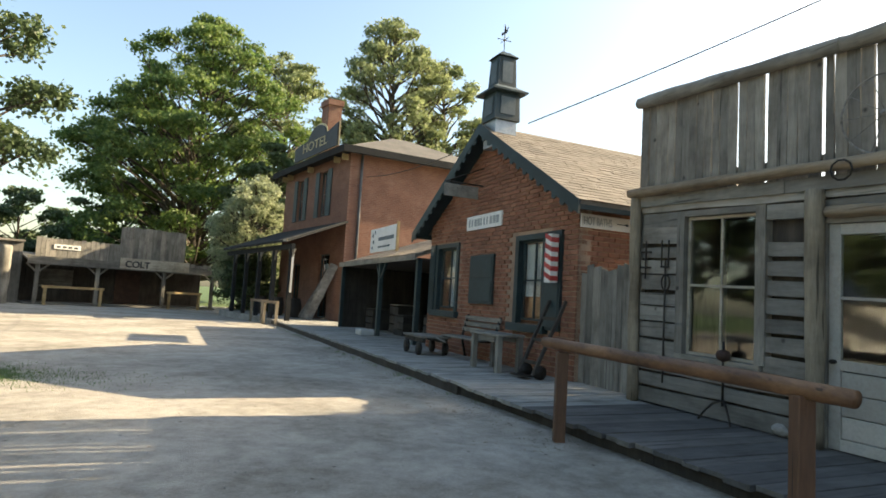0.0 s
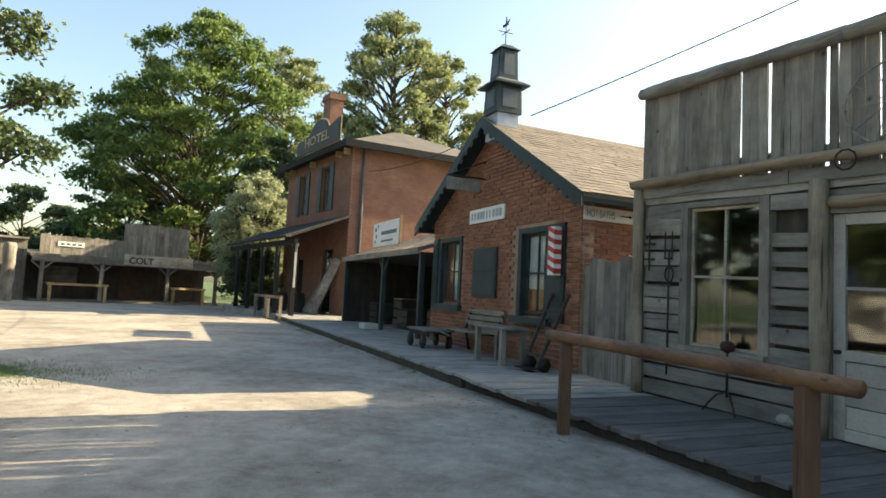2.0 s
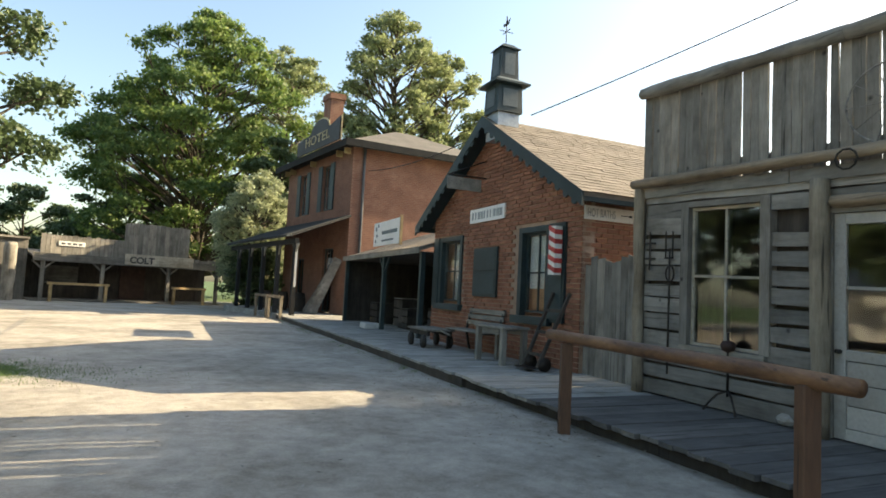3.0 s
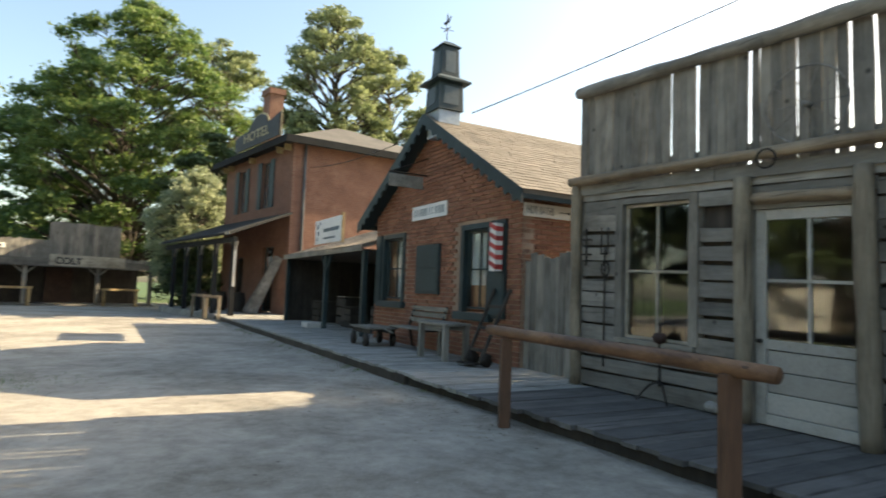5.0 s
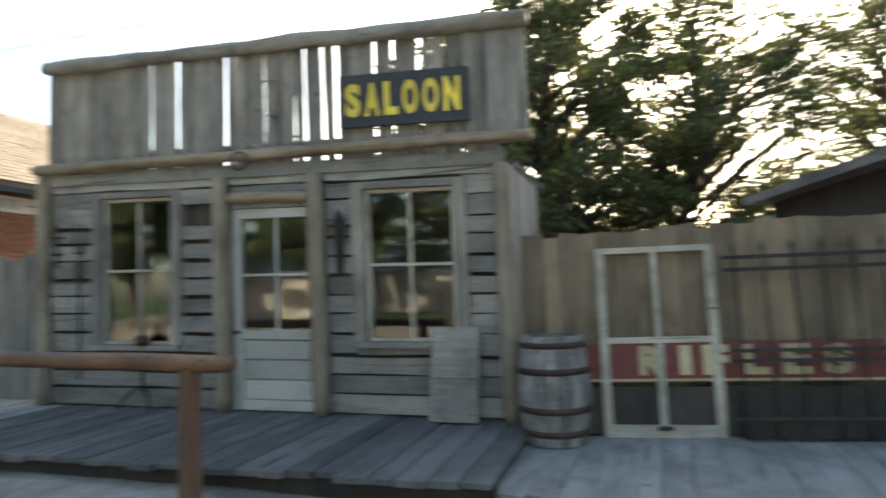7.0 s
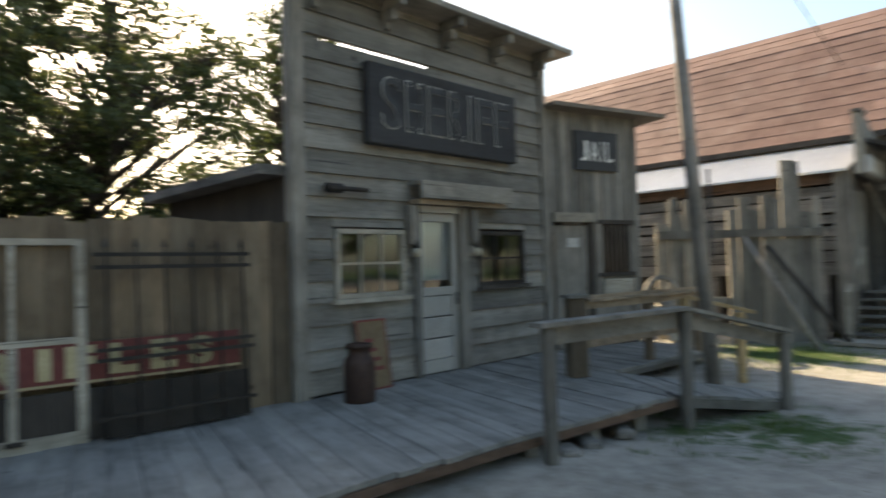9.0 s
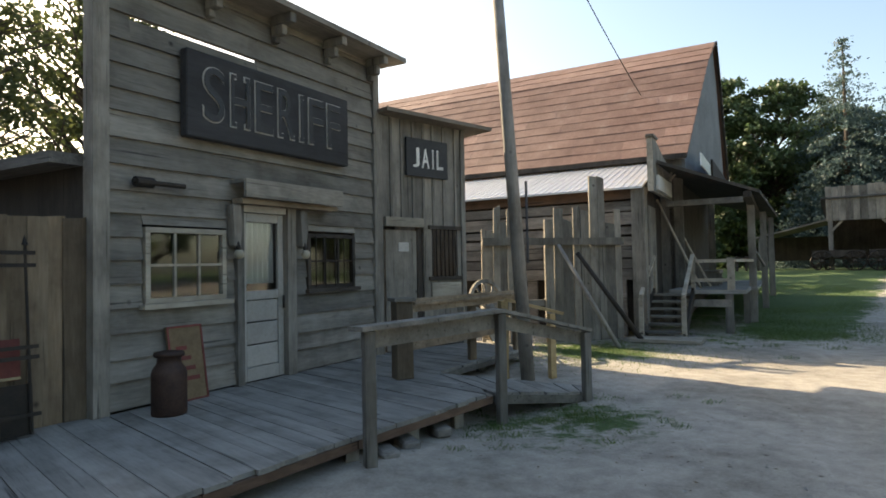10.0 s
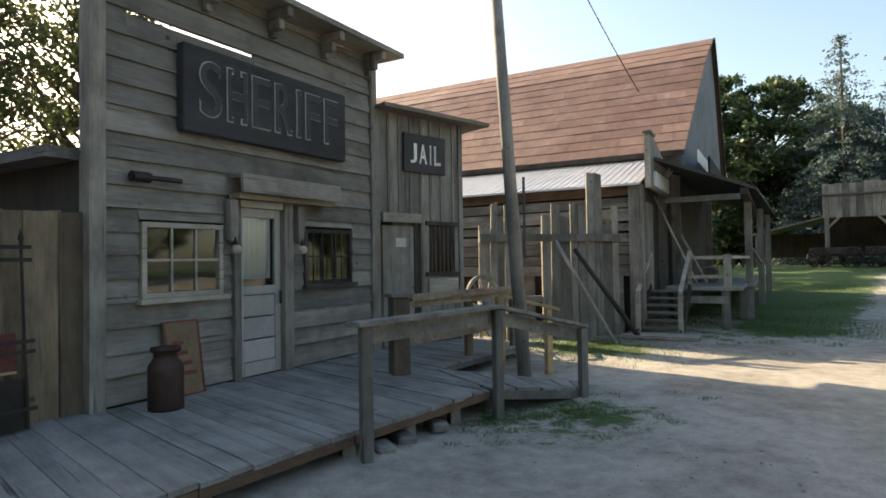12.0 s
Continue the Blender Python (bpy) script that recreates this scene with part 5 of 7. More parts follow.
    for x in (1.5, 2.55):
        bm = bmesh.new()
        poly(bm, [(x - 0.05, 1.72), (x + 0.04, 1.7), (x + 0.06, 1.95), (x + 0.05, 2.17), (x - 0.07, 2.17), (x - 0.06, 1.95)], -0.15, -0.05)
        part("carved_bracket", bm, GREY, t, bevel=0.012)
        bm = bmesh.new()
        bmesh.ops.create_uvsphere(bm, u_segments=16, v_segments=10, radius=0.055, matrix=Matrix.Translation((x, -0.16, 1.63)))
        lamp = part("lamp_globe", bm, STAINED, t, "small dusty round glass lamp globe", smooth=True)
        rod("lamp_holder", (x, -0.16, 1.67), (x, -0.12, 1.78), 0.025, IRON, lamp)
    bm = bmesh.new()
    cyl(bm, (0.3, -0.12, 2.3), (0.85, -0.12, 2.3), 0.025)
    cyl(bm, (0.32, -0.12, 2.3), (0.5, -0.12, 2.3), 0.05)
    part("bracket_peg", bm, IRON, t)
    WARP[0] = None
    return t


build_sheriff()


def build_sheriff_sign():
    WARP[0] = sh_warp
    t = thing("sheriff_sign", SHERIFF, "large dark board sign with outlined SHERIFF letters", "sign")
    slab("sign_board", 0.85, 3.42, -0.16, -0.05, 2.81, 3.70, CHARCOAL, t, bevel=0.012)
    western("SHERIFF", 1.0, -0.163, 3.0, 2.28, 0.56, DOORWHITE, t, thick=0.014, bold=0.004)
    western("SHERIFF", 1.0, -0.176, 3.0, 2.28, 0.56, BLACK, t)
    WARP[0] = None


build_sheriff_sign()

JAIL = pose(9.078, -3.459, 0, 0, 0, -71.63)


def build_jail():
    t = thing("jail", JAIL, "narrow grey board-and-batten jail with a barred window", "building")
    W = 1.76
    holes = [(0.1, 0.78, 0.0, 2.12), (1.0, 1.66, 1.32, 2.08)]
    rnd = random.Random(4)
    x = 0.02
    while x < W - 0.02:
        w = min(rnd.uniform(0.2, 0.27), W - x)
        m_ = x + w / 2
        zz = 0.22
        for a, b, c, d in holes:
            if a < m_ < b:
                if c > zz:
                    plank_z(t, x, x + w - 0.006, zz, c, -0.02, 0.01, GREY)
                zz = d
        plank_z(t, x, x + w - 0.006, zz, 3.78, -0.02, 0.01, GREY)
        slab("batten", x - 0.02, x + 0.02, -0.04, -0.022, 2.12 if 0.1 < x < 1.7 else 0.22, 3.76, GREY, t)
        x += w
    wall_box("inner_wall", t, DARKWOOD, 0.0, W, 0.02, 0.08, 0.1, 3.7, holes)
    slab("side_wall", W - 0.05, W, 0.085, 1.9, 0.1, 3.6, GREY, t)
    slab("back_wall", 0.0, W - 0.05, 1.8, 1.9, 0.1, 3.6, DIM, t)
    slab("corner_board", W - 0.06, W + 0.03, -0.05, 0.08, 0.1, 3.78, GREY, t)
    slab("corner_board", -0.05, 0.05, -0.06, 0.08, 0.1, 3.8, GREY, t)
    bm = bmesh.new()
    box(bm, -0.02, W + 0.45, -0.3, 2.0, 3.78, 3.84)
    part("roof", bm, SHINGLE, t)
    d = slab("door", 0.14, 0.74, 0.0, 0.05, 0.21, 2.05, GREY, t, "grey plank jail door")
    slab("notice", 0.38, 0.58, -0.012, -0.004, 1.72, 1.86, WHITE, d)
    slab("lintel", 0.08, 0.82, -0.1, -0.03, 2.1, 2.24, PALE_X, t)
    x0, x1, z0, z1 = holes[1]
    slab("window_casing", x0 - 0.03, x1 + 0.03, -0.06, 0.0, z1, z1 + 0.06, DARKWOOD, t)
    slab("window_casing", x0 - 0.03, x1 + 0.03, -0.06, 0.0, z0 - 0.06, z0, DARKWOOD, t)
    slab("window_board", x0 + 0.02, x1, -0.05, -0.025, z0 - 0.32, z0 - 0.1, PALE_X, t)
    for i in range(7):
        x = x0 + 0.06 + i * 0.09
        rod("window_bar", (x, -0.02, z0), (x, -0.02, z1), 0.012, IRON, t, seg=6)
    s = thing("jail_sign", JAIL, "black board sign with white JAIL lettering", "sign")
    slab("sign_board", 0.51, 1.37, -0.08, -0.045, 2.9, 3.5, BLACK, s)
    western("JAIL", 0.61, -0.083, 3.04, 0.68, 0.31, WHITE, s, bold=0.004)


build_jail()


# ---- fence between saloon and sheriff ----
FENCE = pose(4.86, 2.88, 0, 0, 0, math.degrees(math.atan2(-2.93, 1.74)))


def build_fence():
    t = thing("board_fence", FENCE, "tall tan board fence between saloon and sheriff's office", "fence")
    rnd = random.Random(6)
    x = 0.0
    while x < 3.4:
        w = rnd.uniform(0.12, 0.19)
        k = 0.012 * (len(t.children) % 2)
        plank_z(t, x - 0.008, x + w + 0.008, 0.18, 1.9 + 0.02 * x + rnd.uniform(-0.025, 0.025), k, k + 0.011, TAN_Z, top=rnd.uniform(-0.02, 0.02))
        x += w
    for z in (0.5, 1.6):
        slab("fence_rail", 0, 3.4, 0.025, 0.07, z, z + 0.09, GREY_X, t)


build_fence()


def build_screen_door():
    m = FENCE @ pose(0.62, -0.19, 0.2, -5)
    t = thing("screen_door", m, "old white-painted door frame leaning on the fence", "door")
    w, h = 0.95, 1.57
    for nm, x0, x1, z0, z1 in (("stile", 0, 0.07, 0, h), ("stile", w - 0.07, w, 0, h), ("top_rail", 0.07, w - 0.07, h - 0.05, h), ("bottom_rail", 0.07, w - 0.07, 0, 0.1),
                               ("middle_rail", 0.07, w - 0.07, 0.76, 0.81), ("middle_stile", 0.445, 0.505, 0.1, 0.76), ("middle_stile", 0.455, 0.495, 0.81, h - 0.05)):
        slab(nm, x0, x1, 0, 0.035, z0, z1, PALE_X, t)
    slab("latch", 0.42, 0.54, -0.03, 0.0, 0.06, 0.09, IRON, t)


build_screen_door()


# ---- barn ----
BARN = pose(9.9, -9.2, 0, 0, 0, -53.13)


def quad_sheet(name, v, th, material, parent):
    bm = bmesh.new()
    up = [bm.verts.new(p) for p in v]
    dn = [bm.verts.new((p[0], p[1], p[2] - th)) for p in v]
    bm.faces.new(up)
    bm.faces.new(dn[::-1])
    for i in range(4):
        bm.faces.new((up[i], dn[i], dn[(i + 1) % 4], up[(i + 1) % 4]))
    return part(name, bm, material, parent)


def build_barn():
    t = thing("barn", BARN, "big barn with a rusty sheet roof and log lean-to", "barn")
    # main roof: a steep lower slope and a flatter band below the ridge
    EAVE, KNEE, RIDGE = Vector((2.35, 0, 4.02)), Vector((5.15, 0, 6.95)), Vector((6.4, 0, 7.8))
    quad_sheet("roof", [(2.35, -0.65, 4.02), (5.15, -0.9, 6.95), (5.15, 15, 6.95), (2.35, 15, 4.02)], 0.08, RUST, t)
    quad_sheet("roof", [(5.15, -0.9, 6.95), (6.4, -1.0, 7.8), (6.4, 15, 7.8), (5.15, 15, 6.95)], 0.08, RUST, t)
    quad_sheet("roof", [(6.4, -1.0, 7.8), (7.65, -0.98, 6.95), (7.65, 15, 6.95), (6.4, 15, 7.8)], 0.08, RUST, t)
    quad_sheet("roof", [(7.65, -0.98, 6.95), (10.5, -0.92, 3.9), (10.5, 15, 3.9), (7.65, 15, 6.95)], 0.08, RUST, t)
    bm = bmesh.new()
    outer = [(2.5, -0.58, 3.66), (10.3, -0.84, 3.66), (10.3, -0.84, 3.9), (7.6, -0.9, 6.85), (6.4, -0.92, 7.64), (5.2, -0.86, 6.85), (2.5, -0.58, 3.9)]
    f_ = [bm.verts.new(p) for p in outer]
    k_ = [bm.verts.new((p[0], p[1] + 0.08, p[2])) for p in outer]
    bm.faces.new(f_)
    bm.faces.new(k_[::-1])
    for i in range(7):
        bm.faces.new((f_[i], k_[i], k_[(i + 1) % 7], f_[(i + 1) % 7]))
    part("gable_wall", bm, GABLE, t)
    bar("barge_board", (6.4, -1.02, 7.76), (7.66, -1.0, 6.9), 0.06, 0.2, DARKWOOD, t)
    bar("barge_board", (7.66, -1.0, 6.9), (10.52, -0.96, 3.84), 0.06, 0.2, DARKWOOD, t)
    slab("gable_strip", 2.5, 4.6, -0.93, -0.9, 3.7, 4.0, TIN, t, "short bare tin strip at the gable foot")
    slab("gable_foot_board", 4.62, 10.2, -0.98, -0.93, 3.7, 4.15, DARKWOOD, t)
    slab("front_wall", 2.5, 10.3, -0.3, -0.2, 0.0, 3.7, DARKWOOD, t)
    slab("eave_board", 2.3, 2.34, -0.64, 12.0, 3.88, 4.0, DARKWOOD, t)
    # lapped roof sheets on the slopes that are seen
    rnd_ = random.Random(33)
    row = 0
    for low, high, rows in ((EAVE, KNEE, 11), (KNEE, RIDGE, 3)):
        sl = high - low
        ln = sl.length / rows
        sl.normalize()
        nn = Vector((-sl.z, 0, sl.x))
        for r_ in range(rows):
            rake = -0.66 - 0.35 * row / 14
            y = rake - rnd_.uniform(0, 0.6)
            while y < 14.9:
                w = rnd_.uniform(0.5, 0.75)
                y0, y1 = max(y, rake), min(y + w - 0.002, 15)
                y += w
                if y1 - y0 < 0.1:
                    continue
                p = low + sl * (ln * r_ - 0.05)
                q = p + sl * (ln + 0.06)
                lift = 0.02 + rnd_.uniform(0, 0.01)
                v = [p + nn * lift, q + nn * 0.012]
                bm = bmesh.new()
                sag = rnd_.uniform(-0.012, 0.012)
                c = [bm.verts.new((e.x, yy, e.z)) for e, yy in ((v[0] + sl * sag, y0), (v[0] - sl * sag, y1), (v[1], y1), (v[1], y0))]
                e = [bm.verts.new((k.co.x - nn.x * 0.012, k.co.y, k.co.z - nn.z * 0.012)) for k in c]
                bm.faces.new(c)
                bm.faces.new(e[::-1])
                for k in range(4):
                    bm.faces.new((c[k], e[k], e[(k + 1) % 4], c[(k + 1) % 4]))
                part("roof_sheet", bm, RUST, t)
            row += 1
    for k in range(86):
        y = 0.0 + k * 0.15
        bar("tin_rib", (-0.2, y, 3.005), (2.4, y, 3.85), 0.025, 0.03, TIN, t)
    slab("side_wall", 2.5, 2.6, -0.5, 15, 0.0, 3.9, GREY, t)
    slab("side_wall", 10.2, 10.3, -0.5, 15, 0.0, 3.9, GREY, t)
    # lean-to with a tin roof
    quad_sheet("tin_roof", [(-0.2, -0.1, 3.0), (2.45, -0.1, 3.865), (2.45, 13, 3.865), (-0.2, 13, 3.0)], 0.04, TIN, t)
    z = 1.15
    rnd = random.Random(9)
    while z < 2.75:
        h = rnd.uniform(0.2, 0.28)
        bm = bmesh.new()
        box(bm, 0.0 + rnd.uniform(0, 0.03), 0.14, 0.15, 9, z, min(z + h - rnd.choice((0.02, 0.03, 0.05)), 2.76))
        part("wall_timber", bm, OLDLOG, t)
        z += h
    slab("inner_wall", 0.2, 0.26, 0.2, 9, 0.1, 2.95, DARKWOOD, t)
    slab("plate_beam", -0.04, 0.16, 0.15, 9, 2.78, 2.98, RUSTWOOD, t)
    for k, y in enumerate((0.3, 0.62, 0.9, 1.3, 1.7, 2.2, 2.7, 3.3)):
        plank_z(t, 0.04, 0.1, 0.0, 1.16, y, y + 0.16 + 0.03 * (k % 3), OLDLOG, name="base_board", wob=0.01)
    slab("corner_post", -0.08, 0.2, -0.12, 0.14, 0.0, 3.0, SLAB, t)
    slab("front_wall", 0.2, 2.5, 0.0, 0.1, 0.2, 3.1, DARKWOOD, t)
    slab("door", 0.75, 1.6, -0.04, -0.004, 0.83, 2.7, GREY, t)
    slab("notice_board", 0.2, 1.9, -0.36, -0.31, 2.95, 3.25, WHITE, t)
    bm = bmesh.new()
    poly(bm, [(-0.1, 2.9), (2.3, 2.9), (2.35, 3.62), (1.7, 3.68), (1.2, 3.76), (0.7, 3.88), (0.35, 3.97), (-0.1, 3.97)], -0.3, -0.22)
    part("false_front", bm, GREY, t)
    slab("false_front_cap", -0.15, 0.35, -0.34, -0.18, 3.971, 4.02, GREY_X, t)
    slab("edge_strip", -0.115, -0.1, -0.31, -0.2, 2.9, 3.95, PALE_X, t)
    for k in range(2):
        bar("antler", (1.5 + 0.2 * k, -0.36, 3.3), (1.3 + 0.5 * k, -0.48, 3.5), 0.03, 0.03, PALE_X, t)
    # porch: a landing at the head of the stairs, then the long deck
    slab("porch_deck", 1.12, 3.4, -1.82, -0.35, 0.82, 0.9, DECK_Y, t)
    slab("porch_deck", 3.42, 9.5, -1.95, -0.35, 0.8, 0.88, DECK_Y, t)
    slab("deck_skirt", 1.14, 1.2, -1.55, -0.62, 0.55, 0.7, GREY_X, t)
    for x, y in ((1.22, -1.58), (3.5, -1.8), (6.6, -1.8), (9.3, -1.8)):
        slab("porch_pier", x - 0.07, x + 0.07, y, y + 0.15, -0.1, 0.82, GREY, t)
    slab("rail_post", 1.14, 1.28, -1.62, -1.48, 0.9, 1.56, PALE_X, t)
    for z in (1.1, 1.5):
        bar("porch_rail", (1.2, -0.78, z), (1.2, -1.47, z), 0.06, 0.07, PALE_X, t)
    bar("porch_rail", (1.25, -1.63, 1.5), (3.62, -1.85, 1.5), 0.06, 0.06, PALE_X, t)
    for x, y in ((3.7, -1.86), (6.6, -2.05), (9.3, -2.2)):
        slab("porch_post", x - 0.085, x + 0.085, y - 0.08, y + 0.08, 0.0, 2.86, GREY, t)
    bar("porch_rail", (6.6, -2.05, 1.35), (3.8, -1.9, 1.75), 0.05, 0.05, GREY_X, t)
    quad_sheet("porch_roof", [(0.2, -0.33, 3.55), (9.6, -0.33, 3.55), (9.6, -2.4, 2.95), (2.0, -2.1, 3.0)], 0.07, DARKWOOD, t)
    slab("porch_beam", 1.6, 9.6, -1.95, -1.8, 2.82, 2.95, DARKWOOD, t)
    slab("porch_beam", 1.6, 1.72, -1.8, -0.3, 2.72, 2.84, GREY_X, t)
    for a, b in (((1.9, -0.9, 0.91), (1.7, -0.06, 2.9)), ((2.9, -1.0, 0.91), (2.7, -0.36, 2.3))):
        rod("leaning_pole", a, b, 0.025, PALE_X, t)
    for x, y in ((4.6, -0.9), (6.0, -0.8)):
        slab("porch_bench", x - 0.5, x + 0.5, y - 0.2, y + 0.2, 1.2, 1.26, GREY_X, t)
        slab("bench_leg", x - 0.45, x - 0.38, y - 0.18, y + 0.18, 0.882, 1.2, GREY, t)
        slab("bench_leg", x + 0.38, x + 0.45, y - 0.18, y + 0.18, 0.882, 1.2, GREY, t)
    return t


def build_stairs():
    t = thing("porch_stairs", BARN @ pose(-0.32, -0.44, 0, 0, 0, -90), "weathered open wooden stairs with pale handrails", "stairs")
    for i in range(6):
        y, z = 0.05 + i * 0.24, 0.15 + i * 0.135
        slab("tread", -0.37, 0.37, y, y + 0.27, z - 0.04, z, GREY_X, t)
    for x in (-0.39, 0.39):
        bar("stringer", (x, 0.0, 0.03), (x, 1.45, 0.85), 0.05, 0.22, DARKWOOD, t)
        bar("handrail", (x, 0.0, 0.84), (x, 1.5, 1.62), 0.07, 0.06, PALE_X, t)
        slab("newel_post", x - 0.04, x + 0.04, -0.04, 0.04, -0.05, 0.82, PALE_X, t)
        slab("newel_post", x - 0.04, x + 0.04, 1.44, 1.52, 0.8, 1.6, PALE_X, t)
    slab("foot_board", -0.5, 0.75, -0.66, -0.06, 0.02, 0.08, PALE_X, t)


build_stairs()
build_barn()


# ---- trees ----
def leaf_mesh(name, p, nrm, size, material, parent, rng):
    """One four-cornered leaf at each point, facing roughly along its normal."""
    n = len(p)
    nrm = nrm / np.linalg.norm(nrm, axis=1)[:, None]
    a = np.cross(nrm, rng.normal(size=(n, 3)))
    a /= np.linalg.norm(a, axis=1)[:, None]
    b = np.cross(nrm, a)
    s = size * rng.uniform(0.6, 1.4, (n, 1))
    q = np.stack([p - a * s, p + b * s * 0.6, p + a * s, p - b * s * 0.6], 1).reshape(-1, 3)
    me = bpy.data.meshes.new(name)
    me.vertices.add(4 * n)
    me.vertices.foreach_set("co", q.ravel())
    me.loops.add(4 * n)
    me.loops.foreach_set("vertex_index", np.arange(4 * n))
    me.polygons.add(n)
    me.polygons.foreach_set("loop_start", np.arange(n) * 4)
    me.polygons.foreach_set("loop_total", np.full(n, 4))
    me.update()
    me.validate()
    me.materials.append(material)
    ob = new(name, me)
    ob.parent = parent
    return ob


def leaf_cloud(name, centres, per, spread, size, material, parent, seed, flat=0.75):
    rng = np.random.default_rng(seed)
    c = np.repeat(np.asarray(centres, float), per, axis=0)
    p = c + rng.normal(size=(len(c), 3)) * spread * np.array([1, 1, flat])
    return leaf_mesh(name, p, rng.normal(size=(len(c), 3)), size, material, parent, rng)


def leaf_pads(name, pads, count, size, material, parent, seed, flat):
    """Leaves in flattened, domed pads (centre, radius), thickest on their upper side."""
    rng = np.random.default_rng(seed)
    c = np.array([[*p, r_] for p, r_ in pads])
    pick = rng.choice(len(c), count, p=c[:, 3] ** 2 / np.sum(c[:, 3] ** 2))
    d = rng.normal(size=(count, 3))
    d /= np.linalg.norm(d, axis=1)[:, None]
    d[:, 2] = np.where(rng.random(count) < 0.7, np.abs(d[:, 2]), d[:, 2])
    lump = 1 + 0.3 * np.sin(d[:, 0] * 5 + pick * 1.7) * np.sin(d[:, 1] * 5 + pick * 2.3)
    r_ = c[pick, 3] * lump * rng.uniform(0.35, 1.0, count) ** 0.5 * (1 + 0.17 * rng.normal(size=count))
    p = c[pick, :3] + d * r_[:, None] * np.array([1, 1, flat])
    return leaf_mesh(name, p, d * 0.4 + np.array([0, 0, 0.3]) + rng.normal(size=(count, 3)) * 0.7, size, material, parent, rng)


def build_tree(at, height, spread, crown_base, seed, material, label, leaves=14000, size=0.16, name="maple_tree", pads=60, flat=0.5, lean=(0, 0), wide=0.35, pad=0.2, hollow=0.5):
    """wide: how far up the crown it is broadest; pad: the leaf pads' size against the spread."""
    rnd = random.Random(seed)
    t = thing(name, pose(at[0], at[1], at[2]), label, "tree")
    bm = bmesh.new()
    r0 = height * 0.018 + 0.04
    hz = height - crown_base

    def axis(z):
        k = max(0, z) / height
        return Vector((lean[0] * z + 0.25 * math.sin(k * 5 + seed), lean[1] * z + 0.25 * math.sin(k * 4 + seed * 2), z))

    def reach(f):
        return spread * (math.sin(math.pi / 2 * min(1, (f + 0.18) / (wide + 0.18))) if f < wide else max(0.05, 1 - ((f - wide) / (1 - wide)) ** 2.2) ** 0.6)
    n = 9
    for i in range(n):
        za, zb = -0.3 + (height * 0.88 + 0.3) * i / n, -0.3 + (height * 0.88 + 0.3) * (i + 1) / n
        cyl(bm, axis(za), axis(zb), r0 * (1 - 0.9 * i / n), r0 * (1 - 0.9 * (i + 1) / n), seg=8)
    found, tries = [], 0
    while len(found) < pads and tries < pads * 40:
        tries += 1
        f = rnd.random() ** 0.85
        an, q = rnd.uniform(0, 2 * math.pi), math.sqrt(rnd.uniform(hollow ** 2, 1))
        z = crown_base + hz * f * 0.97
        rr = spread * pad * rnd.uniform(0.7, 1.3) * (1 - 0.3 * f)
        out = max(0, reach(f) * q - rr * 0.5) * (1 + 0.2 * noise.noise((math.cos(an) * 1.5, math.sin(an) * 1.5, f * 4 + seed)))
        p = axis(z) + Vector((math.cos(an) * out, math.sin(an) * out, -rr * flat * 0.5))
        if any((p - o).length < 0.62 * (rr + ro) * 0.8 for o, ro in found):
            continue
        found.append((p, rr))
        # a bough from the trunk out to the pad
        root = axis(max(crown_base * 0.75, z - out * rnd.uniform(0.5, 0.95) - 0.3))
        mid = root.lerp(p, 0.5) + Vector((rnd.uniform(-1, 1), rnd.uniform(-1, 1), rnd.uniform(0, 1))) * out * 0.08
        w = r0 * 0.32 * (1 - 0.6 * f) + 0.02
        cyl(bm, root, mid, w, w * 0.65, seg=6)
        cyl(bm, mid, p, w * 0.65, w * 0.25, seg=5)
        for k in range(3):
            tip = p + Vector((rnd.uniform(-1, 1), rnd.uniform(-1, 1), rnd.uniform(-0.1, 0.5))).normalized() * rr * 0.8
            cyl(bm, mid.lerp(p, 0.6), tip, w * 0.3, 0.012, seg=4)
    part("trunk", bm, BARK, t, smooth=True)
    leaf_pads("crown", [(tuple(p), r_) for p, r_ in found], leaves, size, material, t, seed, flat)
    return t


def az(deg, d, z=0.0):
    a = radians(deg)
    return (-math.sin(a) * d, math.cos(a) * d, z)


build_tree(az(22.6, 54), 24.6, 9.8, 2.5, 21, LEAF, "tall broad maple with sunlit green and yellowing leaves", leaves=88000, size=0.15, pads=180, flat=0.62, wide=0.36, pad=0.15, hollow=0.3)
build_tree(az(15.6, 60), 25.0, 7.0, 4.0, 23, LEAF_PALE, "maple with thinning yellow-green crown", leaves=40000, size=0.14, pads=90, flat=0.5, pad=0.2)
build_tree(az(28.0, 60), 11.0, 5.5, 1.0, 22, LEAF_DEEP, "broad dark green maple behind the shop row", leaves=30000, size=0.15, pads=60)
build_tree(az(6.0, 44), 22.6, 5.0, 6.0, 24, LEAF_PALE, "tall tree with sunlit olive leaves behind the hotel", leaves=34000, size=0.12, pads=130, flat=0.75, pad=0.19, wide=0.5)
build_tree(az(0.6, 46), 20.8, 3.9, 6.0, 25, LEAF_PALE, "slender tree with sunlit olive leaves", leaves=17000, size=0.12, pads=70, flat=0.75, pad=0.21, wide=0.5)
# two added trees, mostly hidden by roofs, that shade the gun shop row
build_tree((3.2, 41.5, 0), 12.0, 3.6, 2.5, 35, LEAF_PALE, "leafy tree added behind the barber shop to shade the row", leaves=9000, size=0.18, pads=40)
build_tree((-6.5, 41.0, 0), 13.5, 4.5, 2.0, 40, LEAF_PALE, "leafy tree added behind the hotel to shade the row", leaves=26000, size=0.14, pads=90, flat=0.7, hollow=0.2)
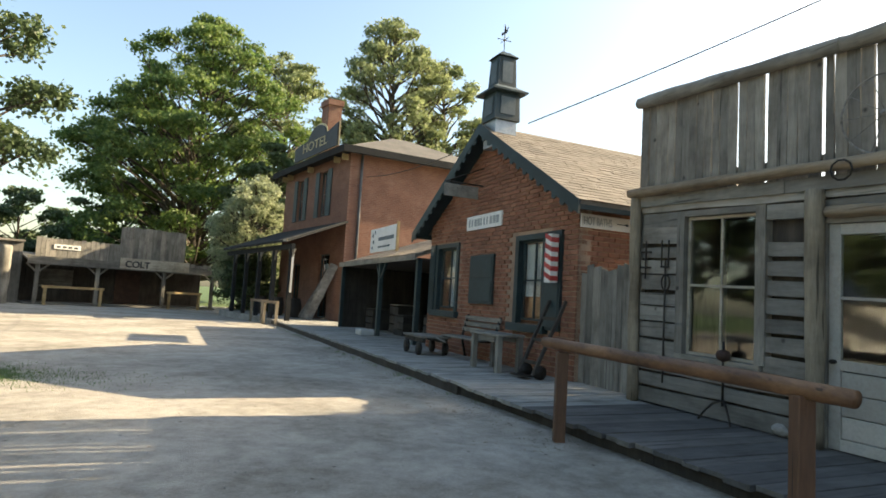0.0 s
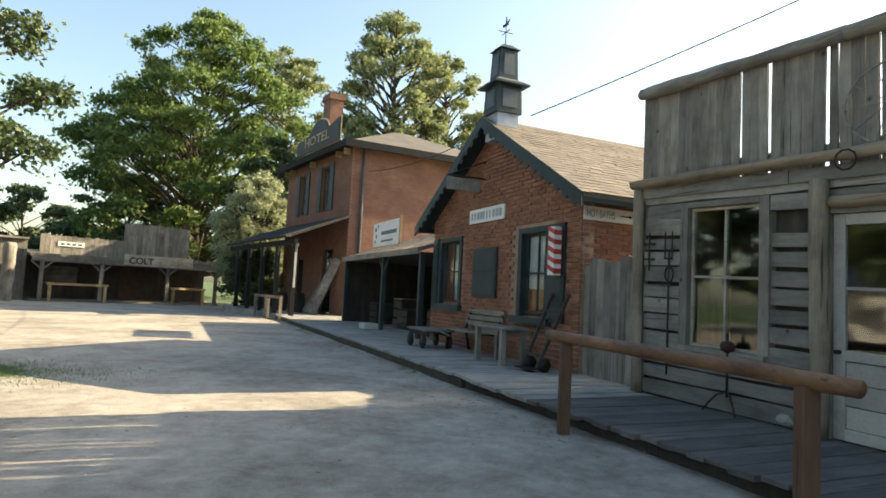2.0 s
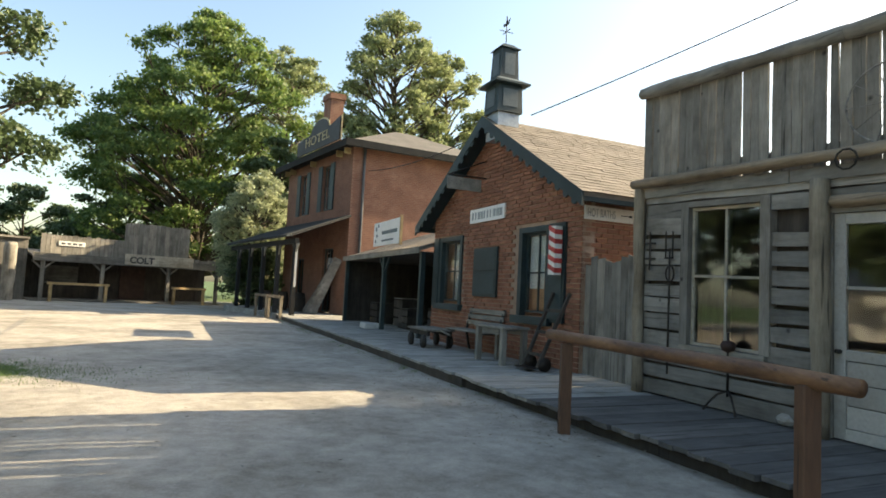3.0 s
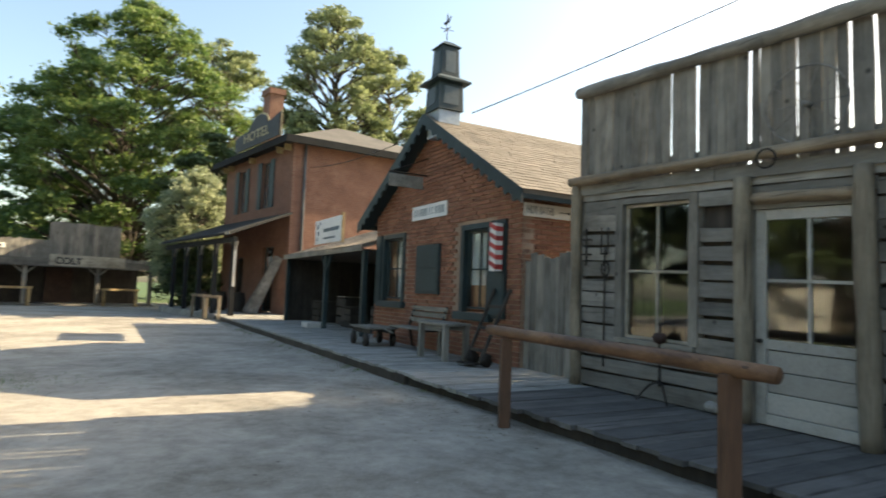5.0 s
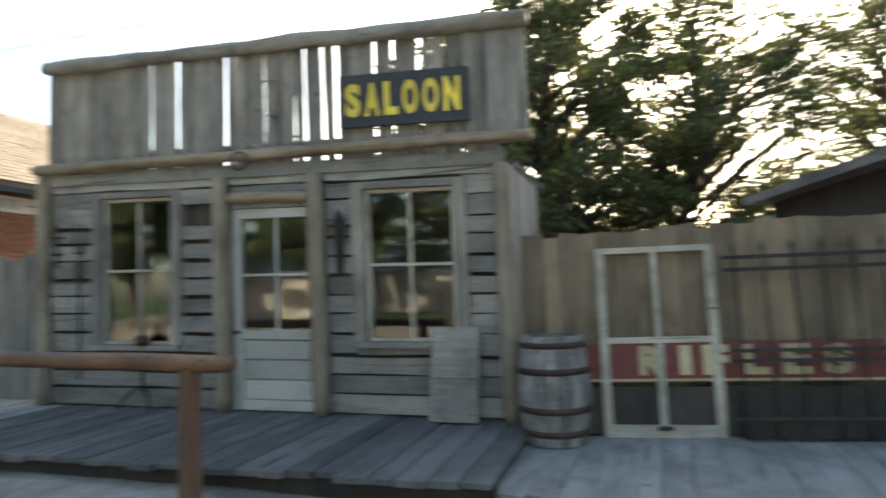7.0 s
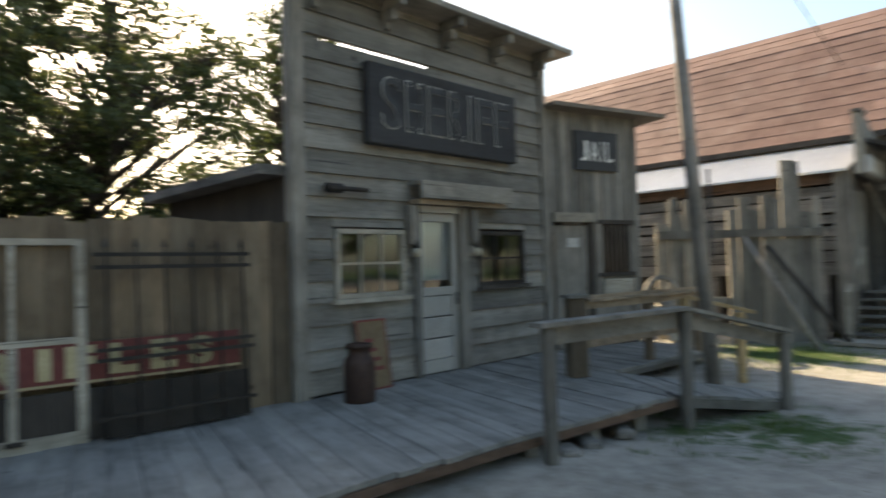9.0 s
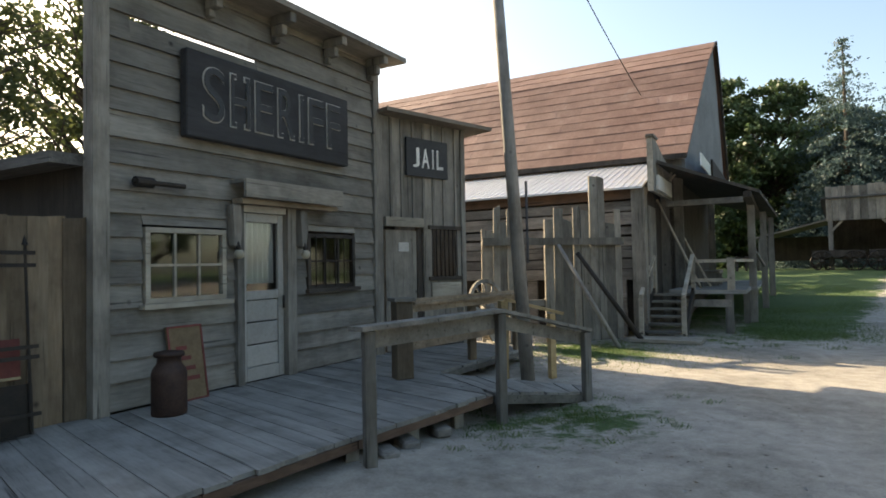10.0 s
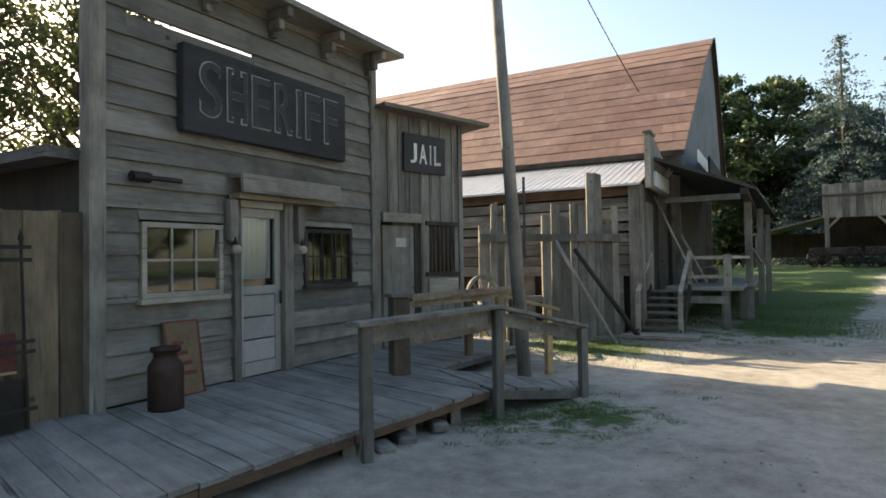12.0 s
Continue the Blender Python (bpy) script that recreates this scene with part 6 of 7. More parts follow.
build_tree((-12.5, 43.0, 0), 12.5, 4.2, 1.2, 36, LEAF_DEEP, "dark leafy tree between hotel and shop row", leaves=22000, size=0.13, pads=60)
build_tree(az(42.6, 30), 20.0, 5.2, 5.0, 26, LEAF_DEEP, "dark leafy tree reaching over the street end", leaves=26000, size=0.12, pads=52, flat=0.55, pad=0.24, wide=0.3)
for k, (a, d, h, w) in enumerate(((35.5, 66, 9.6, 6.4), (41.5, 62, 8.8, 6.5), (48, 60, 8.4, 6.0))):
    build_tree(az(a, d), h, w, 0.3, 81 + k, LEAF_DEEP, "distant dark leafy tree beyond the shop row", leaves=14000, size=0.2, pads=45, wide=0.5)
build_tree(az(17.7, 36), 8.1, 2.5, 0.8, 27, LEAF_SILVER, "small silvery olive-leaved tree beside the hotel", leaves=30000, size=0.08, pads=130, flat=0.9, pad=0.22, name="olive_tree", wide=0.5, hollow=0.2)
build_tree(az(17.0, 34.5), 3.6, 2.2, 0.2, 38, LEAF_DEEP, "low dark green shrub beside the hotel porch", leaves=12000, size=0.08, pads=50, flat=0.8, pad=0.28, name="shrub", wide=0.4, hollow=0.2)
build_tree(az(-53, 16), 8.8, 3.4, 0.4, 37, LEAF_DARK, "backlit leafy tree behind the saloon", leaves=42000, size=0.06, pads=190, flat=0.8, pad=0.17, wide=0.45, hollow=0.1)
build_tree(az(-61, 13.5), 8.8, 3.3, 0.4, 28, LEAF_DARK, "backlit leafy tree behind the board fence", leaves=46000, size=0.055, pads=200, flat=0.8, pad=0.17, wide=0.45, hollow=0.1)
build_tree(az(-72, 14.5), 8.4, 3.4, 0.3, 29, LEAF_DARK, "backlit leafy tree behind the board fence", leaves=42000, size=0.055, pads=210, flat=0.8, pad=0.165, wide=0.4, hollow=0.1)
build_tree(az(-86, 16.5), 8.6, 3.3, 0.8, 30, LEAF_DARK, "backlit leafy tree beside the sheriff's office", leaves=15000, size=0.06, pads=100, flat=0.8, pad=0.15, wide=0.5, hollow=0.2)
for k, (a, d, h, w) in enumerate(((-138.9, 50, 14.6, 4.6), (-142.9, 50, 14.0, 5.0), (-147.5, 57, 13.0, 5.5), (-155, 58, 11, 5.5))):
    build_tree(az(a, d, 1), h, w, 0.3, 31 + k, LEAF_DEEP, "dark leafy tree behind the wagon shed", leaves=34000, size=0.15, pads=130, flat=0.7, wide=0.4, hollow=0.15)
# added trees, mostly unseen behind the barn, to shade the street's right end
for k, (x, y, h) in enumerate(((29, -15, 9.5), (28, -20.5, 10), (27, -26, 10.5), (31, -31, 11))):
    build_tree((x, y, 0.6), h, 3.8, 0.8, 51 + k, LEAF_DEEP, "dark leafy tree added behind the barn to shade the street", leaves=10000, size=0.2, pads=50)
# trees across the street, behind the walker
for k, (x, y, h, w) in enumerate(((-20, 17, 13, 5.2), (-19, 7.5, 12, 5.0), (-18, -3, 12.5, 5.0))):
    build_tree((x, y, 0), h, w, 3.2, 91 + k, LEAF_DEEP, "broad leafy maple on the lawn across the street", leaves=20000, size=0.17, pads=60, hollow=0.2)
for k, (a, d, h, w) in enumerate(((62, 34, 13, 5), (84, 30, 12, 5), (104, 36, 14, 6), (128, 26, 11, 4.5), (150, 32, 12, 5), (172, 34, 12, 5), (192, 34, 12, 5))):
    build_tree(az(a, d), h, w, 2.5, 41 + k, LEAF_DEEP, "leafy maple across the street", leaves=11000, size=0.2, pads=55)


def build_spruce(at, height, seed):
    t = thing("spruce_tree", pose(*at), "tall dark blue-green spruce behind the shed", "tree", "spruces")
    rod("trunk", (0, 0, -0.3), (0, 0, height * 0.97), 0.28, BARK, t, r1=0.03)
    rnd = random.Random(seed)
    cen = []
    z = 1.2
    while z < height:
        r_ = (1 - z / height) * height * 0.36 + 0.16
        n = max(4, int(r_ * 5))
        for i in range(n):
            an = rnd.uniform(0, 2 * math.pi)
            for f in np.linspace(0.25, 1, max(2, int(r_ * 2.5))):
                cen.append((math.cos(an) * r_ * f, math.sin(an) * r_ * f, z - 0.35 * r_ * f * f + rnd.uniform(-0.15, 0.15)))
        z += 0.5
    leaf_cloud("crown", cen, 17, 0.2, 0.085, NEEDLE, t, seed, flat=0.4)


build_spruce(az(-147.9, 46, 1), 14.6, 61)
build_spruce(az(-151.6, 46.5, 1), 13.4, 62)
build_spruce(az(-145.6, 53, 1), 11.0, 63)

# ---- pale house across the street ----
def build_house():
    t = thing("pale_house", pose(-27, 8, 0, 0, 0, 90), "low pale stucco house under trees across the street", "house")
    slab("wall", -7, 7, 0, 0.3, 0, 2.7, PLASTER, t)
    slab("wall", -7, -6.7, 0.3, 6, 0, 2.7, PLASTER, t)
    slab("wall", 6.7, 7, 0.3, 6, 0, 2.7, PLASTER, t)
    bm = bmesh.new()
    v = [(-7.4, -0.5, 2.7), (7.4, -0.5, 2.7), (7.4, 3.1, 4.6), (-7.4, 3.1, 4.6)]
    w = [(-7.4, 6.5, 2.7), (7.4, 6.5, 2.7)]
    a = [bm.verts.new(p) for p in v]
    b = [bm.verts.new(p) for p in w]
    bm.faces.new(a)
    bm.faces.new((a[3], a[2], b[1], b[0]))
    bm.faces.new((a[0], b[0], b[1], a[1]))
    bm.faces.new((a[0], a[3], b[0]))
    bm.faces.new((a[1], b[1], a[2]))
    part("roof", bm, ZINC, t)
    slab("door", -0.5, 0.5, -0.03, -0.003, 0, 2.1, DARKWOOD, t)


build_house()


# ---- short fence between barber shop and saloon ----
def build_side_gate():
    a, b = Vector((2.16, 9.9)), Vector((2.84, 8.06))
    t = thing("side_fence", pose(a.x, a.y, 0, 0, 0, math.degrees(math.atan2(b.y - a.y, b.x - a.x))), "tall weathered grey board fence beside the barber shop", "fence")
    x, rnd = 0.0, random.Random(12)
    while x < (b - a).length:
        w = rnd.uniform(0.15, 0.24)
        plank_z(t, x, x + w - 0.008, 0.22, 2.1 + rnd.uniform(-0.08, 0.06), 0, 0.022, GREY, top=rnd.uniform(-0.05, 0.05))
        x += w
    slab("fence_rail", 0, 1.95, 0.026, 0.07, 1.7, 1.8, GREY_X, t)


build_side_gate()


# ---- things on the boardwalk ----
def build_table():
    t = thing("side_table", BARBER @ pose(4.62, -0.62, 0.3), "small grey wooden table on four square legs", "table")
    slab("tabletop", -0.52, 0.52, -0.26, 0.26, 0.60, 0.645, GREY_X, t, bevel=0.006)
    for x in (-0.44, 0.44):
        for y in (-0.2, 0.2):
            slab("leg", x - 0.045, x + 0.045, y - 0.045, y + 0.045, 0, 0.6, GREY, t)
    slab("apron", -0.3, 0.3, -0.21, -0.19, 0.5, 0.6, GREY_X, t)
    slab("apron", -0.3, 0.3, 0.19, 0.21, 0.5, 0.6, GREY_X, t)


def build_bench():
    t = thing("bench", BARBER @ pose(3.0, -0.36, 0.3), "slatted park bench with dark iron ends by the brick wall", "bench")
    for i in range(4):
        slab("seat_slat", -0.75, 0.75, -0.25 + i * 0.115, -0.15 + i * 0.115, 0.42, 0.445, GREY_X, t)
    for i in range(3):
        bar("back_slat", (-0.75, 0.25 + i * 0.03, 0.58 + i * 0.12), (0.75, 0.25 + i * 0.03, 0.58 + i * 0.12), 0.025, 0.09, GREY_X, t)
    for x in (-0.68, 0.68):
        bm = bmesh.new()
        beam(bm, (x, -0.22, 0), (x, -0.2, 0.42), 0.04, 0.04)
        beam(bm, (x, 0.3, 0), (x, 0.2, 0.42), 0.04, 0.04)
        beam(bm, (x, 0.2, 0.4), (x, 0.34, 0.88), 0.04, 0.04)
        beam(bm, (x, -0.24, 0.41), (x, 0.22, 0.41), 0.04, 0.03)
        part("iron_end", bm, IRON, t)


def build_cart():
    t = thing("luggage_cart", BARBER @ pose(1.9, -0.8, 0.3), "low old wooden luggage cart on small iron wheels", "cart")
    for i in range(5):
        slab("bed_board", -0.55, 0.55, -0.32 + i * 0.13, -0.2 + i * 0.13, 0.36, 0.40, GREY_X, t)
    slab("frame_beam", -0.5, 0.5, -0.28, -0.22, 0.26, 0.36, DARKWOOD, t)
    slab("frame_beam", -0.5, 0.5, 0.22, 0.28, 0.26, 0.36, DARKWOOD, t)
    for x in (-0.35, 0.35):
        for y in (-0.3, 0.3):
            rod("wheel", (x, y - 0.02, 0.14), (x, y + 0.02, 0.14), 0.14, IRON, t, seg=16)
    rod("handle", (0.5, 0, 0.38), (1.2, -0.1, 0.34), 0.018, GREY_X, t)


def build_hand_truck():
    t = thing("hand_truck", BARBER @ pose(5.62, -0.3, 0.3), "old wooden hand truck leaning on the brick wall", "hand truck")
    for x in (-0.2, 0.2):
        bar("side_rail", (x, -0.32, 0.08), (x * 1.15, 0.22, 1.25), 0.045, 0.05, DARKWOOD, t)
        rod("wheel", (x - 0.03, -0.2, 0.11), (x + 0.03, -0.2, 0.11), 0.11, IRON, t, seg=16)
    for f in (0.15, 0.45, 0.75):
        bar("cross_bar", (-0.2, -0.32 + 0.54 * f, 0.08 + 1.17 * f), (0.2, -0.32 + 0.54 * f, 0.08 + 1.17 * f), 0.03, 0.05, DARKWOOD, t)
    slab("toe_plate", -0.2, 0.2, -0.5, -0.3, 0.04, 0.06, IRON, t)


build_table()
build_bench()
build_cart()
build_hand_truck()


def build_tripod():
    t = thing("iron_stand", pose(3.14, 6.73, 0.3), "rusted iron tripod stand with a round cup", "stand")
    rod("stem", (0, 0, 0.18), (0, 0, 0.88), 0.014, IRON, t)
    for k in range(3):
        a = k * 2.1 + 0.4
        bm = bmesh.new()
        pts = [(0.0, 0.24), (0.1, 0.2), (0.19, 0.1), (0.25, 0.01)]
        for p, q in zip(pts, pts[1:]):
            cyl(bm, (math.cos(a) * p[0], math.sin(a) * p[0], p[1]), (math.cos(a) * q[0], math.sin(a) * q[0], q[1]), 0.012, seg=6)
        part("leg", bm, IRON, t)
    bm = bmesh.new()
    lathe(bm, [(0.02, 0.66), (0.07, 0.69), (0.08, 0.74), (0.06, 0.78), (0.02, 0.79)], 14)
    part("cup", bm, RUSTY, t, smooth=True)
    bm = bmesh.new()
    bmesh.ops.create_icosphere(bm, subdivisions=2, radius=0.12)
    for v in bm.verts:
        v.co = Vector((v.co.x * 1.25, v.co.y, v.co.z * 0.6 + 0.06)) * (1 + 0.25 * noise.noise(v.co * 6))
    s = part("stone", bm, STONE, None)
    s.matrix_world = pose(3.5, 6.15, 0.31, 0, 0, 20)
    tagged(s, "pale rounded field stone lying on the deck", "stone")


build_tripod()


def build_wall_tools():
    WARP[0] = sal_warp
    t = thing("pitchfork", SALOON, "old iron hay fork hung on the plank wall", "tool")
    rod("handle", (0.66, -0.07, 0.6), (0.66, -0.07, 2.15), 0.012, DARKWOOD, t)
    bm = bmesh.new()
    for dx in (-0.06, 0.06):
        cyl(bm, (0.66 + dx, -0.08, 2.05), (0.66 + dx, -0.08, 2.4), 0.01, seg=6)
    cyl(bm, (0.59, -0.08, 2.06), (0.73, -0.08, 2.06), 0.012, seg=6)
    for i in range(12):
        a, b = math.pi * i / 6, math.pi * (i + 1) / 6
        cyl(bm, (0.68 + 0.07 * math.cos(a), -0.08, 1.86 + 0.1 * math.sin(a)), (0.68 + 0.07 * math.cos(b), -0.08, 1.86 + 0.1 * math.sin(b)), 0.012, seg=6)
    part("fork_head", bm, IRON, t)
    t = thing("iron_bracket", SALOON, "rusted iron tool hung on the plank wall", "tool")
    bm = bmesh.new()
    cyl(bm, (0.3, -0.07, 1.9), (0.3, -0.07, 2.4), 0.012, seg=6)
    cyl(bm, (0.22, -0.07, 2.25), (0.4, -0.07, 2.25), 0.012, seg=6)
    cyl(bm, (0.22, -0.07, 2.05), (0.4, -0.07, 2.05), 0.012, seg=6)
    part("iron_bars", bm, IRON, t)
    t = thing("saw_blade", SALOON, "long rusted iron blade hung beside the door", "tool")
    bm = bmesh.new()
    poly(bm, [(4.0, 1.75), (4.06, 1.75), (4.08, 2.1), (4.1, 2.35), (4.02, 2.45), (3.98, 2.35)], -0.08, -0.06)
    part("blade", bm, IRON, t)
    rod("handle", (3.92, -0.07, 2.28), (4.16, -0.07, 2.28), 0.014, IRON, t)
    t = thing("horseshoe_chain", SALOON, "iron chain and ring hung under the beam log", "tool")
    bm = bmesh.new()
    for i in range(10):
        a, b = math.pi * i / 5, math.pi * (i + 1) / 5
        cyl(bm, (3.0 + 0.1 * math.cos(a), -0.24, 3.0 + 0.1 * math.sin(a)), (3.0 + 0.1 * math.cos(b), -0.24, 3.0 + 0.1 * math.sin(b)), 0.01, seg=6)
    part("ring", bm, IRON, t)
    t = thing("leaning_board", SALOON, "square pale board leaning below the window", "board")
    bm = bmesh.new()
    for za, zb in ((0.32, 0.72), (0.725, 1.22)):
        v = [(4.98, -0.28 + 0.2 * (za - 0.3), za), (5.42, -0.28 + 0.2 * (za - 0.3), za), (5.42, -0.28 + 0.2 * (zb - 0.3), zb), (4.98, -0.28 + 0.2 * (zb - 0.3), zb)]
        f = [bm.verts.new(p) for p in v]
        k = [bm.verts.new((p[0], p[1] + 0.03, p[2])) for p in v]
        bm.faces.new(f)
        bm.faces.new(k[::-1])
        for i in range(4):
            bm.faces.new((f[i], k[i], k[(i + 1) % 4], f[(i + 1) % 4]))
    part("panel", bm, GREY_X, t)
    WARP[0] = None


build_wall_tools()


def build_barrel():
    t = thing("barrel", pose(4.66, 2.5, 0.21), "grey oak barrel with rusty iron hoops", "barrel")
    prof = [(0.24, 0.0), (0.275, 0.2), (0.295, 0.42), (0.275, 0.66), (0.24, 0.85)]
    n = 18
    for i in range(n):
        a0, a1 = 2 * math.pi * i / n, 2 * math.pi * (i + 1) / n - 0.03
        bm = bmesh.new()
        rows = []
        for r_, z in prof:
            rows.append([bm.verts.new((math.cos(a) * q, math.sin(a) * q, z)) for a in (a0, a1) for q in (r_, r_ - 0.02)])
        for p, q in zip(rows, rows[1:]):
            bm.faces.new((p[0], p[2], q[2], q[0]))
            bm.faces.new((p[1], p[3], q[3], q[1]))
            bm.faces.new((p[0], p[1], q[1], q[0]))
            bm.faces.new((p[2], p[3], q[3], q[2]))
        for r_ in (rows[0], rows[-1]):
            bm.faces.new((r_[0], r_[1], r_[3], r_[2]))
        part("stave", bm, OLDLOG, t)
    for z, r_ in ((0.1, 0.262), (0.28, 0.287), (0.58, 0.287), (0.78, 0.257)):
        bm = bmesh.new()
        lathe(bm, [(r_, z - 0.025), (r_ + 0.006, z), (r_, z + 0.025)], 24)
        part("hoop", bm, RUSTY, t, smooth=True)
    bm = bmesh.new()
    lathe(bm, [(0.22, 0.78), (0.22, 0.8)], 20)
    part("lid", bm, GREY_X, t)


build_barrel()


def build_can():
    t = thing("milk_can", pose(6.40, -0.63, 0.2), "dark rusted steel milk can on the deck", "milk can")
    bm = bmesh.new()
    lathe(bm, [(0.145, 0), (0.15, 0.02), (0.15, 0.36), (0.14, 0.4), (0.105, 0.45), (0.1, 0.5), (0.115, 0.51)], 24)
    part("body", bm, RUSTY, t, smooth=True)
    bm = bmesh.new()
    lathe(bm, [(0.125, 0.51), (0.13, 0.53), (0.125, 0.55), (0.06, 0.56)], 24)
    part("lid", bm, RUSTY, t, smooth=True)
    m = SHERIFF @ pose(0.66, -0.2, 0.2, -9)
    t = thing("leaning_sign", m, "tan board sign with red edge and faded red lettering", "sign")
    slab("board", 0, 0.40, 0, 0.025, 0.002, 0.74, SIGNTAN, t)
    for a in ((0, 0.4, 0.002, 0.02), (0, 0.4, 0.72, 0.74), (0, 0.02, 0.02, 0.72), (0.38, 0.4, 0.02, 0.72)):
        slab("edge_band", a[0], a[1], -0.006, -0.001, a[2], a[3], SIGNRED, t)
    for k in range(4):
        slab("letter_bar", 0.08 + 0.03 * k, 0.2 + 0.04 * k, -0.005, -0.001, 0.5 - 0.1 * k, 0.54 - 0.1 * k, SIGNRED, t)


build_can()


def build_iron_gate():
    a, b = Vector((5.42, 1.28)), Vector((6.2, 0.08))
    t = thing("iron_gate", pose(a.x, a.y, 0.2, -5, 0, math.degrees(math.atan2(b.y - a.y, b.x - a.x))), "black wrought iron gate with pointed pickets leaning on the fence", "gate")
    for z in (0.18, 0.62, 0.7, 1.34, 1.44):
        bar("cross_bar", (-0.06, 0, z), (1.2, 0, z), 0.02, 0.03, IRON, t)
    for i in range(6):
        x = 0.03 + i * 0.22
        bm = bmesh.new()
        cyl(bm, (x, 0, 0.03), (x, 0, 1.5), 0.011, seg=6)
        cyl(bm, (x, 0, 1.5), (x, 0, 1.58), 0.024, 0.002, seg=6)
        part("picket", bm, IRON, t)
    slab("kick_plate", 0, 1.15, 0.012, 0.02, 0.03, 0.42, IRON, t)
    a, b = Vector((4.78, 2.52)), Vector((6.12, 0.24))
    t = thing("red_sign", pose(a.x + 0.08, a.y + 0.05, 0.22, -4, 0, math.degrees(math.atan2(b.y - a.y, b.x - a.x))), "long dark red board sign with yellow letters against the fence", "sign")
    slab("board", 0.1, 2.5, 0, 0.03, 0.42, 0.74, SIGNRED, t)
    slab("lower_board", 0.1, 2.5, 0.0, 0.03, 0.0, 0.38, DARKWOOD, t)
    slab("edge_band", 0.1, 2.5, -0.006, -0.001, 0.425, 0.445, GOLD, t)
    for ch, x in zip("RIFLES", (0.66, 0.98, 1.16, 1.46, 1.76, 2.06)):
        lettering("letter", ch, 0.3, x, -0.004, 0.475, GOLD, t, depth=0.003, bold=0.016, width=0.09 if ch == "I" else 0.2, height=0.24)


build_iron_gate()


# ---- stockade, pole and wires ----
def build_stockade():
    a, b = Vector((10.35, -5.85)), Vector((9.95, -8.75))
    t = thing("stockade_fence", pose(a.x, a.y, 0, 0, 0, math.degrees(math.atan2(b.y - a.y, b.x - a.x))), "tall rough grey slab stockade with uneven tops", "fence")
    x, rnd = 0.0, random.Random(15)
    while x < 2.9:
        w = rnd.uniform(0.14, 0.24)
        if not 0.62 < x < 1.15:
            h = 2.3 + rnd.uniform(-0.15, 0.3)
            if 2.25 < x < 2.5:
                h = 3.2
            plank_z(t, x, x + w - 0.012, -0.05, h, rnd.uniform(-0.02, 0.02), 0.04, SLAB, name="slab", top=rnd.uniform(-0.08, 0.08), lean=rnd.uniform(-0.01, 0.01))
        x += w
    slab("fence_rail", 0, 2.95, -0.09, -0.03, 1.85, 1.99, SLAB, t)
    slab("fence_rail", 0, 2.95, 0.05, 0.1, 0.7, 0.82, GREY_X, t)
    bm = bmesh.new()
    cyl(bm, (8.98, -7.84, -0.02), (9.98, -7.3, 1.85), 0.045, 0.035, seg=8)
    p = part("brace_pole", bm, POLE, None, smooth=True)
    tagged(p, "pale bare pole bracing the stockade", "pole")
    bm = bmesh.new()
    cyl(bm, (9.2, -8.6, 0.0), (9.95, -7.7, 1.7), 0.05, 0.04, seg=8)
    p = part("brace_pole", bm, DARKWOOD, None, smooth=True)
    tagged(p, "dark pole bracing the stockade", "pole")


build_stockade()


def build_old_wheel():
    t = thing("yard_ornament", pose(9.72, -5.72, 0.2, -10, 0, -66), "big broken pale wooden wagon wheel leaning by the stockade", "ornament")
    bm = bmesh.new()
    n, r_, hub = 32, 0.5, 0.53
    for i in range(n - 5):
        a, b = 2 * math.pi * i / n, 2 * math.pi * (i + 1) / n
        beam(bm, (r_ * math.cos(a), 0, hub + r_ * math.sin(a)), (r_ * math.cos(b), 0, hub + r_ * math.sin(b)), 0.05, 0.06)
    part("rim", bm, GREY_X, t)
    rod("hub", (0, -0.1, hub), (0, 0.1, hub), 0.09, GREY_X, t)
    for i in range(12):
        a = 2 * math.pi * i / 12
        rod("spoke", (0, 0, hub), (r_ * math.cos(a), 0, hub + r_ * math.sin(a)), 0.02, GREY_X, t, seg=6)
    t = thing("broken_board", pose(9.55, -5.7, 0.2, -12, 0, -62), "short pale broken board leaning by the wheel", "board")
    plank_z(t, -0.12, 0.12, 0.0, 0.62, 0, 0.025, PALE_X, lean=-0.5, top=-0.08)


build_old_wheel()


def build_pole():
    t = thing("utility_pole", pose(7.3, -4.93, 0), "leaning grey wooden utility pole", "utility pole")
    top = Vector((0.5, 0.26, 8.2))
    bm = bmesh.new()
    cyl(bm, (0, 0, -0.3), top, 0.095, 0.065, seg=14)
    part("shaft", bm, POLE, t, smooth=True)
    bm = bmesh.new()
    cyl(bm, (0.1, -0.08, 1.5), (0.1, -0.08, 2.6), 0.02, seg=6)
    part("conduit", bm, DARKROOF, t)

    def wire(name, a, b, sag, label):
        cu = bpy.data.curves.new(name, "CURVE")
        cu.dimensions, cu.bevel_depth, cu.bevel_resolution = "3D", 0.012, 1
        sp = cu.splines.new("POLY")
        sp.points.add(24)
        for i in range(25):
            f = i / 24
            p = Vector(a).lerp(Vector(b), f)
            sp.points[i].co = (p.x, p.y, p.z - sag * 4 * f * (1 - f), 1)
        cu.materials.append(IRON)
        tagged(new(name, cu), label, "cable")
    end = Vector((7.3, -4.93, 0)) + top
    wire("overhead_cable", (12.3, 7.9, 9.9), (1.58, 12.2, 5.18), 0.17, "dark sagging cable from the pole to the gable")
    wire("overhead_cable", end, (14.4, -14.2, 5.6), 0.25, "dark cable from the pole to the barn")
    wire("overhead_cable", (1.05, 12.25, 5.0), (-3.6, 26.0, 6.6), 0.25, "dark cable between gable and hotel")


build_pole()


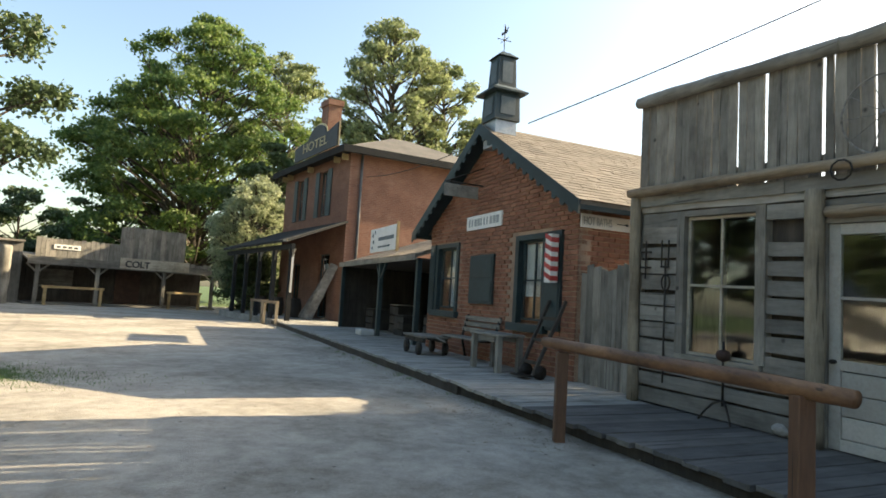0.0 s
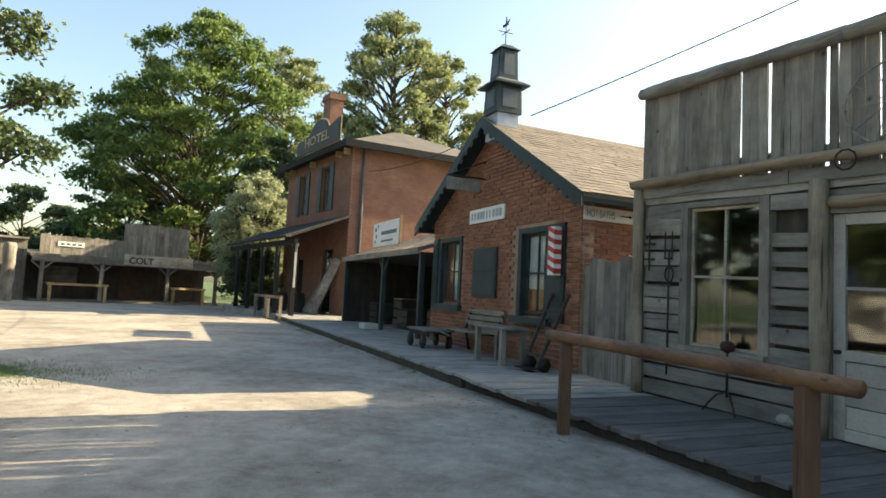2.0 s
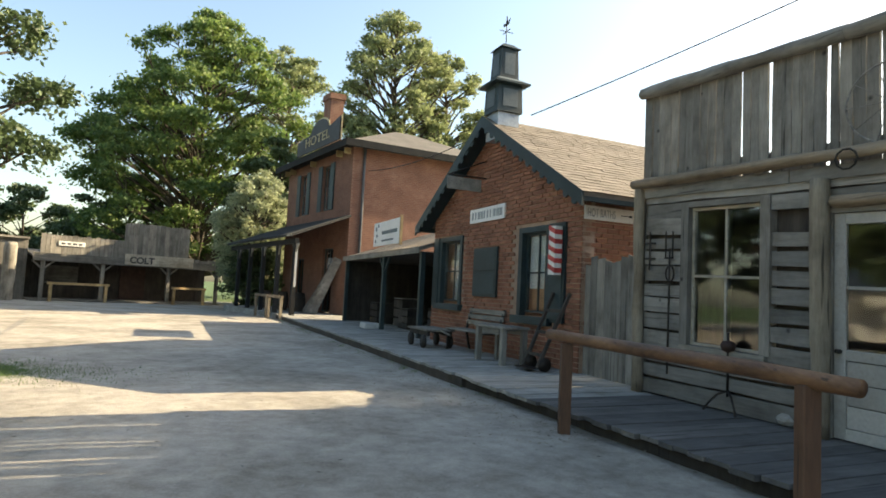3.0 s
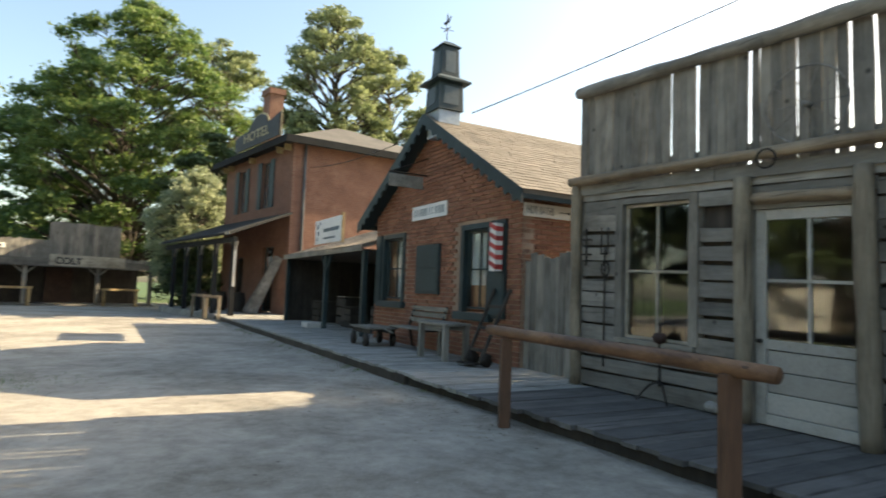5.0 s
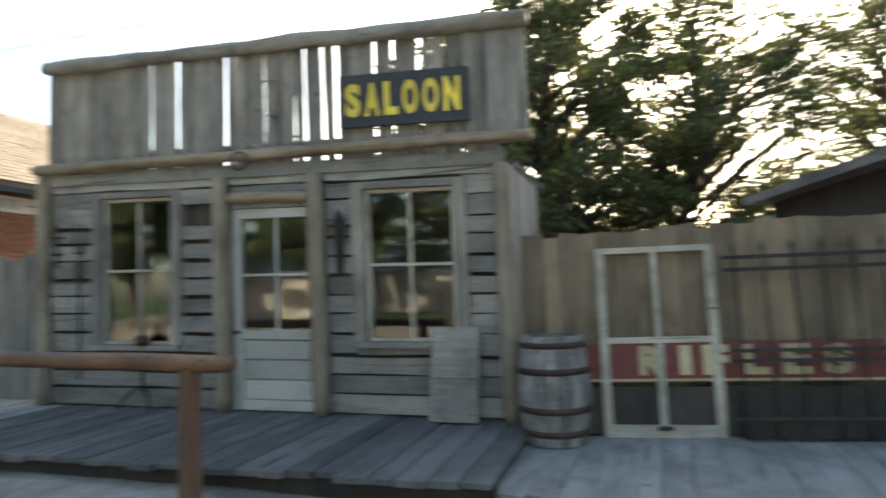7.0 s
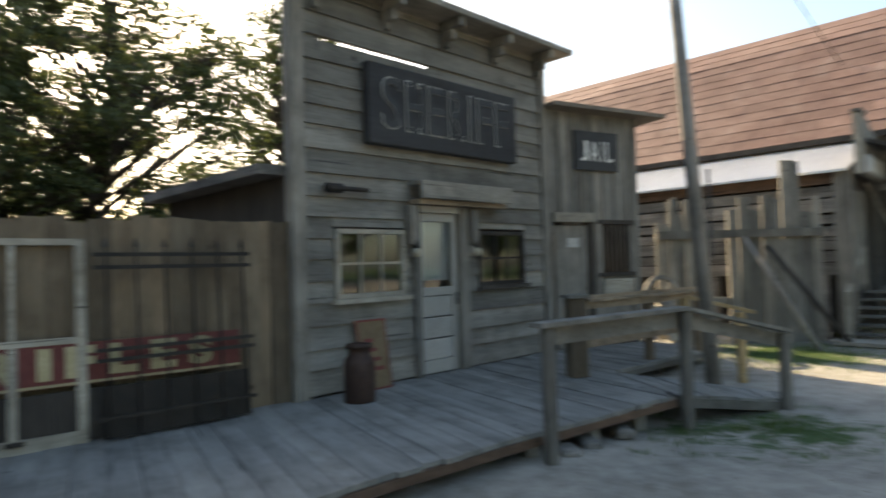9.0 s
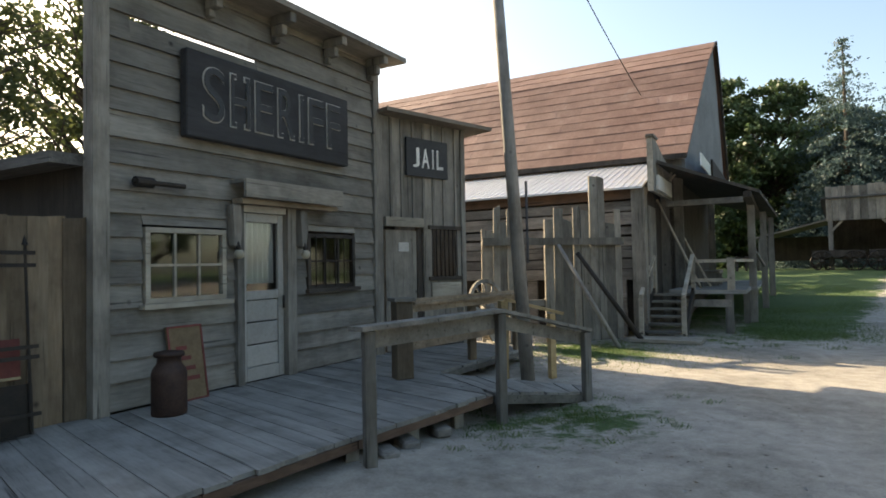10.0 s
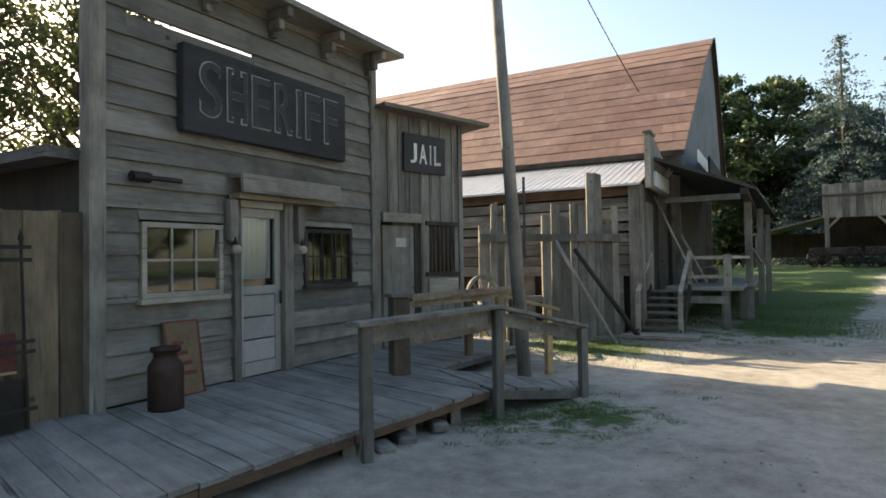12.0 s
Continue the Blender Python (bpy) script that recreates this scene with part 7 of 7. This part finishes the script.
# ---- wagon shed ----
def build_wagon_shed():
    m = pose(*az(-146.4, 33, 1.0), 0, 0, -148)
    t = thing("wagon_shed", m, "open grey board wagon shed on braced posts", "shed")
    x, rnd = 0.0, random.Random(18)
    while x < 9:
        w = rnd.uniform(0.22, 0.32)
        plank_z(t, x, x + w - 0.01, 2.25, 3.78 + rnd.uniform(-0.05, 0.05), 0, 0.03, GREY)
        x += w
    for x in (0.15, 2.5, 5.0, 7.5):
        slab("post", x - 0.09, x + 0.09, 0.04, 0.22, -0.2, 2.3, GREY, t)
        for s in (-1, 1):
            if x > 1 or s > 0:
                bar("brace", (x, 0.13, 1.75), (x + s * 0.45, 0.13, 2.25), 0.09, 0.09, PALE_X, t)
    quad_sheet("roof", [(-0.2, -0.1, 3.3), (9.1, -0.1, 3.3), (9.1, 4.5, 2.7), (-0.2, 4.5, 2.7)], 0.06, DARKROOF, t)
    slab("back_wall", 0, 9, 4.3, 4.4, 0.55, 2.6, DARKWOOD, t)
    quad_sheet("side_roof", [(-2.9, 0.3, 1.65), (-0.02, 0.3, 2.35), (-0.02, 4, 2.35), (-2.9, 4, 1.65)], 0.07, GREY_X, t)
    slab("side_post", -2.8, -2.65, 0.4, 0.55, -0.2, 1.6, GREY, t)
    slab("back_wall", -2.8, 0, 3.8, 3.9, 0.5, 1.7, DARKWOOD, t)

    def wagon(x0, length, label, mat_):
        wg = thing("farm_wagon", m @ pose(x0, -0.6, 0), label, "wagon", "wagons")
        slab("bed", 0, length, 0, 1.1, 0.62, 0.92, mat_, wg)
        slab("axle", 0.3, 0.42, -0.1, 1.2, 0.4, 0.5, DARKWOOD, wg)
        slab("axle", length - 0.45, length - 0.33, -0.1, 1.2, 0.4, 0.5, DARKWOOD, wg)
        for x in (0.36, length - 0.39):
            for y in (-0.12, 1.22):
                w = new("wheel")
                w.parent = wg
                bm = bmesh.new()
                n = 24
                for i in range(n):
                    a, b = 2 * math.pi * i / n, 2 * math.pi * (i + 1) / n
                    cyl(bm, (x + 0.43 * math.cos(a), y, 0.45 + 0.43 * math.sin(a)), (x + 0.43 * math.cos(b), y, 0.45 + 0.43 * math.sin(b)), 0.03, seg=5)
                part("tyre", bm, IRON, w)
                for i in range(10):
                    a = math.pi * i / 5
                    rod("spoke", (x, y, 0.45), (x + 0.42 * math.cos(a), y, 0.45 + 0.42 * math.sin(a)), 0.02, DARKWOOD, w, seg=5)
                rod("hub", (x, y - 0.08, 0.45), (x, y + 0.08, 0.45), 0.08, DARKWOOD, w)
        return wg
    wagon(-0.55, 1.95, "dark wooden farm wagon on spoked wheels", DARKWOOD)
    wagon(1.55, 2.2, "dark wooden farm wagon under the shed", DARKWOOD)
    wagon(4.0, 2.2, "old wagon with faded red panels", SIGNRED)
    f = thing("low_fence", m, "low grey post-and-rail fence beside the shed", "fence")
    for x in (-3.6, -3.2, -2.7):
        slab("post", x - 0.05, x + 0.05, -0.8, -0.7, -0.2, 0.75, DARKWOOD, f)
    slab("rail", -3.7, -2.6, -0.79, -0.71, 0.6, 0.7, DARKWOOD, f)


build_wagon_shed()


# ---- grass and pebbles ----
def build_grass():
    rng = np.random.default_rng(70)
    spots = []

    def patch(cx, cy, sx, sy, n):
        spots.append(np.stack([rng.normal(cx, sx, n), rng.normal(cy, sy, n)], 1))
    patch(-6.9, 8.0, 1.1, 0.5, 9000)
    patch(8.9, -7.2, 0.8, 0.8, 7000)
    for k in range(60):
        cx, cy = rng.normal(5.5, 0.45), rng.normal(-4.0, 0.7)
        patch(cx, cy, 0.06, 0.06, 40)
    for k in range(40):
        patch(rng.normal(8.3, 0.9), rng.normal(-10.6, 0.9), 0.1, 0.1, 60)
    for k in range(60):
        s, w = rng.uniform(14, 25), rng.uniform(-1.0, 5.0)
        patch(0.559 * s + 0.829 * w, -0.829 * s + 0.559 * w, 0.45, 0.45, 700)
    for k in range(30):
        f = rng.uniform(6, 24)
        p = E0 + EDIR * f + Vector((-EDIR.y, EDIR.x)) * rng.uniform(0.05, 0.3)
        patch(p.x, p.y, 0.05, 0.05, 22)
    p = np.concatenate(spots)
    n = len(p)
    z = np.array([ground_z(x, y) for x, y in p])
    h = rng.uniform(0.015, 0.05, n)
    an = rng.uniform(0, 2 * math.pi, n)
    lean = rng.normal(0, 0.03, (n, 2))
    w = 0.005
    a = np.stack([p[:, 0] - np.cos(an) * w, p[:, 1] - np.sin(an) * w, z - 0.01], 1)
    b = np.stack([p[:, 0] + np.cos(an) * w, p[:, 1] + np.sin(an) * w, z - 0.01], 1)
    c = np.stack([p[:, 0] + lean[:, 0], p[:, 1] + lean[:, 1], z + h], 1)
    v = np.stack([a, b, c], 1).reshape(-1, 3)
    me = bpy.data.meshes.new("grass")
    me.vertices.add(3 * n)
    me.vertices.foreach_set("co", v.ravel())
    me.loops.add(3 * n)
    me.loops.foreach_set("vertex_index", np.arange(3 * n))
    me.polygons.add(n)
    me.polygons.foreach_set("loop_start", np.arange(n) * 3)
    me.polygons.foreach_set("loop_total", np.full(n, 3))
    me.update()
    me.validate()
    me.materials.append(BLADE)
    tagged(new("grass", me), "short sparse green grass growing through the gravel", "grass", kind="stuff")


def build_pebbles():
    rng = np.random.default_rng(71)
    V, F = [], []
    for k in range(2400):
        r_ = rng.uniform(1.8, 14) if k % 4 else rng.uniform(1.5, 6)
        a = rng.uniform(-2.9, 0.9)
        x, y = -math.sin(a) * r_, math.cos(a) * r_
        s = rng.uniform(0.004, 0.011) * (1.6 if rng.random() < 0.06 else 1)
        z = ground_z(x, y)
        i = len(V)
        t = rng.uniform(0, 6.28)
        for dx, dy, dz in ((1, 0, 0), (0, 1, 0), (-1, 0, 0), (0, -1, 0), (0, 0, 0.7), (0, 0, -0.5)):
            e = rng.uniform(0.7, 1.3)
            V.append((x + s * e * (dx * math.cos(t) - dy * math.sin(t)), y + s * e * (dx * math.sin(t) + dy * math.cos(t)), z + s * 0.3 + dz * s * e))
        F += [(i, i + 1, i + 4), (i + 1, i + 2, i + 4), (i + 2, i + 3, i + 4), (i + 3, i, i + 4), (i + 1, i, i + 5), (i + 2, i + 1, i + 5), (i + 3, i + 2, i + 5), (i, i + 3, i + 5)]
    me = bpy.data.meshes.new("pebbles")
    me.from_pydata(V, [], F)
    me.materials.append(STONE)
    tagged(new("pebbles", me), "loose grey pebbles scattered over the gravel street", "pebbles", kind="stuff")


def build_litter():
    """Dry leaves and twigs swept against the walks and the ramp."""
    rng = np.random.default_rng(72)
    V, F = [], []
    for k in range(2600):
        if k % 12:
            f, off = rng.uniform(4, 22), abs(rng.normal(0, 0.5)) + 0.06
            p = E0 + EDIR * f + Vector((-EDIR.y, EDIR.x)) * off
            x, y = p.x, p.y
        else:
            x, y = rng.normal(4.9, 0.8), rng.normal(-3.9, 0.9)
        z = ground_z(x, y) + 0.006
        s, an, w = rng.uniform(0.006, 0.02), rng.uniform(0, 6.28), rng.uniform(0.3, 0.8)
        c, d = math.cos(an), math.sin(an)
        i = len(V)
        for u, v in ((-1, 0), (0, -w), (1, 0), (0, w)):
            V.append((x + s * (u * c - v * d), y + s * (u * d + v * c), z + rng.uniform(0, 0.007)))
        F.append((i, i + 1, i + 2, i + 3))
    me = bpy.data.meshes.new("leaf_litter")
    me.from_pydata(V, [], F)
    me.materials.append(LITTER)
    tagged(new("leaf_litter", me), "dry brown leaf litter along the edge of the walks", "leaves", kind="stuff")


build_grass()
build_pebbles()
build_litter()


# ---- bricks of the barber shop ----
def build_bricks():
    bl, bh, bd, jt = 0.212, 0.066, 0.07, 0.012
    holes = [(0.38, 1.66, 1.06, 2.80), (4.0, 5.16, 0.96, 2.76)]
    rnd = random.Random(20)
    me = []
    for k in range(3):
        bm = bmesh.new()
        box(bm, 0, bl, 0, bd, 0, bh)
        bmesh.ops.bevel(bm, geom=bm.edges[:], offset=0.004, segments=1, affect="EDGES")
        m_ = bpy.data.meshes.new("brick")
        bm.to_mesh(m_)
        bm.free()
        m_.materials.append(BRICK)
        me.append(m_)
    V, F = [], []

    def add(o, ax, w):
        i = len(V)
        for dx, dy, dz in ((0, 0, 0), (1, 0, 0), (1, 1, 0), (0, 1, 0), (0, 0, 1), (1, 0, 1), (1, 1, 1), (0, 1, 1)):
            if ax == 0:
                V.append((o[0] + dx * w, o[1] + dy * bd, o[2] + dz * bh))
            else:
                V.append((o[0] - dy * bd, o[1] + dx * w, o[2] + dz * bh))
        F.extend([(i, i + 1, i + 5, i + 4), (i + 3, i + 2, i + 6, i + 7), (i, i + 3, i + 7, i + 4), (i + 1, i + 2, i + 6, i + 5), (i + 4, i + 5, i + 6, i + 7), (i, i + 1, i + 2, i + 3)])
    single = 0
    z, row = 0.3, 0
    while z < 5.0:
        x = 0.0 if row % 2 == 0 else -0.106
        lo, hi = (0.0, 6.0) if z < 3.25 else (3.0 * (z + bh - 3.25) / 1.75, 6 - 3.0 * (z + bh - 3.25) / 1.75)
        while x < hi:
            a, b = max(x, lo), min(x + bl, hi)
            x += bl + jt
            if b - a < 0.05:
                continue
            if any(h[0] < b and a < h[1] and h[2] < z + bh and z < h[3] for h in holes):
                continue
            y = rnd.uniform(-0.006, 0.006) - 0.002
            if a > 3.6 and b - a > bl - 0.001 and single < 300 and z < 2.9:
                ob = new("brick", me[rnd.randrange(3)])
                ob.parent = barber
                ob.location = (a, y, z)
                single += 1
            else:
                add((a, y, z), 0, b - a)
        if z < 3.2:
            yy = 0.0 if row % 2 else 0.106
            if row % 2 == 0:
                add((6.0, 0.072, z), 1, 0.1)
            while yy < 3.2:
                add((6.0 + rnd.uniform(-0.004, 0.004), yy + 0.075, z), 1, bl)
                yy += bl + jt
        z += bh + 0.018
        row += 1
    m_ = bpy.data.meshes.new("brickwork")
    m_.from_pydata(V, [], F)
    m_.materials.append(BRICK)
    ob = new("brickwork", m_)
    ob.parent = barber
    tagged(ob, kind="stuff")


build_bricks()
